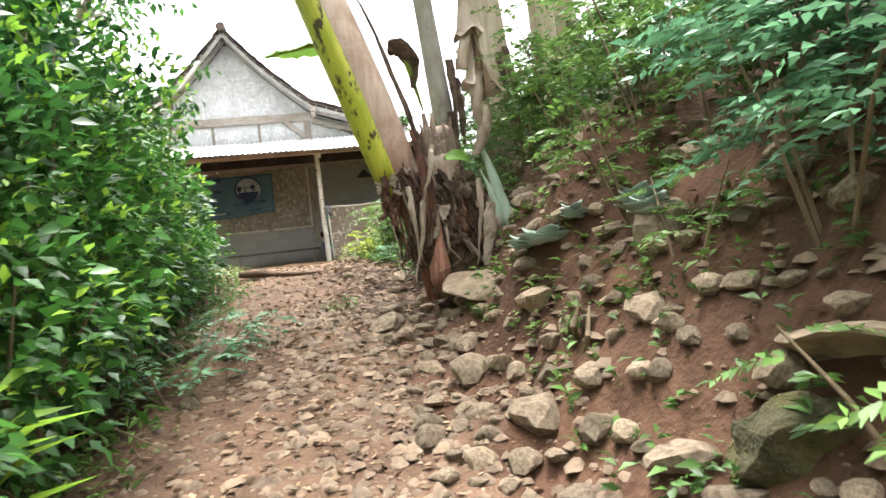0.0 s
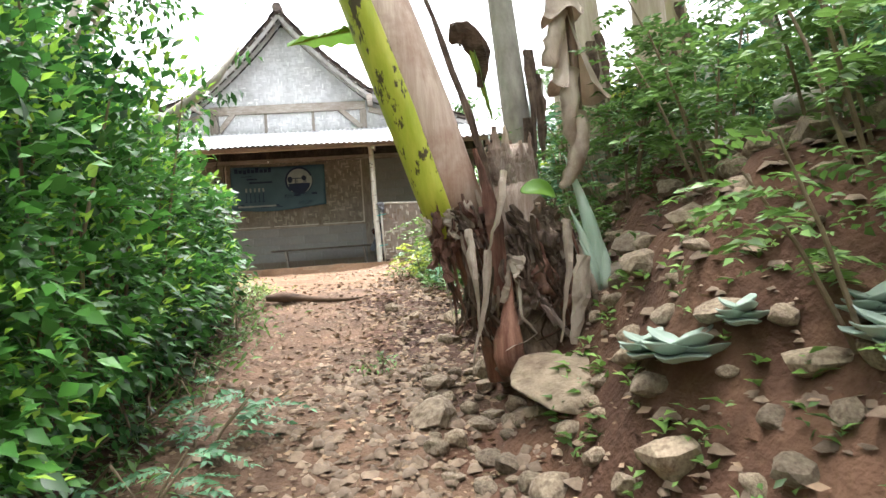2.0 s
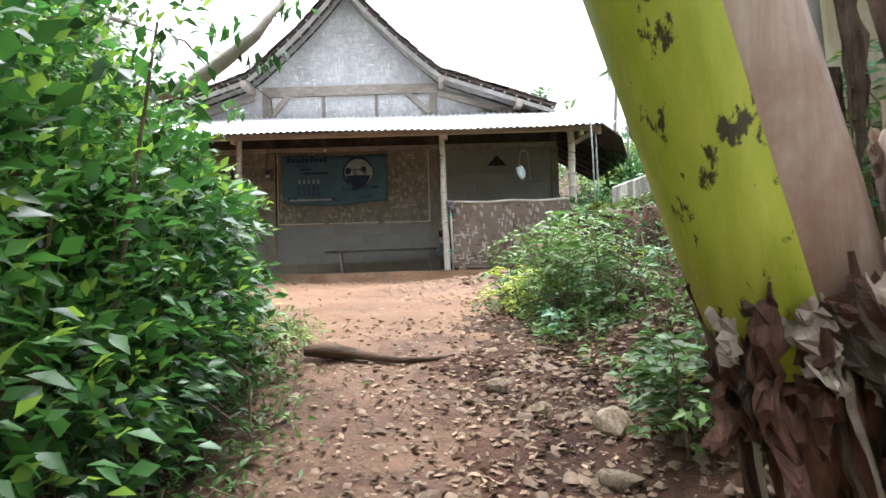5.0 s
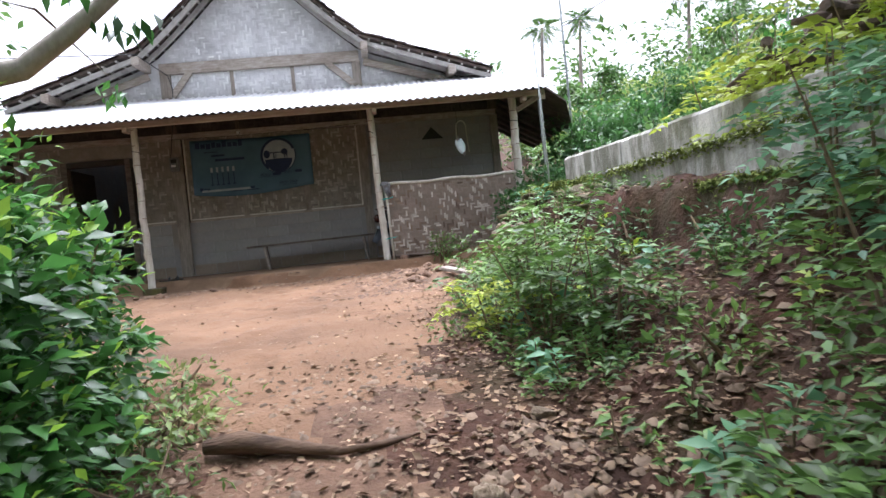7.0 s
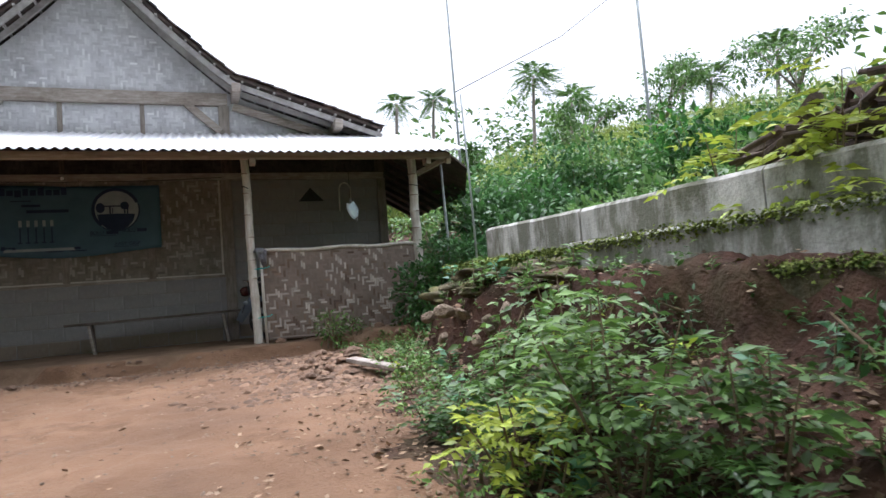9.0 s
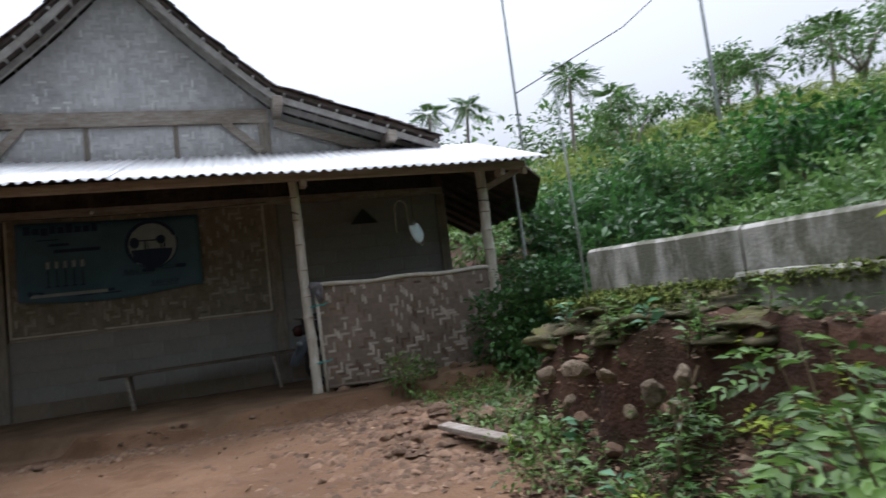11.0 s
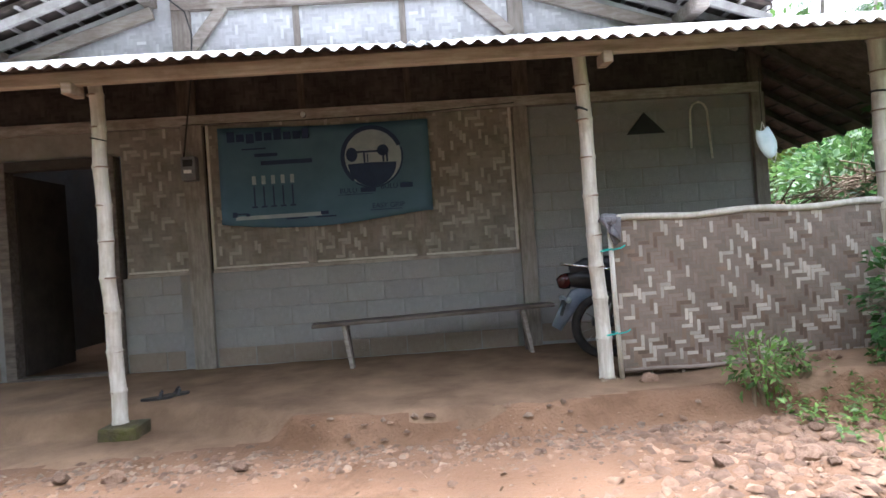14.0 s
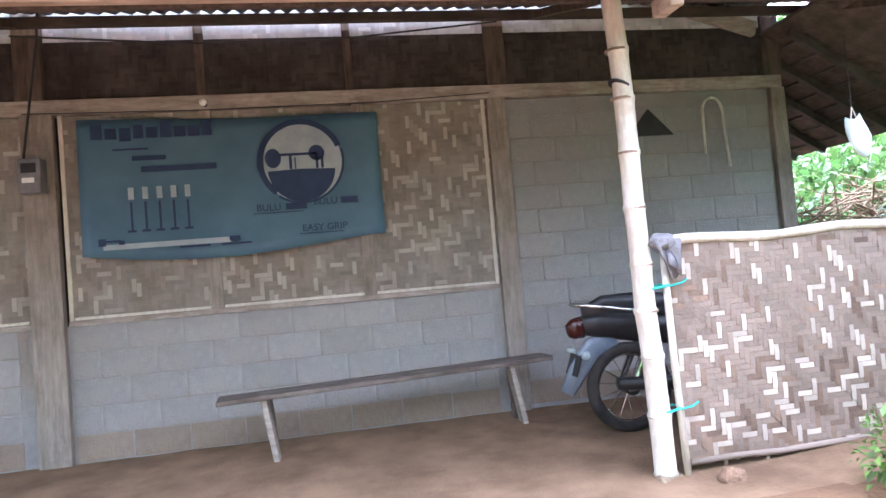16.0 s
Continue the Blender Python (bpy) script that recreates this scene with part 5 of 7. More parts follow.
ob = mesh_np("path_gravel", *join([
    shards(3000, lambda r, n: r.normal(0.42, 0.42, n), lambda r, n: r.uniform(-16.8, -11.3, n), 0.008, 0.055, 1),
    shards(2300, lambda r, n: r.uniform(0.6, 2.1, n), lambda r, n: r.uniform(-16.6, -9.5, n), 0.008, 0.05, 2),
    shards(900, lambda r, n: r.normal(0.3, 0.7, n), lambda r, n: r.uniform(-11.4, -8.6, n), 0.006, 0.035, 3),
    shards(800, lambda r, n: r.uniform(-4.2, 0.8, n), lambda r, n: r.normal(-2.78, 0.14, n), 0.006, 0.04, 5),
    shards(1500, lambda r, n: r.uniform(-3.4, 1.2, n), lambda r, n: r.uniform(-8.8, -2.6, n), 0.004, 0.02, 6),
    shards(420, lambda r, n: r.uniform(1.2, 2.4, n), lambda r, n: r.uniform(-11, -4.4, n), 0.006, 0.035, 7)]), M_STONE_S)
tagged(ob, "brown angular gravel strewn over path and yard", "gravel", kind="stuff")
ob = mesh_np("rubble", *join([
    shards(3400, lambda r, n: r.normal(1.05, 0.6, n), lambda r, n: r.uniform(-5.6, -2.7, n), 0.008, 0.075, 4, 0.42),
    shards(900, lambda r, n: r.uniform(-3.6, 0.9, n), lambda r, n: r.normal(-2.85, 0.16, n), 0.008, 0.05, 8, 0.42)]), M_RUBBLE)
tagged(ob, "reddish broken rock and clods on the slope before the porch", "rubble", kind="stuff")
rg = np.random.default_rng(31)
lit = []
for n, fx, y0, y1 in ((1500, (0.95, 0.5), -12.5, -6.0), (700, (-0.7, 0.35), -14.5, -8.8), (150, (0.4, 0.8), -11, -8.5), (2600, (1.75, 0.45), -11.0, -4.2), (500, (1.5, 0.5), -16, -11), (240, (-0.5, 1.2), -8.5, -3.0), (2600, (0.55, 0.55), -14.2, -9.6), (900, (0.3, 0.5), -16.6, -14.2), (3200, (1.5, 0.4), -10.6, -5.6), (500, (0.2, 0.8), -9.8, -8.4), (420, (1.5, 0.5), -5.4, -3.2)):
    x, y = rg.normal(fx[0], fx[1], n), rg.uniform(y0, y1, n)
    c = np.stack([x, y, ground_z(x, y) + 0.006 + 0.008 * rg.random(n)], 1)
    lit.append(leaves(c, rg.normal(0, 1, (n, 3)) * [1, 1, 0.12], rg.uniform(0.02, 0.062, n), 0.5, -0.05, rg))
wd = []
for n, x0, x1, y0, y1 in ((480, 1.2, 2.5, -11.5, -4.2), (350, 1.2, 2.6, -16, -11.5), (260, 0.9, 1.6, -9.5, -6.5), (420, 1.2, 3.0, -5.0, -2.4)):
    cx, cy = rg.uniform(x0, x1, n), rg.uniform(y0, y1, n)
    for q in range(7):
        a = rg.uniform(0, 6.28, n)
        h = rg.uniform(0.0, 0.10, n)
        cc = np.stack([cx, cy, ground_z(cx, cy) + h], 1)
        wd.append(leaves(cc, np.stack([np.cos(a), np.sin(a), rg.uniform(0.1, 0.9, n)], 1), rg.uniform(0.025, 0.075, n), 0.4, 0.25, rg))
ob = mesh_np("seedlings", *join(wd), M_LF_BANK)
tagged(ob, "small green seedlings and weeds scattered over the bank", "weeds", kind="stuff")
def seedling(x, y, h, m, seed, label):
    """A stem with broad leaves set in a loose spiral."""
    rg_ = np.random.default_rng(seed)
    ob_ = thing("seedling", (x, y, gz(x, y)), label, "seedling", "seedlings on the bank")
    n_ = 13
    a_ = 2.4 * np.arange(n_) + rg_.normal(0, 0.3, n_)
    u_ = np.linspace(0.25, 1.0, n_)
    c_ = np.stack([0.02 * np.cos(a_), 0.02 * np.sin(a_), h * u_], 1)
    w_ = np.stack([np.cos(a_), np.sin(a_), 0.1 + 0.9 * u_ * rg_.random(n_)], 1)
    mesh_np("leaves", *leaves(c_, w_, h * rg_.uniform(0.38, 0.62, n_), 0.44, 0.22, rg_), m, ob_)
    part("stem", tube(bmesh.new(), [(0, 0, -0.03), (0.01, 0.0, h * 0.5), (0, 0, h)], [0.006, 0.005, 0.003], 5), M_STEM, ob_)
    return ob_


seeds = [seedling(1.5, -9.0 + 0.6 * k, h, m, 1400 + k, lab) for k, (h, m, lab) in enumerate(((0.17, M_LF_BANK, "small broad-leaved green seedling on the dark bank soil"), (0.19, M_LF_BLUE, "blue-green broad-leaved seedling on the dark bank soil"), (0.13, M_LF_YEL, "tiny yellow-green seedling on the dark bank soil")))]
for k in range(74):
    y = rg.uniform(-11.2, -4.9)
    x = rg.uniform(1.0, 2.3) - 0.1 * (y > -6)
    src = seeds[(0, 0, 1, 0, 2)[k % 5]]
    copy_thing(src, pose(x, y, gz(x, y) - 0.005, rg.uniform(-12, 12), rg.uniform(-12, 12), rg.uniform(0, 360)))
for k, (x, y, sx, sy, sz, zt, tl) in enumerate(((2.12, -5.2, 0.34, 0.36, 0.075, 0.72, 8), (2.5, -4.75, 0.36, 0.42, 0.08, 0.76, 4), (2.3, -5.85, 0.36, 0.45, 0.07, 0.66, 6), (1.95, -4.75, 0.26, 0.3, 0.08, 0.56, 14), (2.45, -6.6, 0.3, 0.45, 0.06, 0.6, 5), (1.9, -5.6, 0.2, 0.26, 0.06, 0.58, 12))):
    slab = part("mossy_slab", rock_bm(sx * 0.85, sy, sz * 1.5, 420 + k, 4, 0.85, 3), M_MOSS, smooth=True)
    slab.matrix_basis = pose(x + 0.1, y, max(zt - 0.12, gz(x + 0.1, y) - 0.01), 0, -tl, 20 * k)
    tagged(slab, "moss-covered crumbling slab at the foot of the concrete wall", "slab", "mossy slabs")
for k, (x, y, z, r) in enumerate(((1.6, -5.75, 0.36, 0.10), (1.63, -6.05, 0.34, 0.085), (1.72, -6.35, 0.25, 0.09), (1.58, -5.35, 0.3, 0.08), (1.7, -6.15, 0.12, 0.06), (1.75, -6.6, 0.36, 0.07), (1.66, -5.5, 0.12, 0.06))):
    st = new("stone", stone_meshes[k])
    st.matrix_basis = pose(x, y, z, 30 * k, 20 * k, 50 * k) @ Matrix.Diagonal((r, r, r, 1))
    tagged(st, "brown fieldstone stuck in the cut soil face", "stone", "loose stones")
ob = mesh_np("leaf_litter", *join(lit), M_LITTER)
tagged(ob, "dry brown fallen leaves and twigs on the earth", "leaf litter", kind="stuff")

# gnarled stump with vines and long poles at the far porch corner
root = thing("gnarled_root", (-5.95, -0.75, 0.0), "dark gnarled root stump standing at the porch end", "stump")
part("stem", tube(bmesh.new(), [(0.0, 0.0, -0.12), (0.05, 0.0, 0.15), (-0.03, 0.02, 0.4), (0.04, 0.05, 0.72), (0.0, 0.08, 1.15), (0.03, 0.1, 1.5)], [0.11, 0.07, 0.055, 0.05, 0.04, 0.02], 9, wob=0.22, seed=41), M_LOG, root, smooth=True)
for k, (dx, dy) in enumerate(((-0.28, -0.12), (-0.16, -0.3), (0.15, -0.22), (-0.3, 0.15))):
    part("root", tube(bmesh.new(), [(0.0, 0.0, 0.16), (dx * 0.5, dy * 0.5, 0.08), (dx, dy, -0.02)], [0.045, 0.035, 0.012], 7, wob=0.2, seed=50 + k), M_LOG, root, smooth=True)
part("cut_top", tube(bmesh.new(), [(-0.05, -0.02, 0.62), (-0.17, -0.08, 0.70)], [0.04, 0.036], 8, wob=0.1, seed=60), M_WOOD, root)
for k, (x0, y0, x1, y1) in enumerate(((-6.7, -0.3, -7.9, 2.6), (-6.9, -0.6, -8.3, 2.2), (-7.1, -0.2, -8.0, 3.0))):
    lg = part("pole_log", tube(bmesh.new(), [(x0, y0, gz(x0, y0) + 0.05 + 0.05 * k), ((x0 + x1) / 2, (y0 + y1) / 2, gz(x0, y0) + 0.07 + 0.05 * k), (x1, y1, gz(x1, y1) + 0.06 + 0.05 * k)], [0.06, 0.055, 0.045], 9, wob=0.1, seed=70 + k), M_TREE, smooth=True)
    tagged(lg, "grey log lying on the earth beside the house", "log", "logs beside the house")

# log across the path, board by the rubble, pipe on the bank
log = part("log", tube(bmesh.new(), [(-0.55, -9.60, -0.36), (-0.40, -9.60, -0.36), (-0.2, -9.66, -0.385), (0.02, -9.72, -0.41), (0.2, -9.68, -0.415), (0.42, -9.60, -0.41), (0.62, -9.52, -0.40)], [0.03, 0.046, 0.03, 0.018, 0.014, 0.01, 0.006], 10, wob=0.2, seed=3), M_LOG, smooth=True)
tagged(log, "dark curved fallen branch lying across the path", "log")
for v in log.data.vertices:
    v.co.z += gz(0.0, -9.62) + 0.40 + 0.02
    v.co.x += 0.05
board = part("board", beam(bmesh.new(), (1.02, -4.62, gz(1.02, -4.62) + 0.06), (1.38, -5.25, gz(1.38, -5.25) + 0.05), 0.13, 0.04), M_WOOD)
tagged(board, "grey weathered board lying on the rubble", "board")
pipe = part("fallen_trunk", tube(bmesh.new(), [(2.25, -12.9, gz(2.25, -12.9) + 0.12), (2.75, -13.4, gz(2.75, -13.4) + 0.1), (3.4, -14.0, gz(3.4, -14.0) + 0.1)], [0.055, 0.06, 0.065], 10, wob=0.06, seed=8), M_TREE, smooth=True)
tagged(pipe, "pale fallen trunk lying along the bank top", "log")


# ---- banana clump ----
def stem_split(name, pts, radii, parent, mats, split):
    """A pseudostem whose two sides are different sheaths, cut lengthwise."""
    for sel, m in enumerate(mats):
        bm = bmesh.new()
        seg = 20
        rings = []
        for i, p in enumerate(pts):
            p = Vector(p)
            d = (Vector(pts[min(i + 1, len(pts) - 1)]) - Vector(pts[max(i - 1, 0)])).normalized()
            a = d.cross(Vector((0, 1, 0))).normalized()
            b_ = d.cross(a)
            ring = []
            for k in range(seg // 2 + 2):
                th = split + math.pi * sel + math.pi * k / (seg // 2) - (0.0 if sel else 0.12)
                rr = radii[i] * (1.0 if sel == 0 else 1.06) * (1 + 0.03 * math.sin(3 * th + i))
                ring.append(bm.verts.new(p + (a * math.cos(th) + b_ * math.sin(th)) * rr))
            rings.append(ring)
        for r0, r1 in zip(rings, rings[1:]):
            for k in range(len(r0) - 1):
                bm.faces.new((r0[k], r0[k + 1], r1[k + 1], r1[k]))
        ob = part(name, bm, m, parent, smooth=True)
        ob.modifiers.new("thickness", "SOLIDIFY").thickness = 0.012


STRIPS = random.Random(17)


def strip(pts, w0, w1, twist=0.0, curl=0.25, face=(0, -1, 0)):
    """A dry ribbon of leaf sheath: thick, curled, crumpled, with a ragged edge."""
    bm = bmesh.new()
    src = [Vector(p) for p in pts]
    L = (src[-1] - src[0]).length
    pts = []
    n = 12
    for i in range(n):
        u = i / (n - 1) * (len(src) - 1)
        k = min(int(u), len(src) - 2)
        p = src[k].lerp(src[k + 1], u - k)
        if 0 < i:
            p = p + Vector([STRIPS.uniform(-1, 1) for _ in range(3)]) * min(0.004, L * 0.015)
        pts.append(p)
    rows = []
    for i, p in enumerate(pts):
        u = i / (n - 1)
        d = (pts[min(i + 1, n - 1)] - pts[max(i - 1, 0)]).normalized()
        s = d.cross(Vector(face)).normalized()
        s = Matrix.Rotation(twist * u + STRIPS.uniform(-0.13, 0.13), 3, d) @ s
        n_ = s.cross(d)
        w = (w0 + (w1 - w0) * u) * (1 + 0.55 * math.sin(math.pi * u)) * STRIPS.uniform(0.85, 1.15)
        rows.append([bm.verts.new(p + s * w * (k / 4 + STRIPS.uniform(-0.05, 0.05)) + n_ * w * 0.5 * (curl * (1 - (k / 2) ** 2) + STRIPS.uniform(-0.12, 0.12))) for k in (-2, -1, 0, 1, 2)])
    for a, b_ in zip(rows, rows[1:]):
        for k in range(4):
            bm.faces.new((a[k], a[k + 1], b_[k + 1], b_[k]))
    bmesh.ops.solidify(bm, geom=bm.faces[:], thickness=0.0025)
    return bm


def crumple(w, h, seed):
    """A torn, crumpled piece of dry sheath with a ragged outline."""
    bm = bmesh.new()
    rd_ = random.Random(seed)
    n, m_ = 7, 9
    off = Vector((seed * 1.7, seed * 0.9, 0))
    rows = []
    for j in range(m_ + 1):
        v = j / m_
        half = 0.5 * w * (0.55 + 0.45 * math.sin(math.pi * min(1, 0.2 + v)) + 0.35 * noise.noise(Vector((v * 4, seed, 2)))) * (1 - 0.55 * v * v)
        rows.append([bm.verts.new(Vector((half * (2 * i / n - 1) + rd_.uniform(-0.006, 0.006), -0.28 * w * (1 - (2 * i / n - 1) ** 2) + 0.05 * noise.noise(Vector((i * 0.5, j * 0.5, 0)) + off) - 0.1 * h * v * v * noise.noise(off), -h * v + rd_.uniform(-0.012, 0.012)))) for i in range(n + 1)])
    for a, b_ in zip(rows, rows[1:]):
        for k in range(n):
            if k in (0, n - 1) and rd_.random() < 0.25:
                continue
            bm.faces.new((a[k], b_[k], b_[k + 1], a[k + 1]))
    bmesh.ops.solidify(bm, geom=bm.faces[:], thickness=0.003)
    return bm


def banana_leaf(parent, base, way, length, width, sag, seed, m=None):
    rnd = random.Random(seed)
    base, way = Vector(base), Vector(way).normalized()
    side = way.cross(Vector((0, 0, 1))).normalized()
    bm = bmesh.new()
    rows = []
    for i in range(15):
        u = i / 14
        p = base + way * length * u + Vector((0, 0, -sag * length * u * u))
        w = width * 0.5 * max(0.03, math.sin(math.pi * min(1, 0.06 + u * 0.95)) ** 0.6)
        rows.append([bm.verts.new(p + side * w * k + Vector((0, 0, -abs(k) * w * 0.35 + rnd.uniform(-0.02, 0.02)))) for k in (-1, -0.5, 0, 0.5, 1)])
    for a, b_ in zip(rows, rows[1:]):
        for k in range(4):
            if abs(k - 1.5) > 1 and rnd.random() < 0.12:
                continue
            bm.faces.new((a[k], a[k + 1], b_[k + 1], b_[k]))
    part("leaf", bm, m or M_LF_BAN, parent, smooth=True)
    part("midrib", tube(bmesh.new(), [base + way * length * u + Vector((0, 0, -sag * length * u * u - 0.01)) for u in (0, 0.25, 0.5, 0.75, 0.97)], [0.028, 0.022, 0.016, 0.01, 0.004], 6), M_LF_YEL, parent)


ban = thing("banana_plant", (0, 0, 0), "leaning banana plant with yellow-green and pinkish brown stem", "banana plant", "banana clump")
line = [(1.0, -12.28, -0.1), (0.93, -12.28, 0.15), (0.83, -12.28, 0.5), (0.70, -12.28, 0.9), (0.58, -12.28, 1.25), (0.42, -12.25, 1.75), (0.25, -12.2, 2.3), (0.1, -12.1, 2.8)]
stem_split("stem", line, [0.145, 0.152, 0.16, 0.16, 0.155, 0.14, 0.12, 0.10], ban, (M_BAN_P, M_BAN_G), 1.02)
part("stem_foot", tube(bmesh.new(), [(1.17, -12.25, -0.82), (1.13, -12.26, -0.5), (1.07, -12.27, -0.25), (1.0, -12.28, 0.0), (0.97, -12.28, 0.08)], [0.10, 0.095, 0.10, 0.118, 0.12], 18, wob=0.12, seed=4), M_BAN_R, ban, "red-brown fibrous stem foot", smooth=True)
rim = random.Random(23)
for k in range(34):
    a = 2 * math.pi * k / 34 + rim.uniform(-0.15, 0.15)
    r_ = 0.142 + rim.uniform(-0.005, 0.012)
    z_ = rim.uniform(-0.12, 0.1)
    x_ = 1.0 - 0.22 * z_ + r_ * math.cos(a)
    y_ = -12.28 + r_ * math.sin(a)
    L_ = rim.uniform(0.2, 0.5) + (0.2 if k % 6 == 0 else 0)
    part("fibre_strip", strip([(x_, y_, z_), (x_ + 0.05 + 0.02 * math.cos(a), y_ + 0.015 * math.sin(a), z_ - L_ * 0.5), (x_ + 0.1 + rim.uniform(-0.06, 0.05), y_ + rim.uniform(-0.05, 0.02), z_ - L_)], rim.uniform(0.01, 0.03), rim.uniform(0.003, 0.01), rim.uniform(-2.0, 2.0), 0.5, face=(math.cos(a), math.sin(a), 0)), (M_BAN_R, M_BAN_D, M_BAN_D, M_DRY, M_BAN_R)[k % 5], ban)
part("sheath_edge", strip([(1.13, -12.42, 0.05), (1.09, -12.43, 0.3), (1.0, -12.43, 0.6), (0.9, -12.42, 0.95), (0.8, -12.42, 1.2)], 0.03, 0.015, 0.3), M_BAN_D, ban, "dark dried sheath edge")
part("sheath_flap", strip([(1.14, -12.46, -0.45), (1.13, -12.465, -0.1), (1.1, -12.45, 0.1), (1.06, -12.44, 0.28)], 0.07, 0.02, 0.2), M_BAN_R, ban, "red-brown dried sheath")
for k, (w, L, sg) in enumerate((((-0.5, -0.2, 0.55), 2.1, 0.5), ((0.6, 0.3, 0.6), 2.2, 0.45), ((-0.2, 0.7, 0.7), 2.2, 0.4), ((-0.85, 0.35, 0.35), 1.6, 0.55), ((0.2, -0.7, 0.8), 2.0, 0.4))):
    banana_leaf(ban, (0.1, -12.1, 2.75), w, L, 0.55, sg, 50 + k)
banana_leaf(ban, (0.78, -12.0, 1.08), (-1, 0.05, 0.0), 0.62, 0.22, 0.16, 61)
banana_leaf(ban, (1.18, -11.8, 0.98), (0.22, 0, -1), 0.42, 0.14, 0.02, 62)
part("dead_leaf", strip([(1.05, -11.8, 1.08), (1.15, -11.82, 1.06), (1.24, -11.82, 0.92), (1.2, -11.82, 0.75)], 0.12, 0.04, 0.6), M_LOG, ban, "dark dead leaf")

stump = thing("banana_stump", (0, 0, 0), "cut banana stump wrapped in ragged dry sheaths", "banana plant", "banana clump")
us = np.linspace(0, 1, 14)
part("root_mass", tube(bmesh.new(), [(1.33 - 0.02 * math.sin(math.pi * u), -12.28, -0.8 + 0.72 * u) for u in us], [0.19 - 0.075 * u + 0.02 * math.sin(u * 23) for u in us], 18, wob=0.2, seed=5), M_BAN_D, stump, "dark brown rotting stump foot", smooth=True)
part("trunk", tube(bmesh.new(), [(1.29 - 0.05 * u, -12.31, -0.12 + 0.42 * u) for u in us], [0.118 - 0.012 * u + 0.006 * math.sin(u * 17) for u in us], 20, wob=0.06, seed=15), M_BAN_T, stump, "pale pinkish cut trunk", smooth=True)
for k, (x, y, z, s) in enumerate(((1.20, -12.40, -0.22, 0.10), (1.34, -12.42, -0.16, 0.09), (1.30, -12.44, -0.36, 0.11), (1.16, -12.4, -0.46, 0.09), (1.44, -12.40, -0.42, 0.11), (1.52, -12.42, -0.5, 0.12))):
    lump = part("sheath_lump", rock_bm(s, s * 0.7, s * 1.2, 330 + k, 4, 0.6, 5), (M_BAN_D, M_BAN_R)[k in (2, 5)], stump, smooth=True)
    lump.location = (x, y, z)
rnd = random.Random(9)
for k in range(26):
    a = 2 * math.pi * k / 26 + rnd.uniform(-0.2, 0.2)
    x, y = 1.25 + 0.104 * math.cos(a), -12.31 + 0.104 * math.sin(a)
    part("ragged_sheath", strip([(x + 0.02, y, 0.08), (x + 0.006 * math.cos(a), y + 0.006 * math.sin(a), 0.2), (x - 0.01 + 0.012 * math.cos(a), y + 0.012 * math.sin(a), 0.33 + rnd.uniform(-0.08, 0.06))], 0.05, rnd.uniform(0.01, 0.035), rnd.uniform(-0.2, 0.2), 0.25, face=(math.cos(a), math.sin(a), 0)), (M_BAN_T, M_BAN_T, M_DRY, M_BAN_T)[k % 4], stump)
for k in range(70):
    a = rnd.uniform(math.pi * 0.9, math.pi * 2.1)
    r = rnd.uniform(0.13, 0.21)
    z = rnd.uniform(-0.45, -0.12)
    x, y = 1.28 + r * 1.4 * math.cos(a), -12.3 + r * math.sin(a)
    L_ = rnd.uniform(0.18, 0.42)
    part("dry_sheath_strip", strip([(x, y, z + 0.1), (x + 0.04 * math.cos(a), y - 0.05, z - L_ * 0.3), (x + rnd.uniform(-0.12, 0.12), y - rnd.uniform(0.0, 0.09), z - L_ * 0.75), (x + rnd.uniform(-0.18, 0.18), y - rnd.uniform(0.0, 0.08), z - L_)], rnd.uniform(0.008, 0.026), rnd.uniform(0.003, 0.01), rnd.uniform(-2.4, 2.4), 0.6), (M_BAN_D, M_LOG, M_BAN_D, M_BAN_R, M_BAN_D, M_DRY, M_LOG)[k % 7], stump)
for k, (x, z, L_, dx) in enumerate(((1.18, 0.16, 0.42, -0.12), (1.46, -0.08, 0.55, -0.08), (1.52, -0.2, 0.42, 0.05), (1.0, -0.1, 0.5, 0.02), (1.08, -0.2, 0.5, -0.1))):
    part("pale_ribbon", strip([(x, -12.5, z), (x + dx * 0.3, -12.56, z - L_ * 0.4), (x + dx, -12.54, z - L_)], 0.034, 0.014, 1.6, 0.7), M_DRY, stump, "pale dried hanging sheath ribbon")
torn = random.Random(57)
for k in range(46):
    a = torn.uniform(math.pi * 0.95, math.pi * 2.05)
    z_ = torn.uniform(-0.42, 0.04)
    r_ = 0.15 + 0.07 * (-z_)
    w_ = torn.uniform(0.05, 0.13)
    ob = part("torn_sheath", crumple(w_, torn.uniform(0.1, 0.24), 500 + k), (M_BAN_D, M_BAN_T, M_BAN_D, M_DRY, M_BAN_R)[k % 5], stump)
    ob.matrix_basis = pose(1.28 + r_ * 1.25 * math.cos(a), -12.3 + r_ * math.sin(a), z_, torn.uniform(-22, 30), torn.uniform(-35, 35), math.degrees(a) + 90 + torn.uniform(-30, 30))
for k in range(20):
    a = math.pi * (0.85 + 1.2 * k / 19)
    z_ = torn.uniform(-0.14, 0.06)
    ob = part("torn_sheath", crumple(torn.uniform(0.05, 0.11), torn.uniform(0.14, 0.32), 600 + k), (M_BAN_R, M_BAN_D, M_BAN_R, M_DRY)[k % 4], ban)
    ob.matrix_basis = pose(1.0 - 0.2 * z_ + 0.15 * math.cos(a), -12.28 + 0.155 * math.sin(a), z_, torn.uniform(-10, 14), torn.uniform(-28, 5), math.degrees(a) + 90 + torn.uniform(-20, 20))
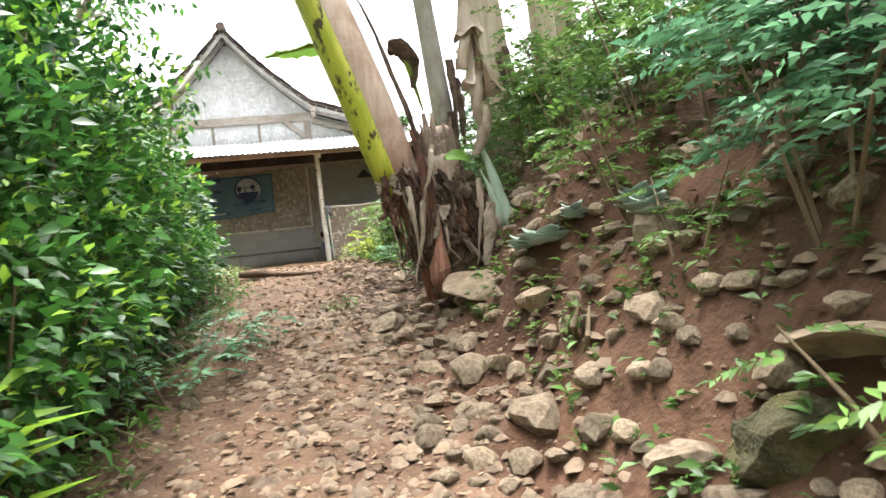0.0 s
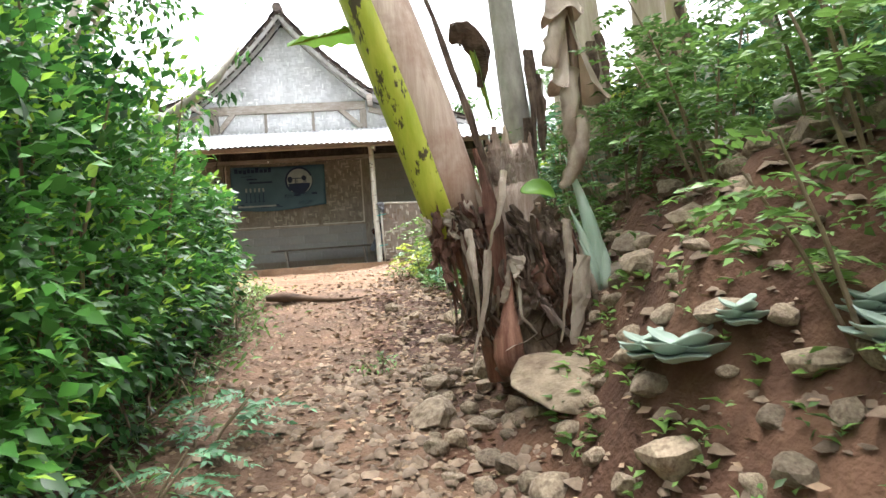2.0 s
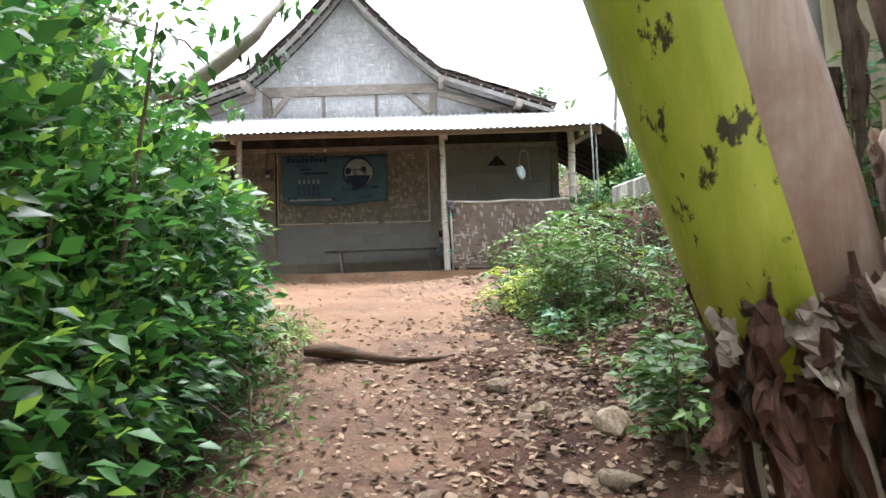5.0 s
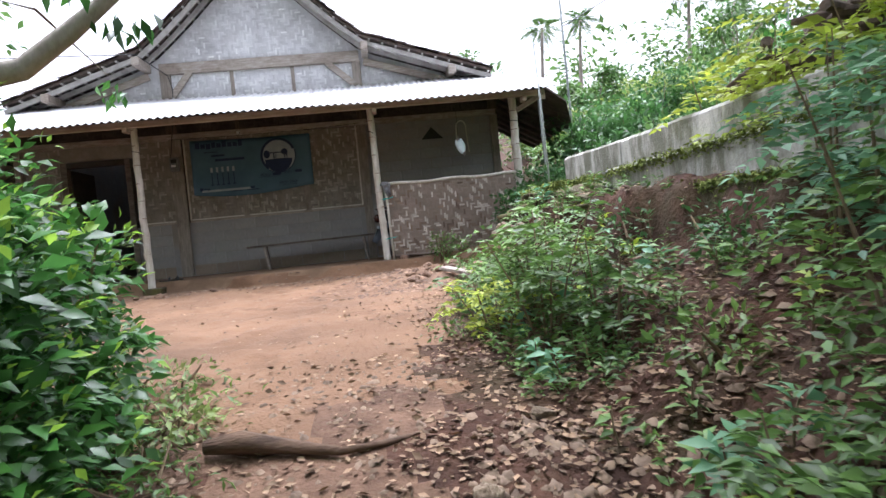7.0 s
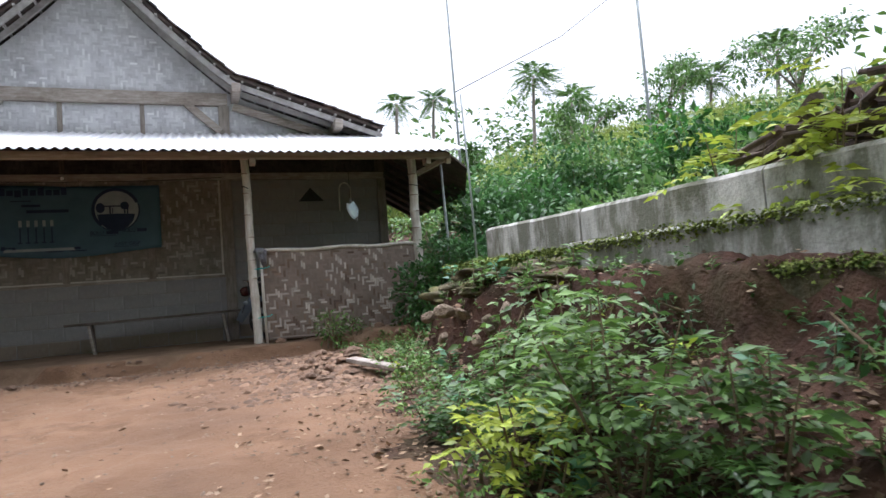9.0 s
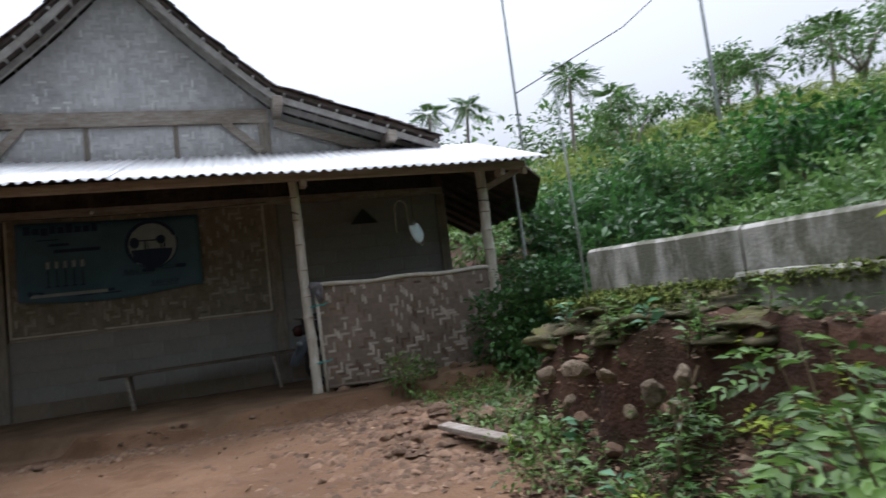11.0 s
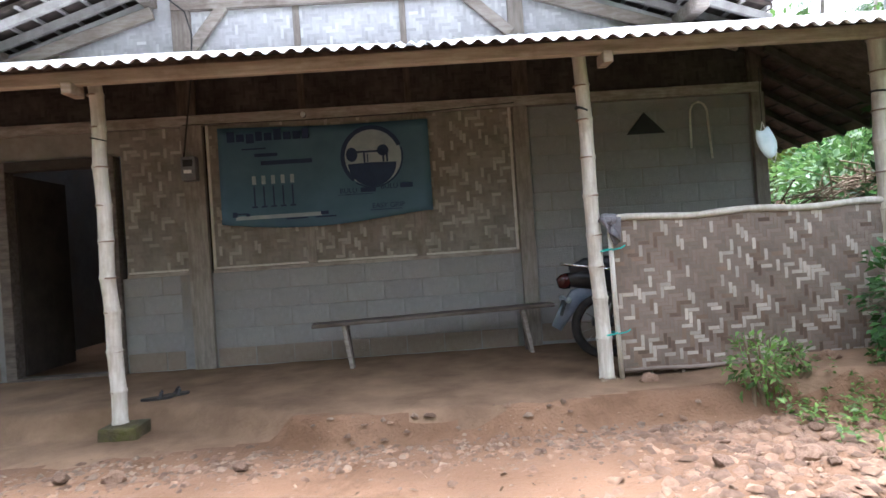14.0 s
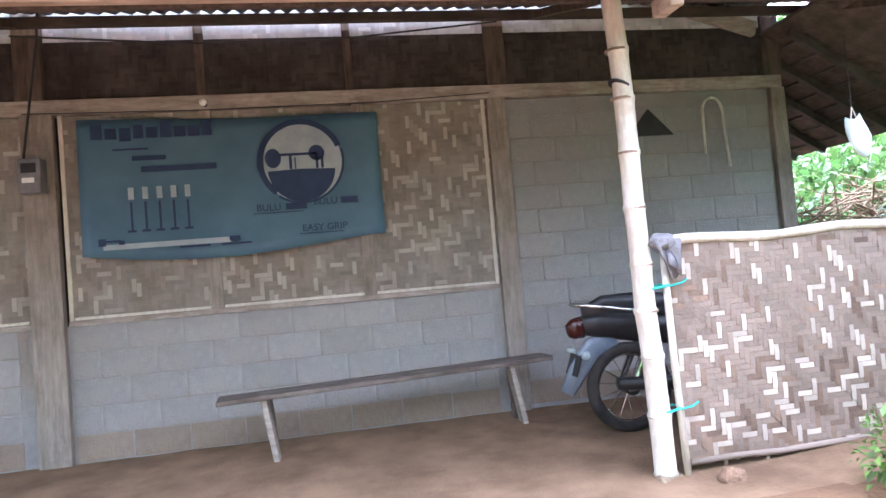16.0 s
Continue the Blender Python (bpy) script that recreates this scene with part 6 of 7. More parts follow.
part("fallen_strip", strip([(1.62, -12.55, -0.33), (1.75, -12.58, -0.30), (1.9, -12.55, -0.34), (2.0, -12.5, -0.38)], 0.05, 0.03, 0.5), M_DRY, stump)
part("hanging_sheath", strip([(1.72, -12.57, -0.3), (1.73, -12.6, -0.4), (1.72, -12.6, -0.52)], 0.1, 0.05, 0.2), M_DRY, stump)
part("hanging_sheath", strip([(1.50, -12.58, -0.25), (1.46, -12.6, -0.45), (1.42, -12.6, -0.64)], 0.06, 0.03, 0.2), M_DRY, stump)
bm = bmesh.new()
bmesh.ops.create_uvsphere(bm, u_segments=16, v_segments=8, radius=1)
for v in bm.verts:
    v.co = Vector((v.co.x * 0.085, v.co.y * 0.05, v.co.z * 0.004 - 0.03 * v.co.x ** 2 + 0.02 * v.co.y ** 2))
part("young_leaf", bm, M_LF_BAN, stump, "fresh round green leaf", smooth=True).matrix_basis = pose(1.33, -12.55, 0.06, 55, 10, 5)

bulb_s = thing("banana_sucker", (1.15, -12.48, -0.72), "bulbous brown banana sucker with a pointed dry tip", "banana sucker", "banana suckers")
part("bulb", tube(bmesh.new(), [(0, 0, -0.05), (0.0, 0, 0.03), (0.0, 0, 0.11), (0.01, 0, 0.2), (0.02, 0, 0.3), (0.03, 0, 0.42)], [0.045, 0.07, 0.066, 0.042, 0.022, 0.006], 16, wob=0.05, seed=2), M_BAN_R, bulb_s, smooth=True)
part("dry_tip", strip([(-0.02, -0.03, 0.28), (0.01, -0.03, 0.36), (0.02, -0.02, 0.46)], 0.03, 0.01, 0.3), M_DRY, bulb_s)
shoot = thing("banana_sucker", (1.59, -12.5, -0.42), "blue-green banana sucker with a tall rolled pointed leaf", "banana sucker", "banana suckers")
for k, (dx, r, h, ln_) in enumerate(((0.0, 0.042, 0.64, -0.12), (-0.03, 0.028, 0.40, -0.09), (0.028, 0.03, 0.3, -0.03), (-0.04, 0.02, 0.24, -0.05))):
    part("rolled_leaf", tube(bmesh.new(), [(dx + ln_ * u * u, -0.012 * k - 0.01 * math.sin(5 * u), h * u) for u in (0, 0.12, 0.3, 0.5, 0.7, 0.88, 1.0)], [r * f for f in (0.7, 1.0, 1.05, 0.8, 0.5, 0.24, 0.05)], 14, 0.75, wob=0.07, seed=90 + k), M_BAN_B, shoot, smooth=True)
part("root_ball", rock_bm(0.17, 0.12, 0.1, 222, 3, 0.3), M_BAN_D, shoot).location = (0.02, 0.05, -0.06)

stalk = thing("dead_flower_stalk", (0, 0, 0), "hanging dead banana stalk with pale dried bracts", "banana plant", "banana clump")
part("stalk", tube(bmesh.new(), [(1.42, -12.45, 1.75), (1.52, -12.45, 1.25), (1.56, -12.45, 0.8), (1.57, -12.45, 0.45), (1.52, -12.45, 0.1)], [0.022, 0.024, 0.022, 0.016, 0.007], 10, wob=0.08, seed=6), M_BAN_D, stalk, smooth=True)


def bract(x, z, w, h, dx, tilt_, a0=0.0, a1=2 * math.pi):
    """A dried cone-shaped bract, open below, with a curled uneven rim."""
    bm = bmesh.new()
    n = 28
    rings = []
    for u in (0.0, 0.15, 0.35, 0.55, 0.75, 0.9, 1.0):
        rr = 0.012 + w * (u ** 1.25 if u < 0.95 else 1.12)
        rings.append([bm.verts.new((x + dx * u + rr * math.cos(a) * (1 + 0.07 * math.sin(3 * a + x * 9)), -12.47 + rr * 0.85 * math.sin(a), z + h * (1 - u) + u * (tilt_ * math.cos(a) + 0.02 * math.sin(4 * a + 1)) + (0.012 if u > 0.95 else 0))) for a in [a0 + (a1 - a0) * k / n for k in range(n + 1)]])
    for r0, r1 in zip(rings, rings[1:]):
        for k in range(n):
            bm.faces.new((r0[k], r0[k + 1], r1[k + 1], r1[k]))
    bmesh.ops.solidify(bm, geom=bm.faces[:], thickness=0.005)
    part("dry_bract", bm, M_DRY, stalk, smooth=True)


bract(1.50, 0.86, 0.082, 0.46, 0.015, 0.015)
bract(1.53, 0.50, 0.12, 0.40, 0.035, -0.035, -1.2, 4.2)
part("dry_bract", strip([(1.53, -12.5, 0.62), (1.50, -12.54, 0.45), (1.49, -12.54, 0.3), (1.53, -12.52, 0.2)], 0.075, 0.02, 0.5, 0.5), M_DRY, stalk, smooth=True)
part("dry_bract", strip([(1.56, -12.5, 0.42), (1.54, -12.54, 0.26), (1.47, -12.54, 0.1), (1.43, -12.53, 0.06)], 0.07, 0.03, 0.7, 0.5), M_DRY, stalk, smooth=True)
part("dry_bract", strip([(1.52, -12.5, 0.9), (1.46, -12.53, 0.78), (1.42, -12.53, 0.62)], 0.03, 0.07, 0.3, 0.4), M_DRY, stalk, smooth=True)

for x0, x1, y, r, z0, h, m, sd, lab in ((1.55, 1.26, -11.4, 0.088, 0.1, 3.5, M_TREE, 1, "grey-green banana stem behind the clump"), (2.12, 1.9, -10.9, 0.19, 0.2, 4.2, M_BAN_S, 2, "thick tan banana stem behind the clump"), (2.60, 2.55, -11.0, 0.12, 0.3, 3.9, M_BAN_S, 3, "dry yellow-brown banana stem behind the clump"), (3.0, 3.15, -10.4, 0.13, 0.4, 3.4, M_BAN_S, 4, "brown banana stem in the shade")):
    b_ = thing("banana_plant", (0, 0, 0), lab, "banana plant", "banana clump")
    zb = gz(x0, y) - 0.1
    pts = [(x0 + (x1 - x0) * u * 0.6 + (x1 - x0) * 0.4 * u * u, y, zb + (h - zb) * u) for u in np.linspace(0, 1, 9)]
    part("stem", tube(bmesh.new(), pts, [r * (1.12 - 0.45 * u) for u in np.linspace(0, 1, 9)], 16, wob=0.04, seed=sd), m, b_, smooth=True)
    for k in range(6):
        a = 2 * math.pi * k / 6 + sd
        banana_leaf(b_, (x1, y, h - 0.05), (math.cos(a), math.sin(a), 0.75), 1.9, 0.5, 0.5, sd * 10 + k)
    for k in range(5):
        a = rnd.uniform(3.4, 5.8)
        z = rnd.uniform(0.6, 1.9)
        part("dry_leaf", strip([(x0 + r * math.cos(a), y + r * math.sin(a), z), (x0 + 1.3 * r * math.cos(a), y + 1.4 * r * math.sin(a), z - 0.25), (x0 + 1.2 * r * math.cos(a), y + 1.5 * r * math.sin(a), z - rnd.uniform(0.4, 0.7))], 0.07, 0.02, rnd.uniform(-1, 1)), M_BAN_D, b_)


# ---- plants ----
def shrub(name, spots, n, size, m, label, category, seed, wide=0.5, stems=6, group="", base=None, shell=0.5):
    """A leafy shrub: branching stems and leaves in uneven clumps. spots: centre and radii of each clump."""
    rg_ = np.random.default_rng(seed)
    cx, cy = base or (spots[0][0][0], spots[0][0][1])
    ob = thing(name, (0, 0, 0), label, category, group)
    tot = sum(r[0] * r[1] * r[2] for _, r in spots)
    ps, ws, ss = [], [], []
    for c, r in spots:
        k = max(30, int(n * r[0] * r[1] * r[2] / tot))
        p, w = cloud(c, r, k, rg_, shell)
        g = ground_z(p[:, 0], p[:, 1], False) + 0.03
        ok = p[:, 2] > g
        ps.append(p[ok]), ws.append(w[ok]), ss.append(rg_.uniform(size * 0.6, size * 1.35, ok.sum()))
    mesh_np("leaves", *leaves(np.concatenate(ps), np.concatenate(ws), np.concatenate(ss), wide, 0.18, rg_), m, ob)["kind"] = "stuff"
    rd = random.Random(seed)
    for k in range(stems):
        bm = bmesh.new()
        c, r = spots[k % len(spots)]
        bx, by = cx + rd.uniform(-0.15, 0.15), cy + rd.uniform(-0.15, 0.15)
        bx, by = (bx + c[0]) / 2, (by + c[1]) / 2
        tx, ty, tz = c[0] + rd.uniform(-0.5, 0.5) * r[0], c[1] + rd.uniform(-0.5, 0.5) * r[1], c[2] + r[2] * rd.uniform(0.1, 0.7)
        z0 = gz(bx, by) - 0.05
        mx = ((bx + tx) / 2 + rd.uniform(-0.1, 0.1), (by + ty) / 2 + rd.uniform(-0.1, 0.1), (z0 + tz) / 2)
        tube(bm, [(bx, by, z0), mx, (tx, ty, tz)], [0.016, 0.011, 0.005], 6, seed=k)
        part("stem", bm, M_STEM, ob)
    return ob


hl = "dense bright green broadleaf hedge shrub beside the path"
for k, (x, y, h, rx) in enumerate(((-0.95, -15.9, 2.05, 0.55), (-0.95, -15.0, 2.2, 0.62), (-0.92, -14.1, 2.3, 0.60), (-0.95, -13.2, 2.4, 0.62), (-1.0, -12.3, 2.35, 0.62), (-1.12, -11.4, 2.0, 0.62), (-1.15, -10.5, 1.75, 0.6), (-1.32, -9.75, 1.5, 0.58), (-1.45, -9.2, 1.15, 0.5), (-1.75, -16.6, 2.2, 0.6))):
    g = gz(x, y)
    rg2 = random.Random(k)
    spots = [((x, y, g + h * 0.42), (rx, 0.62, h * 0.46)), ((x - 0.15, y + 0.15, g + h * 0.8), (rx * 0.75, 0.5, h * 0.3)), ((x + 0.22, y - 0.2, g + h * 0.28), (rx * 0.7, 0.42, h * 0.26)), ((x - 0.6, y, g + h * 0.65), (rx, 0.6, h * 0.5)), ((x - 0.62, y, g + h * 1.08), (0.5, 0.6, h * 0.24))]
    for j in range(5):
        spots.append(((x + rg2.uniform(-0.5, 0.45), y + rg2.uniform(-0.5, 0.5), g + h * rg2.uniform(0.3, 1.0)), (0.24, 0.24, 0.22)))
    hedge_ob = shrub("hedge_shrub", spots, 8600, 0.074, M_LF_HEDGE, hl, "shrub", 300 + k, 0.55, 14, "hedge along the path")
    rgt = np.random.default_rng(880 + k)
    pt = [cloud(c_, r_, int(60 + 900 * r_[0] * r_[1] * r_[2]), rgt, 0.93) for c_, r_ in spots]
    pc, pw = np.concatenate([a for a, _ in pt]), np.concatenate([w for _, w in pt])
    up = pc[:, 2] > g + 0.5
    mesh_np("young_leaves", *leaves(pc[up], pw[up] + [0, 0, 0.5], rgt.uniform(0.035, 0.075, int(up.sum())), 0.5, 0.15, rgt), M_LF_TIP, hedge_ob, "bright yellow-green young leaves")["kind"] = "stuff"
rg = np.random.default_rng(41)
n = 2600
x, y = rg.normal(-0.6, 0.16, n), rg.uniform(-15.5, -8.6, n)
x = np.where(y > -10.5, x - 0.35 * (y + 10.5) / 2, x)
c = np.stack([x, y, ground_z(x, y) + 0.02], 1)
tw = leaves(c, rg.normal(0, 1, (n, 3)) * [1, 1, 0.2] + [0, 0, 0.6], rg.uniform(0.03, 0.09, n), 0.3, 0.2, rg)
ob = mesh_np("undergrowth", *tw, M_LF_BANK)
tagged(ob, "low weeds along the foot of the hedge", "weeds", kind="stuff")
bm = bmesh.new()
for k in range(60):
    yy = rg.uniform(-15.5, -9)
    xx = -0.72 + rg.normal(0, 0.1)
    zz = gz(xx, yy)
    d = rg.normal(0, 0.1, 2)
    tube(bm, [(xx, yy, zz + 0.02), (xx + d[0], yy + d[1], zz + 0.1 + 0.1 * rg.random()), (xx + 2 * d[0], yy + 2 * d[1], zz + 0.05)], [0.008, 0.006, 0.003], 5)
tagged(part("dead_twigs", bm, M_STEM), "brown dead twigs under the hedge", "twigs", kind="stuff")


def feather_plant(name, x, y, h, n, length, leaflet, m, label, seed, spread=0.5, pairs=8, group="", z0=None, lean=(0, 0), stems=4):
    """Upright stems with sagging feather leaves."""
    rg_ = np.random.default_rng(seed)
    ob = thing(name, (0, 0, 0), label, "plant", group)
    zb = gz(x, y) if z0 is None else z0
    bases, ways = [], []
    per = max(1, n // stems)
    for s in range(stems):
        a = rg_.uniform(0, 6.28)
        top = np.array([x + lean[0] + spread * math.cos(a) * rg_.uniform(0.2, 1), y + lean[1] + spread * math.sin(a) * rg_.uniform(0.2, 1), zb + h * rg_.uniform(0.65, 1.05)])
        foot = np.array([x + 0.05 * math.cos(a), y + 0.05 * math.sin(a), zb - 0.04])
        mid = (foot + top) / 2 + [0, 0, 0.08 * h]
        part("stem", tube(bmesh.new(), [foot, mid, top], [0.008, 0.006, 0.003], 6, seed=s), M_STEM, ob)
        for k in range(per):
            u = 0.3 + 0.7 * (k + 0.5) / per
            p = foot + (top - foot) * u
            b = rg_.uniform(0, 6.28)
            bases.append(p)
            ways.append([math.cos(b), math.sin(b), rg_.uniform(0.1, 0.7)])
    nb = len(bases)
    v = fronds(np.array(bases), np.array(ways), np.random.default_rng(seed).uniform(0.7, 1.2, nb) * length, pairs, leaflet, rg_, 0.42, 0.45)
    mesh_np("leaves", *v, m, ob)["kind"] = "stuff"
    return ob


fl = "blue-green shrub with feathery compound leaves on the bank"
for k, (x, y, h, n, ln_, lf, m) in enumerate(((1.9, -15.55, 0.9, 60, 0.34, 0.06, M_LF_BLUE), (2.3, -15.2, 1.6, 90, 0.42, 0.07, M_LF_BLUE), (2.2, -14.4, 1.0, 60, 0.34, 0.055, M_LF_BLUE), (2.0, -13.7, 0.75, 55, 0.3, 0.05, M_LF_BANK), (2.6, -13.9, 1.3, 70, 0.4, 0.06, M_LF_BLUE), (1.85, -12.2, 0.85, 70, 0.3, 0.05, M_LF_BANK), (2.15, -12.6, 0.9, 60, 0.32, 0.05, M_LF_BANK), (2.5, -12.2, 0.9, 60, 0.34, 0.055, M_LF_BLUE), (2.9, -12.8, 1.2, 70, 0.4, 0.06, M_LF_BLUE), (3.2, -14.6, 1.8, 90, 0.45, 0.07, M_LF_BLUE), (2.0, -11.5, 0.7, 50, 0.3, 0.05, M_LF_BANK), (2.7, -15.9, 1.8, 80, 0.45, 0.07, M_LF_BLUE), (1.65, -14.45, 0.35, 24, 0.22, 0.045, M_LF_BANK), (1.78, -15.0, 0.8, 60, 0.32, 0.055, M_LF_BLUE), (1.95, -14.75, 0.9, 70, 0.34, 0.055, M_LF_BLUE), (2.05, -14.2, 0.7, 60, 0.3, 0.05, M_LF_BANK), (1.8, -13.9, 0.5, 40, 0.26, 0.045, M_LF_BANK), (2.2, -13.2, 0.8, 60, 0.32, 0.05, M_LF_BANK), (1.95, -12.9, 0.6, 50, 0.28, 0.05, M_LF_BANK), (2.4, -14.9, 1.2, 80, 0.4, 0.06, M_LF_BLUE), (2.5, -13.2, 0.9, 60, 0.34, 0.055, M_LF_BLUE), (1.55, -15.45, 0.3, 20, 0.2, 0.05, M_LF_BANK), (1.75, -11.9, 0.5, 40, 0.26, 0.05, M_LF_BANK), (-0.28, -12.55, 0.3, 18, 0.26, 0.05, M_LF_BLUE), (-0.35, -13.1, 0.35, 20, 0.28, 0.05, M_LF_BLUE), (2.3, -11.8, 0.8, 50, 0.3, 0.05, M_LF_BANK))):
    feather_plant("feathery_shrub", x, y, h, n, ln_, lf, m, fl, 500 + k, 0.45, 9, "feathery shrubs on the bank")
sl = "yellow-green sapling with compound leaves growing on the bank"
for k, (x, y, h, n, ln_, lf, m) in enumerate(((1.25, -8.6, 0.75, 52, 0.28, 0.07, M_LF_BANK), (1.4, -8.1, 0.85, 55, 0.3, 0.075, M_LF_BANK), (1.15, -7.7, 0.6, 42, 0.26, 0.07, M_LF_BANK), (1.0, -8.2, 0.4, 36, 0.24, 0.065, M_LF_YEL), (0.95, -7.3, 0.35, 30, 0.22, 0.06, M_LF_BANK), (1.65, -7.6, 0.7, 44, 0.28, 0.07, M_LF_BANK), (1.5, -9.0, 0.6, 34, 0.26, 0.07, M_LF_BANK), (1.3, -10.9, 0.5, 40, 0.26, 0.07, M_LF_BANK), (1.5, -11.15, 0.55, 36, 0.36, 0.06, M_LF_BANK), (1.75, -10.75, 0.8, 50, 0.4, 0.065, M_LF_BANK), (1.95, -11.1, 0.9, 50, 0.42, 0.06, M_LF_BLUE), (2.2, -10.8, 1.1, 50, 0.42, 0.065, M_LF_BANK), (2.1, -10.2, 0.9, 50, 0.36, 0.07, M_LF_BLUE), (2.3, -9.7, 1.0, 50, 0.36, 0.06, M_LF_BANK), (2.0, -7.0, 0.25, 12, 0.2, 0.05, M_LF_YEL), (1.9, -5.75, 0.35, 30, 0.28, 0.05, M_LF_BANK), (1.6, -6.6, 0.4, 26, 0.24, 0.05, M_LF_BANK), (2.95, -9.3, 1.2, 44, 0.42, 0.10, M_LF_YEL), (3.0, -8.2, 1.0, 40, 0.4, 0.10, M_LF_YEL), (3.1, -7.4, 1.0, 30, 0.4, 0.10, M_LF_YEL))):
    feather_plant("sapling", x, y, h, n, ln_, lf, m, sl, 540 + k, 0.35, 6, "saplings on the bank")
# weeds on bank and by the porch
for k, (x, y, rx, h, n, lf, m) in enumerate(((1.2, -2.5, 0.22, 0.42, 420, 0.055, M_LF_BANK), (1.55, -2.35, 0.15, 0.22, 160, 0.05, M_LF_BANK), (1.9, -2.9, 0.3, 0.2, 260, 0.045, M_LF_BANK), (2.2, -3.3, 0.4, 0.25, 420, 0.045, M_LF_BANK), (1.7, -4.6, 0.35, 0.2, 360, 0.045, M_LF_BANK), (1.45, -5.3, 0.3, 0.18, 300, 0.045, M_LF_BANK), (1.2, -5.9, 0.25, 0.14, 220, 0.04, M_LF_BANK), (1.4, -6.6, 0.3, 0.2, 280, 0.045, M_LF_BANK), (1.9, -6.4, 0.25, 0.2, 200, 0.05, M_LF_BANK), (2.2, -7.8, 0.3, 0.3, 260, 0.06, M_LF_BUSH), (2.2, -9.0, 0.3, 0.3, 260, 0.06, M_LF_BUSH), (1.7, -9.8, 0.3, 0.25, 240, 0.06, M_LF_BANK), (0.75, -8.2, 0.25, 0.12, 160, 0.04, M_LF_BANK), (0.5, -11.6, 0.15, 0.12, 70, 0.04, M_LF_BANK), (1.65, -15.6, 0.15, 0.2, 90, 0.05, M_LF_BANK), (1.45, -14.0, 0.12, 0.15, 60, 0.05, M_LF_BANK), (-0.75, -9.3, 0.3, 0.2, 300, 0.05, M_GRASS), (-1.1, -8.6, 0.4, 0.16, 260, 0.05, M_GRASS))):
    z = gz(x, y)
    shrub("weed_clump", [((x, y, z + h * 0.5), (rx, rx, h * 0.55)), ((x + rx * 0.4, y, z + h * 0.3), (rx * 0.7, rx * 0.8, h * 0.4))], n, lf, m, "low green weed clump on bare earth", "weed", 600 + k, 0.42, 5, "weeds", shell=0.2)
bush = shrub("bush", [((2.75, -2.55, 0.5), (0.5, 0.42, 0.5)), ((2.45, -2.4, 0.5), (0.36, 0.34, 0.42)), ((2.9, -2.5, 0.95), (0.42, 0.4, 0.35)), ((3.15, -2.6, 0.75), (0.55, 0.5, 0.55)), ((2.6, -2.8, 0.3), (0.35, 0.3, 0.3)), ((3.5, -2.9, 0.5), (0.5, 0.5, 0.5))], 7000, 0.072, M_LF_BUSH, "dark green bush crowding the fence corner", "bush", 700, 0.6, 16)
# cabbage-like rosettes
for k, (x, y, s) in enumerate(((1.50, -13.50, 0.15), (1.44, -13.36, 0.10), (1.62, -13.62, 0.08), (1.75, -14.05, 0.14), (1.70, -14.2, 0.11), (1.80, -13.9, 0.09))):
    ob = thing("rosette_plant", (x, y, gz(x, y)), "pale grey-green rosette of thick round leaves on the stony bank", "plant", "grey-green rosettes")
    rd = random.Random(80 + k)
    for j in range(9):
        a, t_ = 2.4 * j, 0.2 + 0.09 * j
        bm = bmesh.new()
        bmesh.ops.create_uvsphere(bm, u_segments=12, v_segments=8, radius=1)
        L = s * (0.55 + 0.04 * j)
        for v in bm.verts:
            r2 = v.co.x ** 2 + v.co.y ** 2
            v.co = Vector((v.co.x * L * 0.72, v.co.y * L * 0.66, v.co.z * 0.006 + 0.2 * L * r2 + 0.05 * L * math.sin(4 * v.co.y + j)))
        bmesh.ops.transform(bm, matrix=pose(math.cos(a) * L * 0.6, math.sin(a) * L * 0.6, 0.03 + (9 - j) * 0.008, 0, -50 * (1 - t_) + 10, math.degrees(a)), verts=bm.verts)
        part("leaf", bm, M_LF_GREY, ob, smooth=True)
# bright spear leaves near the hedge foot
rg = np.random.default_rng(77)
for k, (x, y) in enumerate(((-0.34, -14.95), (-0.42, -14.6))):
    z = gz(x, y)
    n = 16
    a = rg.uniform(0, 6.28, n)
    c = np.stack([np.full(n, x), np.full(n, y), z + rg.uniform(0.1, 0.6, n)], 1)
    w = np.stack([np.cos(a), np.sin(a), rg.uniform(0.3, 1.0, n)], 1)
    ob = thing("spear_plant", (0, 0, 0), "light green plant with long pointed leaves at the hedge foot", "plant", "spear-leaved plants")
    mesh_np("leaves", *leaves(c, w, rg.uniform(0.16, 0.27, n), 0.16, 0.3, rg), M_LF_TIP, ob)
    part("stem", tube(bmesh.new(), [(x, y, z - 0.03), (x, y, z + 0.6)], [0.01, 0.006], 6), M_STEM, ob)


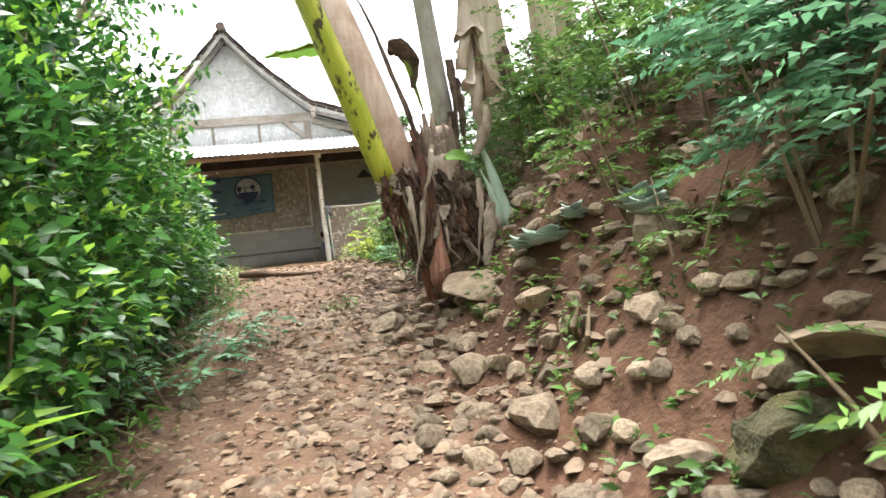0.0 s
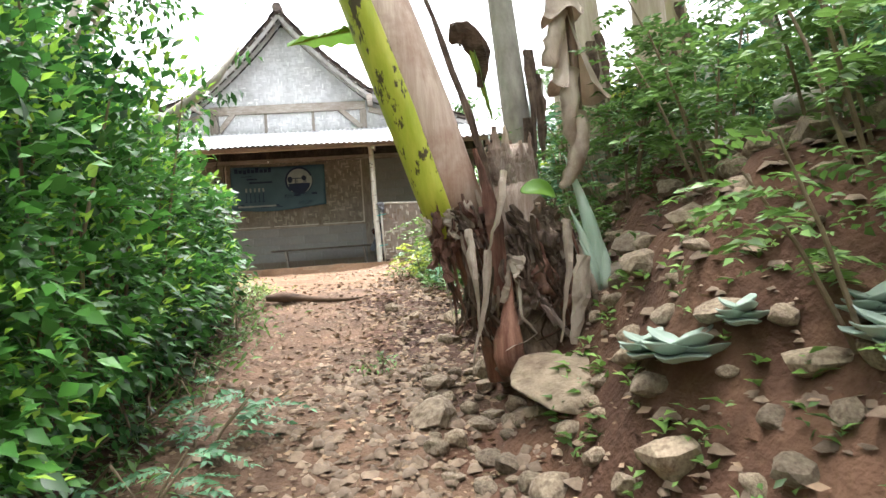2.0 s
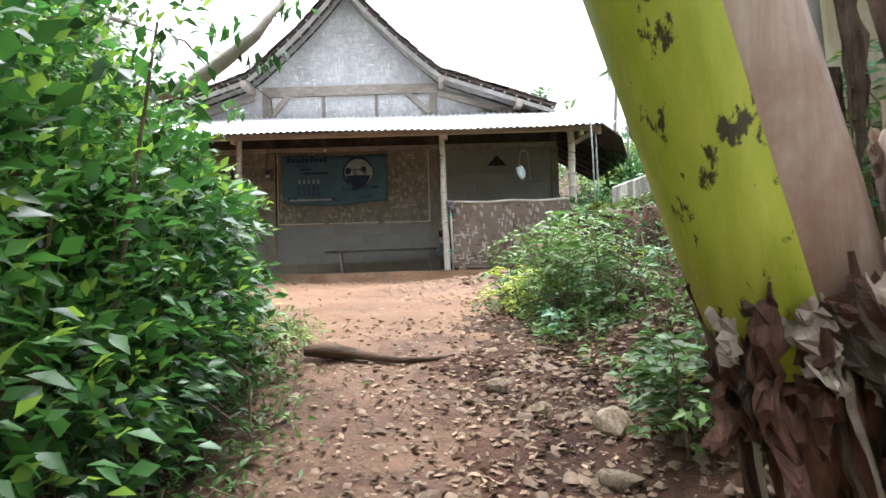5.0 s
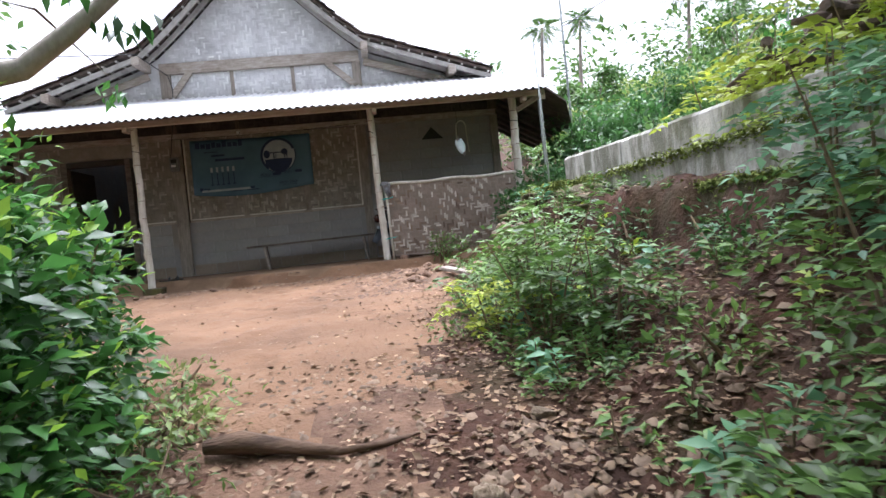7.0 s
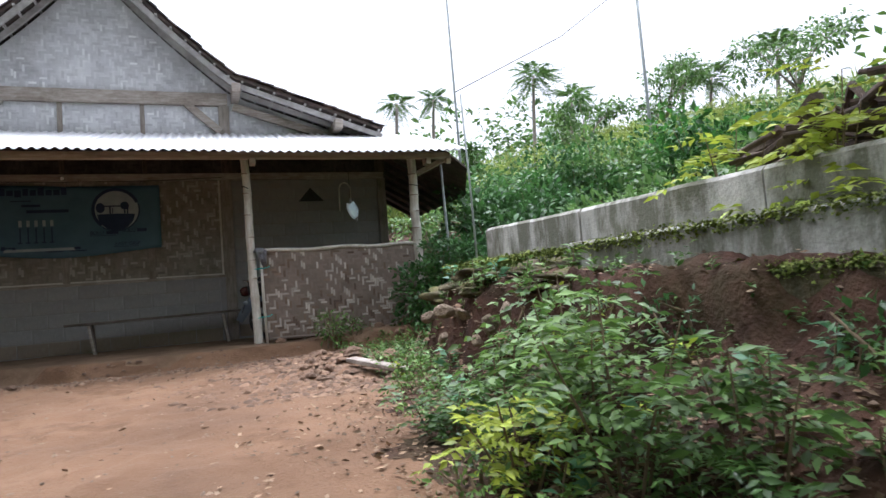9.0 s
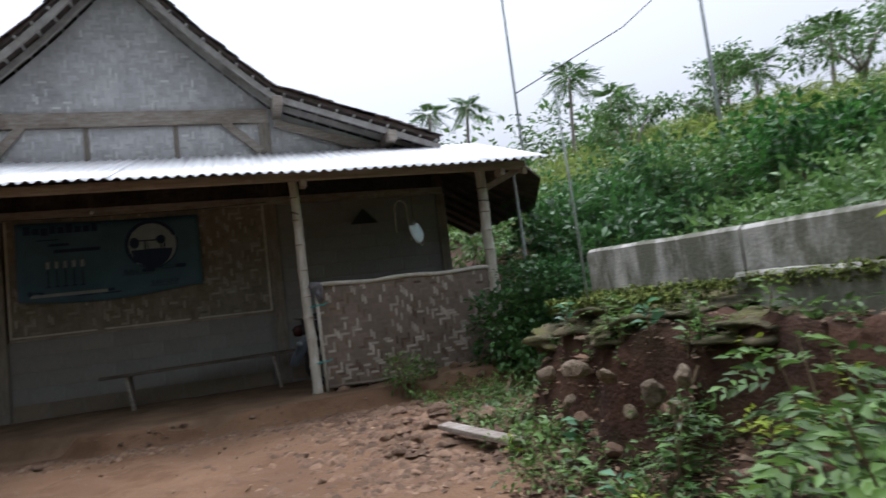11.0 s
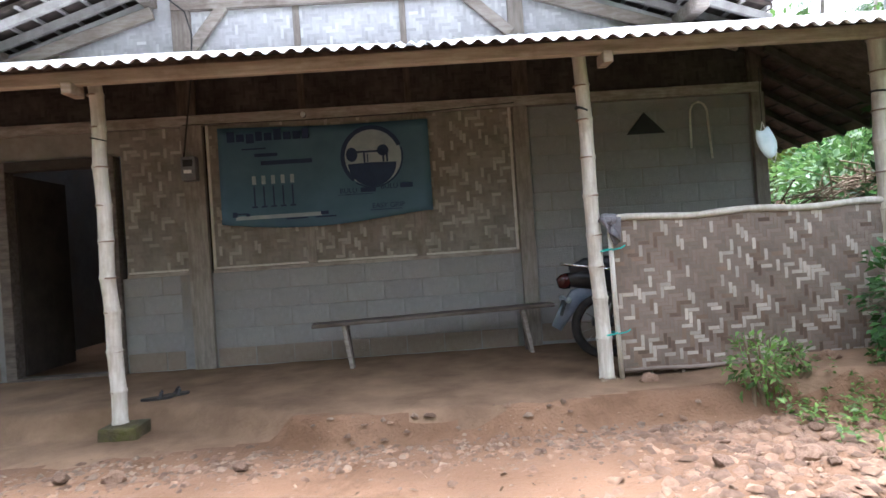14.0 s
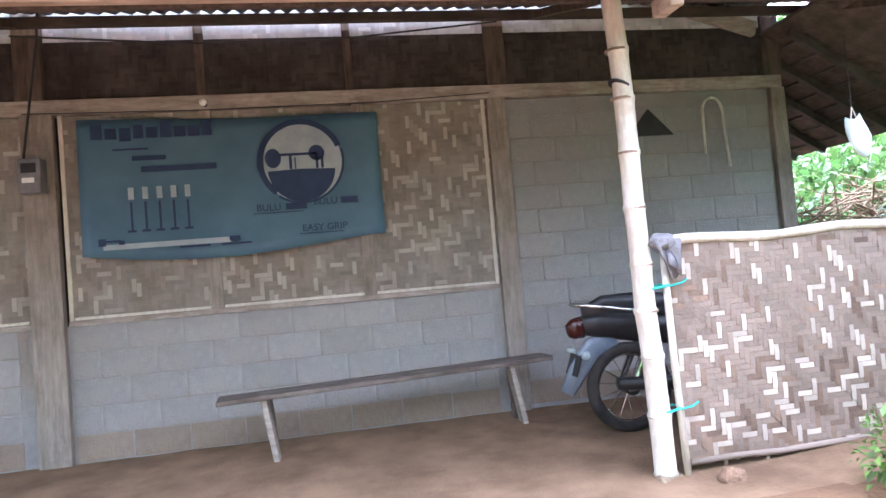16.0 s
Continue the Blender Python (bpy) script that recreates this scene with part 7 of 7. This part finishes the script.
# ---- trees ----
def tree(x, y, h, crown, n, leaf, m, label, seed, lean=(0, 0), r=0.12, zb=None, sparse=1.0, group="trees", name="tree"):
    """A tapered trunk, limbs and twigs that carry clumps of leaves."""
    rg_ = np.random.default_rng(seed)
    rd = random.Random(seed)
    ob = thing(name, (0, 0, 0), label, "tree", group)
    z0 = gz(x, y) - 0.1 if zb is None else zb
    fork = Vector((x + lean[0] * 0.5, y + lean[1] * 0.5, z0 + h * 0.5))
    bm = bmesh.new()
    tube(bm, [(x, y, z0), (x + lean[0] * 0.2 + 0.05, y + lean[1] * 0.2, z0 + h * 0.25), fork], [r, r * 0.8, r * 0.65], 10, wob=0.06, seed=seed)
    ends = []
    for k in range(7):
        a = 2 * math.pi * k / 7 + rd.uniform(-0.4, 0.4)
        tip = Vector((x + lean[0] + crown * 0.75 * math.cos(a), y + lean[1] + crown * 0.75 * math.sin(a), z0 + h * rd.uniform(0.62, 1.0)))
        mid = fork.lerp(tip, 0.5) + Vector((rd.uniform(-0.2, 0.2), rd.uniform(-0.2, 0.2), 0.1 * h * rd.uniform(0.2, 1)))
        tube(bm, [fork - Vector((0, 0, h * 0.12 * rd.random())), mid, tip], [r * 0.5, r * 0.32, r * 0.1], 7, seed=k)
        for j in range(3):
            t2 = mid.lerp(tip, rd.uniform(0.2, 1)) + Vector((rd.uniform(-1, 1), rd.uniform(-1, 1), rd.uniform(-0.4, 0.8))) * crown * 0.3
            tube(bm, [mid.lerp(tip, 0.3 * j), t2], [r * 0.18, r * 0.05], 5, seed=j)
            ends += [t2]
        ends.append(tip)
    part("trunk", bm, M_TREE, ob, smooth=True)
    ps, ws = [], []
    k = max(8, int(n / len(ends)))
    for e in ends:
        p, w = cloud((e.x, e.y, e.z), (crown * 0.26 * sparse, crown * 0.26 * sparse, crown * 0.2 * sparse), k, rg_, 0.15)
        ps.append(p), ws.append(w)
    ps, ws = np.concatenate(ps), np.concatenate(ws)
    mesh_np("crown", *leaves(ps, ws + [0, 0, -0.3], rg_.uniform(leaf * 0.7, leaf * 1.3, len(ps)), 0.5, 0.2, rg_), m, ob)
    return ob


tree(-3.1, -8.6, 5.2, 2.3, 2400, 0.13, M_LF_HEDGE, "spreading tree with curved grey limbs behind the hedge", 801, (0.3, 0.2), 0.13)
limb = thing("overhanging_branch", (0, 0, 0), "grey curved tree limb reaching over the hedge", "branch")
part("limb", tube(bmesh.new(), [(-3.05, -8.6, 1.6), (-2.4, -8.4, 1.45), (-1.75, -8.2, 1.62), (-1.46, -8.2, 1.82), (-1.2, -8.15, 2.05), (-1.0, -7.9, 2.5)], [0.1, 0.085, 0.07, 0.06, 0.045, 0.02], 10, wob=0.06, seed=12), M_TREE, limb, smooth=True)
part("limb", tube(bmesh.new(), [(-2.6, -8.3, 1.5), (-2.9, -7.3, 2.6), (-2.6, -6.2, 2.75), (-2.3, -5.5, 2.3)], [0.05, 0.03, 0.014, 0.004], 8, seed=13), M_TREE, limb, smooth=True)
rg = np.random.default_rng(66)
ps = np.concatenate([cloud(c_, (0.2, 0.2, 0.14), 16, rg, 0.1)[0] for c_ in ((-2.3, -5.45, 2.15), (-1.15, -8.1, 1.9), (-1.0, -7.9, 2.4), (-1.35, -8.3, 2.1))])
mesh_np("leaves", *leaves(ps, rg.normal(0, 0.5, ps.shape) + [0, 0, -0.8], rg.uniform(0.09, 0.16, len(ps)), 0.45, 0.2, rg), M_LF_HEDGE, limb)["kind"] = "stuff"
tree(-3.4, -13.5, 6.0, 2.4, 3200, 0.13, M_LF_HEDGE, "leafy tree behind the hedge", 802, (0.2, 0), 0.13)
# unseen tree, added to shade the left of the yard
tree(-5.8, -6.6, 6.5, 3.0, 6800, 0.16, M_LF_FAR, "dense leafy tree added out of view to shade the yard", 809, (0, 0), 0.16)
# more unseen trees, added to block light from the left of the porch
for x_, y_, h_, c_, sd_ in ((-8.8, -4.4, 7.5, 3.4, 871), (-9.4, -1.0, 7.0, 3.0, 872), (-8.6, -8.6, 8.0, 3.4, 873)):
    tree(x_, y_, h_, c_, 5200, 0.2, M_LF_FAR, "tall dense tree added out of view to darken the porch end", sd_, (0, 0), 0.2, sparse=1.35)
tree(-5.2, -11.0, 7.0, 2.8, 3200, 0.14, M_LF_FAR, "tall leafy tree beyond the hedge", 803, (0, 0), 0.16)
tree(-2.6, -17.4, 5.5, 2.2, 3000, 0.12, M_LF_HEDGE, "leafy tree behind the hedge", 804, (0.2, 0), 0.12)
# ring of unseen trees, added to hold low sky light off the porch
for k, (x, y, h, c_) in enumerate(((-9.5, -21, 9, 3.8), (-4.5, -23.5, 10, 4.2), (0.8, -26, 11, 4.4), (6.0, -23.5, 10, 4.2), (-13.5, -15.5, 9, 4.0), (-13, -8.5, 9, 3.8), (11, -21, 9, 4.0))):
    tree(x, y, h, c_, 2200, 0.34, M_LF_FAR, "tall leafy tree added out of view to block low sky", 860 + k, (0, 0), 0.2, group="valley trees")
tree(4.6, -11.6, 5.0, 2.0, 1500, 0.12, M_LF_FAR, "dense dark tree on top of the bank", 805, (-0.3, 0), 0.12)
tree(5.6, -14.2, 5.0, 2.2, 1300, 0.12, M_LF_FAR, "dense dark tree on top of the bank", 806, (-0.5, 0), 0.12)
tree(6.2, -17.0, 5.2, 2.2, 1200, 0.12, M_LF_FAR, "dense dark tree on top of the bank", 807, (-0.5, 0), 0.12)
# crown added above the view so that it shades the bank
tree(4.0, -9.0, 5.2, 2.8, 7500, 0.14, M_LF_FAR, "spreading tree behind the concrete wall, added to shade the bank", 874, (-0.9, 0), 0.13)
tree(4.7, -9.4, 3.4, 1.5, 1500, 0.11, M_LF_YEL, "thin yellow-green tree behind the concrete wall", 808, (-0.4, 0), 0.07)


def far_mass(name, label, boxes_, n, leaf, m, seed, wide=0.5):
    """Dense growth that nobody could count."""
    rg_ = np.random.default_rng(seed)
    ps, ws = [], []
    for (x, y, h, rx, ry) in boxes_:
        z = gz(x, y)
        p, w = cloud((x, y, z + h * 0.5), (rx, ry, h * 0.55), int(n / len(boxes_)), rg_, 0.6)
        ps.append(p), ws.append(w)
    ps, ws = np.concatenate(ps), np.concatenate(ws)
    ob = mesh_np(name, *leaves(ps, ws, rg_.uniform(leaf * 0.6, leaf * 1.4, len(ps)), wide, 0.2, rg_), m)
    return tagged(ob, label, "thicket", kind="stuff")


rg = np.random.default_rng(91)
for k in range(30):
    x, y = rg.uniform(4.4, 10.5), rg.uniform(-2.2, 9.0)
    if k < 8:
        x, y = 4.3 + 0.55 * k + rg.uniform(-0.2, 0.2), -0.6 + 0.35 * k + rg.uniform(-0.4, 0.4)
    h, r_ = rg.uniform(1.3, 2.2), rg.uniform(0.7, 1.05)
    z = gz(x, y)
    clumps = [((x, y, z + h * 0.5), (r_, r_, h * 0.5))] + [((x + rg.normal(0, 0.5) * r_, y + rg.normal(0, 0.5) * r_, z + h * rg.uniform(0.45, 1.05)), (r_ * 0.42, r_ * 0.42, h * 0.2)) for _ in range(6)]
    dark_ = k % 3 if k >= 8 else (0, 0, 1)[k % 3]
    shrub("hillside_bush", clumps, 1500, rg.uniform(0.11, 0.16), (M_LF_BUSH, M_LF_HEDGE, M_LF_FAR)[dark_], ("dark green leafy bush on the slope beside the house", "fresh green leafy bush on the slope beside the house", "pale green leafy bush on the slope beside the house")[dark_], "bush", 1200 + k, 0.5, 5, "bushes on the slope", shell=0.7)
mid_ = [(rg.uniform(7, 26), rg.uniform(2, 26), rg.uniform(1.2, 2.4), rg.uniform(1.0, 1.8), rg.uniform(1.0, 1.8)) for _ in range(34)]
far_mass("hillside_growth", "green hillside growth behind the house", mid_, 17000, 0.24, M_LF_FAR, 912)


def corn_field(n, x0, x1, y0, y1, seed):
    """Maize stalks in rough rows, each with long arching blades."""
    rg_ = np.random.default_rng(seed)
    x, y = rg_.uniform(x0, x1, n), np.round(rg_.uniform(y0, y1, n) / 0.7) * 0.7 + rg_.normal(0, 0.08, n)
    z, h = ground_z(x, y, False), rg_.uniform(1.5, 2.3, n)
    out = []
    for q in range(9):
        a, u = rg_.uniform(0, 6.28, n), 0.2 + 0.8 * q / 8
        c = np.stack([x, y, z + h * u], 1)
        w = np.stack([np.cos(a), np.sin(a), rg_.uniform(0.5, 1.3, n)], 1)
        out.append(leaves(c, w, rg_.uniform(0.55, 0.95, n), 0.11, 0.55, rg_))
    st = leaves(np.stack([x, y, z], 1), np.tile([0.01, 0.02, 1.0], (n, 1)), h * 1.12, 0.03, 0.0, rg_)
    return join(out + [st])


tagged(mesh_np("maize_field", *corn_field(1500, 8.5, 30, 3, 28, 913), M_LF_CORN), "yellow-green maize standing on the far hillside", "maize", kind="stuff")
left_ = [(rg.uniform(-16, -8.2), rg.uniform(-6, 14), rg.uniform(1.2, 3.0), rg.uniform(0.9, 1.6), rg.uniform(0.9, 1.6)) for _ in range(40)]
far_mass("thicket", "green thicket beyond the house end", left_, 15000, 0.17, M_LF_FAR, 914)
wallg = [(rg.uniform(3.5, 9.0), rg.uniform(-9.5, -1.5), rg.uniform(0.4, 1.1), 0.7, 0.7) for _ in range(44)]
far_mass("undergrowth", "green undergrowth behind the concrete wall", wallg, 16000, 0.10, M_LF_FAR, 919)
lawn = [(rg.uniform(3.2, 5.5), rg.uniform(-3.6, 0.5), rg.uniform(0.4, 0.8), 0.5, 0.5) for _ in range(16)]
far_mass("ground_cover", "low green ground cover beside the porch", lawn, 7000, 0.085, M_LF_BANK, 915)
belt = [(rg.uniform(-60, 70), rg.uniform(45, 75), rg.uniform(4, 8), rg.uniform(4, 7), rg.uniform(3, 5)) for _ in range(60)]
far_mass("far_woods", "hazy far woods on the skyline", belt, 20000, 0.8, M_LF_FAR, 916)
back_ = [(rg.uniform(-9, 10), rg.uniform(-30, -21), rg.uniform(2, 4), 1.8, 1.8) for _ in range(26)]
far_mass("thicket", "green thicket down the path", back_, 9000, 0.26, M_LF_FAR, 917)
bankt = [(rg.uniform(3.6, 5.2), rg.uniform(-17, -7), rg.uniform(0.8, 1.7), 0.7, 0.7) for _ in range(26)]
far_mass("thicket", "green undergrowth on top of the bank", bankt, 12000, 0.10, M_LF_BANK, 918)
for k, (x, y, h, c) in enumerate(((9.5, 13.0, 3.6, 1.3), (17, 15, 4.0, 2.0), (22, 15, 5.0, 2.4), (24, 9, 5.5, 2.6), (4.3, 20, 7.6, 1.5), (5.0, 21, 5.6, 1.4))):
    tree(x, y, h, c, 1500, 0.24, M_LF_FAR, "slender leafy tree on the hillside", 820 + k, (0, 0), 0.1)


def palm(x, y, h, seed, lean=0.3, size=1.0):
    rg_ = np.random.default_rng(seed)
    ob = thing("coconut_palm", (0, 0, 0), "tall coconut palm on the hillside against the white sky", "palm", "coconut palms")
    z0 = gz(x, y) - 0.2
    pts = [(x + lean * u * u, y, z0 + h * u) for u in np.linspace(0, 1, 8)]
    part("trunk", tube(bmesh.new(), pts, [0.16 - 0.07 * u for u in np.linspace(0, 1, 8)], 8), M_TREE, ob, smooth=True)
    n = 26
    a = np.linspace(0, 2 * math.pi, n, endpoint=False) + rg_.normal(0, 0.15, n)
    w = np.stack([np.cos(a), np.sin(a), rg_.uniform(-1.0, 1.3, n)], 1)
    b_ = np.tile(np.array(pts[-1]), (n, 1))
    mesh_np("crown", *fronds(b_, w, size * rg_.uniform(1.9, 2.7, n), 20, 0.6 * size, rg_, 0.09, 0.38), M_LF_FAR, ob)
    return ob


for k, (x, y, top) in enumerate(((20.5, 26, 14.6), (12.0, 30, 13.6), (14.7, 30, 14.0), (31.3, 24, 14.6), (33.8, 24, 14.4), (31.0, 16, 13.2), (24.0, 27, 13.5))):
    palm(x, y, top - gz(x, y), 950 + k, 0.4, 0.62 if k in (1, 2) else 0.85)
rg = np.random.default_rng(99)
bm = bmesh.new()
for k in range(330):
    u = rg.random()
    x, y = 3.0 + 2.6 * u + rg.normal(0, 0.1), 1.0 + 0.5 * u + rg.normal(0, 0.18)
    z = gz(x, y) + 1.45 * rg.random() ** 0.8 * (1 - 0.15 * u)
    dd = rg.normal(0, 1, 3) * [0.35, 0.15, 0.2]
    tube(bm, [(x - dd[0], y - dd[1], max(z - dd[2], gz(x, y))), (x + dd[0] * 0.1, y, z + 0.03), (x + dd[0], y + dd[1], max(z + dd[2], gz(x, y)))], [0.012, 0.01, 0.006], 5)
tagged(part("brushwood_heap", bm, M_STEM), "brown brushwood heap behind the porch fence", "brushwood", kind="stuff")
# thin poles
for k, (x, y, z1, r, lab) in enumerate(((3.15, -1.95, 2.6, 0.022, "thin grey-green bamboo pole beside the porch corner"), (2.47, -4.52, 2.62, 0.012, "thin weathered stick standing by the wall end"), (4.3, 0.1, 7.2, 0.024, "tall thin grey aerial pole behind the porch"), (11.1, 3.0, 9.0, 0.05, "grey utility pole on the slope"))):
    ob = part("pole", tube(bmesh.new(), [(x, y, gz(x, y) - 0.1), (x - 0.02, y, (gz(x, y) + z1) / 2), (x - 0.05, y, z1)], [r, r * 0.95, r * 0.8], 8), M_POLE, smooth=True)
    tagged(ob, lab, "pole", "poles")
ob = part("overhead_wire", tube(bmesh.new(), [(4.26, 0.1, 4.2), (7.6, 1.5, 6.1), (11.05, 3.0, 8.6)], [0.012] * 3, 5), M_WIRE)
tagged(ob, "thin overhead wire between two poles", "wire")

# ---- cement blocks of the front wall ----
BLK = block_mesh("block", 0.392, 0.192, 0.03)
HALF = block_mesh("block_half", 0.192, 0.192, 0.03)
BLK_M, HALF_M = BLK.copy(), HALF.copy()
BLK_M.materials[0] = HALF_M.materials[0] = M_BLOCKMUD
for xa, xb, courses in ((-6.12, -5.45, 5), (-4.19, -3.49, 5), (-3.25, 0.02, 5), (0.2, 2.61, 12)):
    for c in range(courses):
        z = 0.1 + 0.2 * c + (0.003 if courses == 5 else 0.03)
        x = xa + 0.2 * (c % 2) - 0.0
        if c % 2:
            shared("block", HALF if c else HALF_M, pose(xa + 0.098, 0.0105 + RNG.uniform(-0.0015, 0.0015), z), wall_front)
        while x + 0.4 <= xb + 0.02:
            shared("block", BLK if c else BLK_M, pose(x + 0.2, 0.0105 + RNG.uniform(-0.002, 0.002), z), wall_front)
            x += 0.4
        if xb - x > 0.15:
            me_w = HALF if c else HALF_M
            shared("block", me_w, pose(min(x + 0.1, xb - 0.098), 0.0105, z), wall_front)
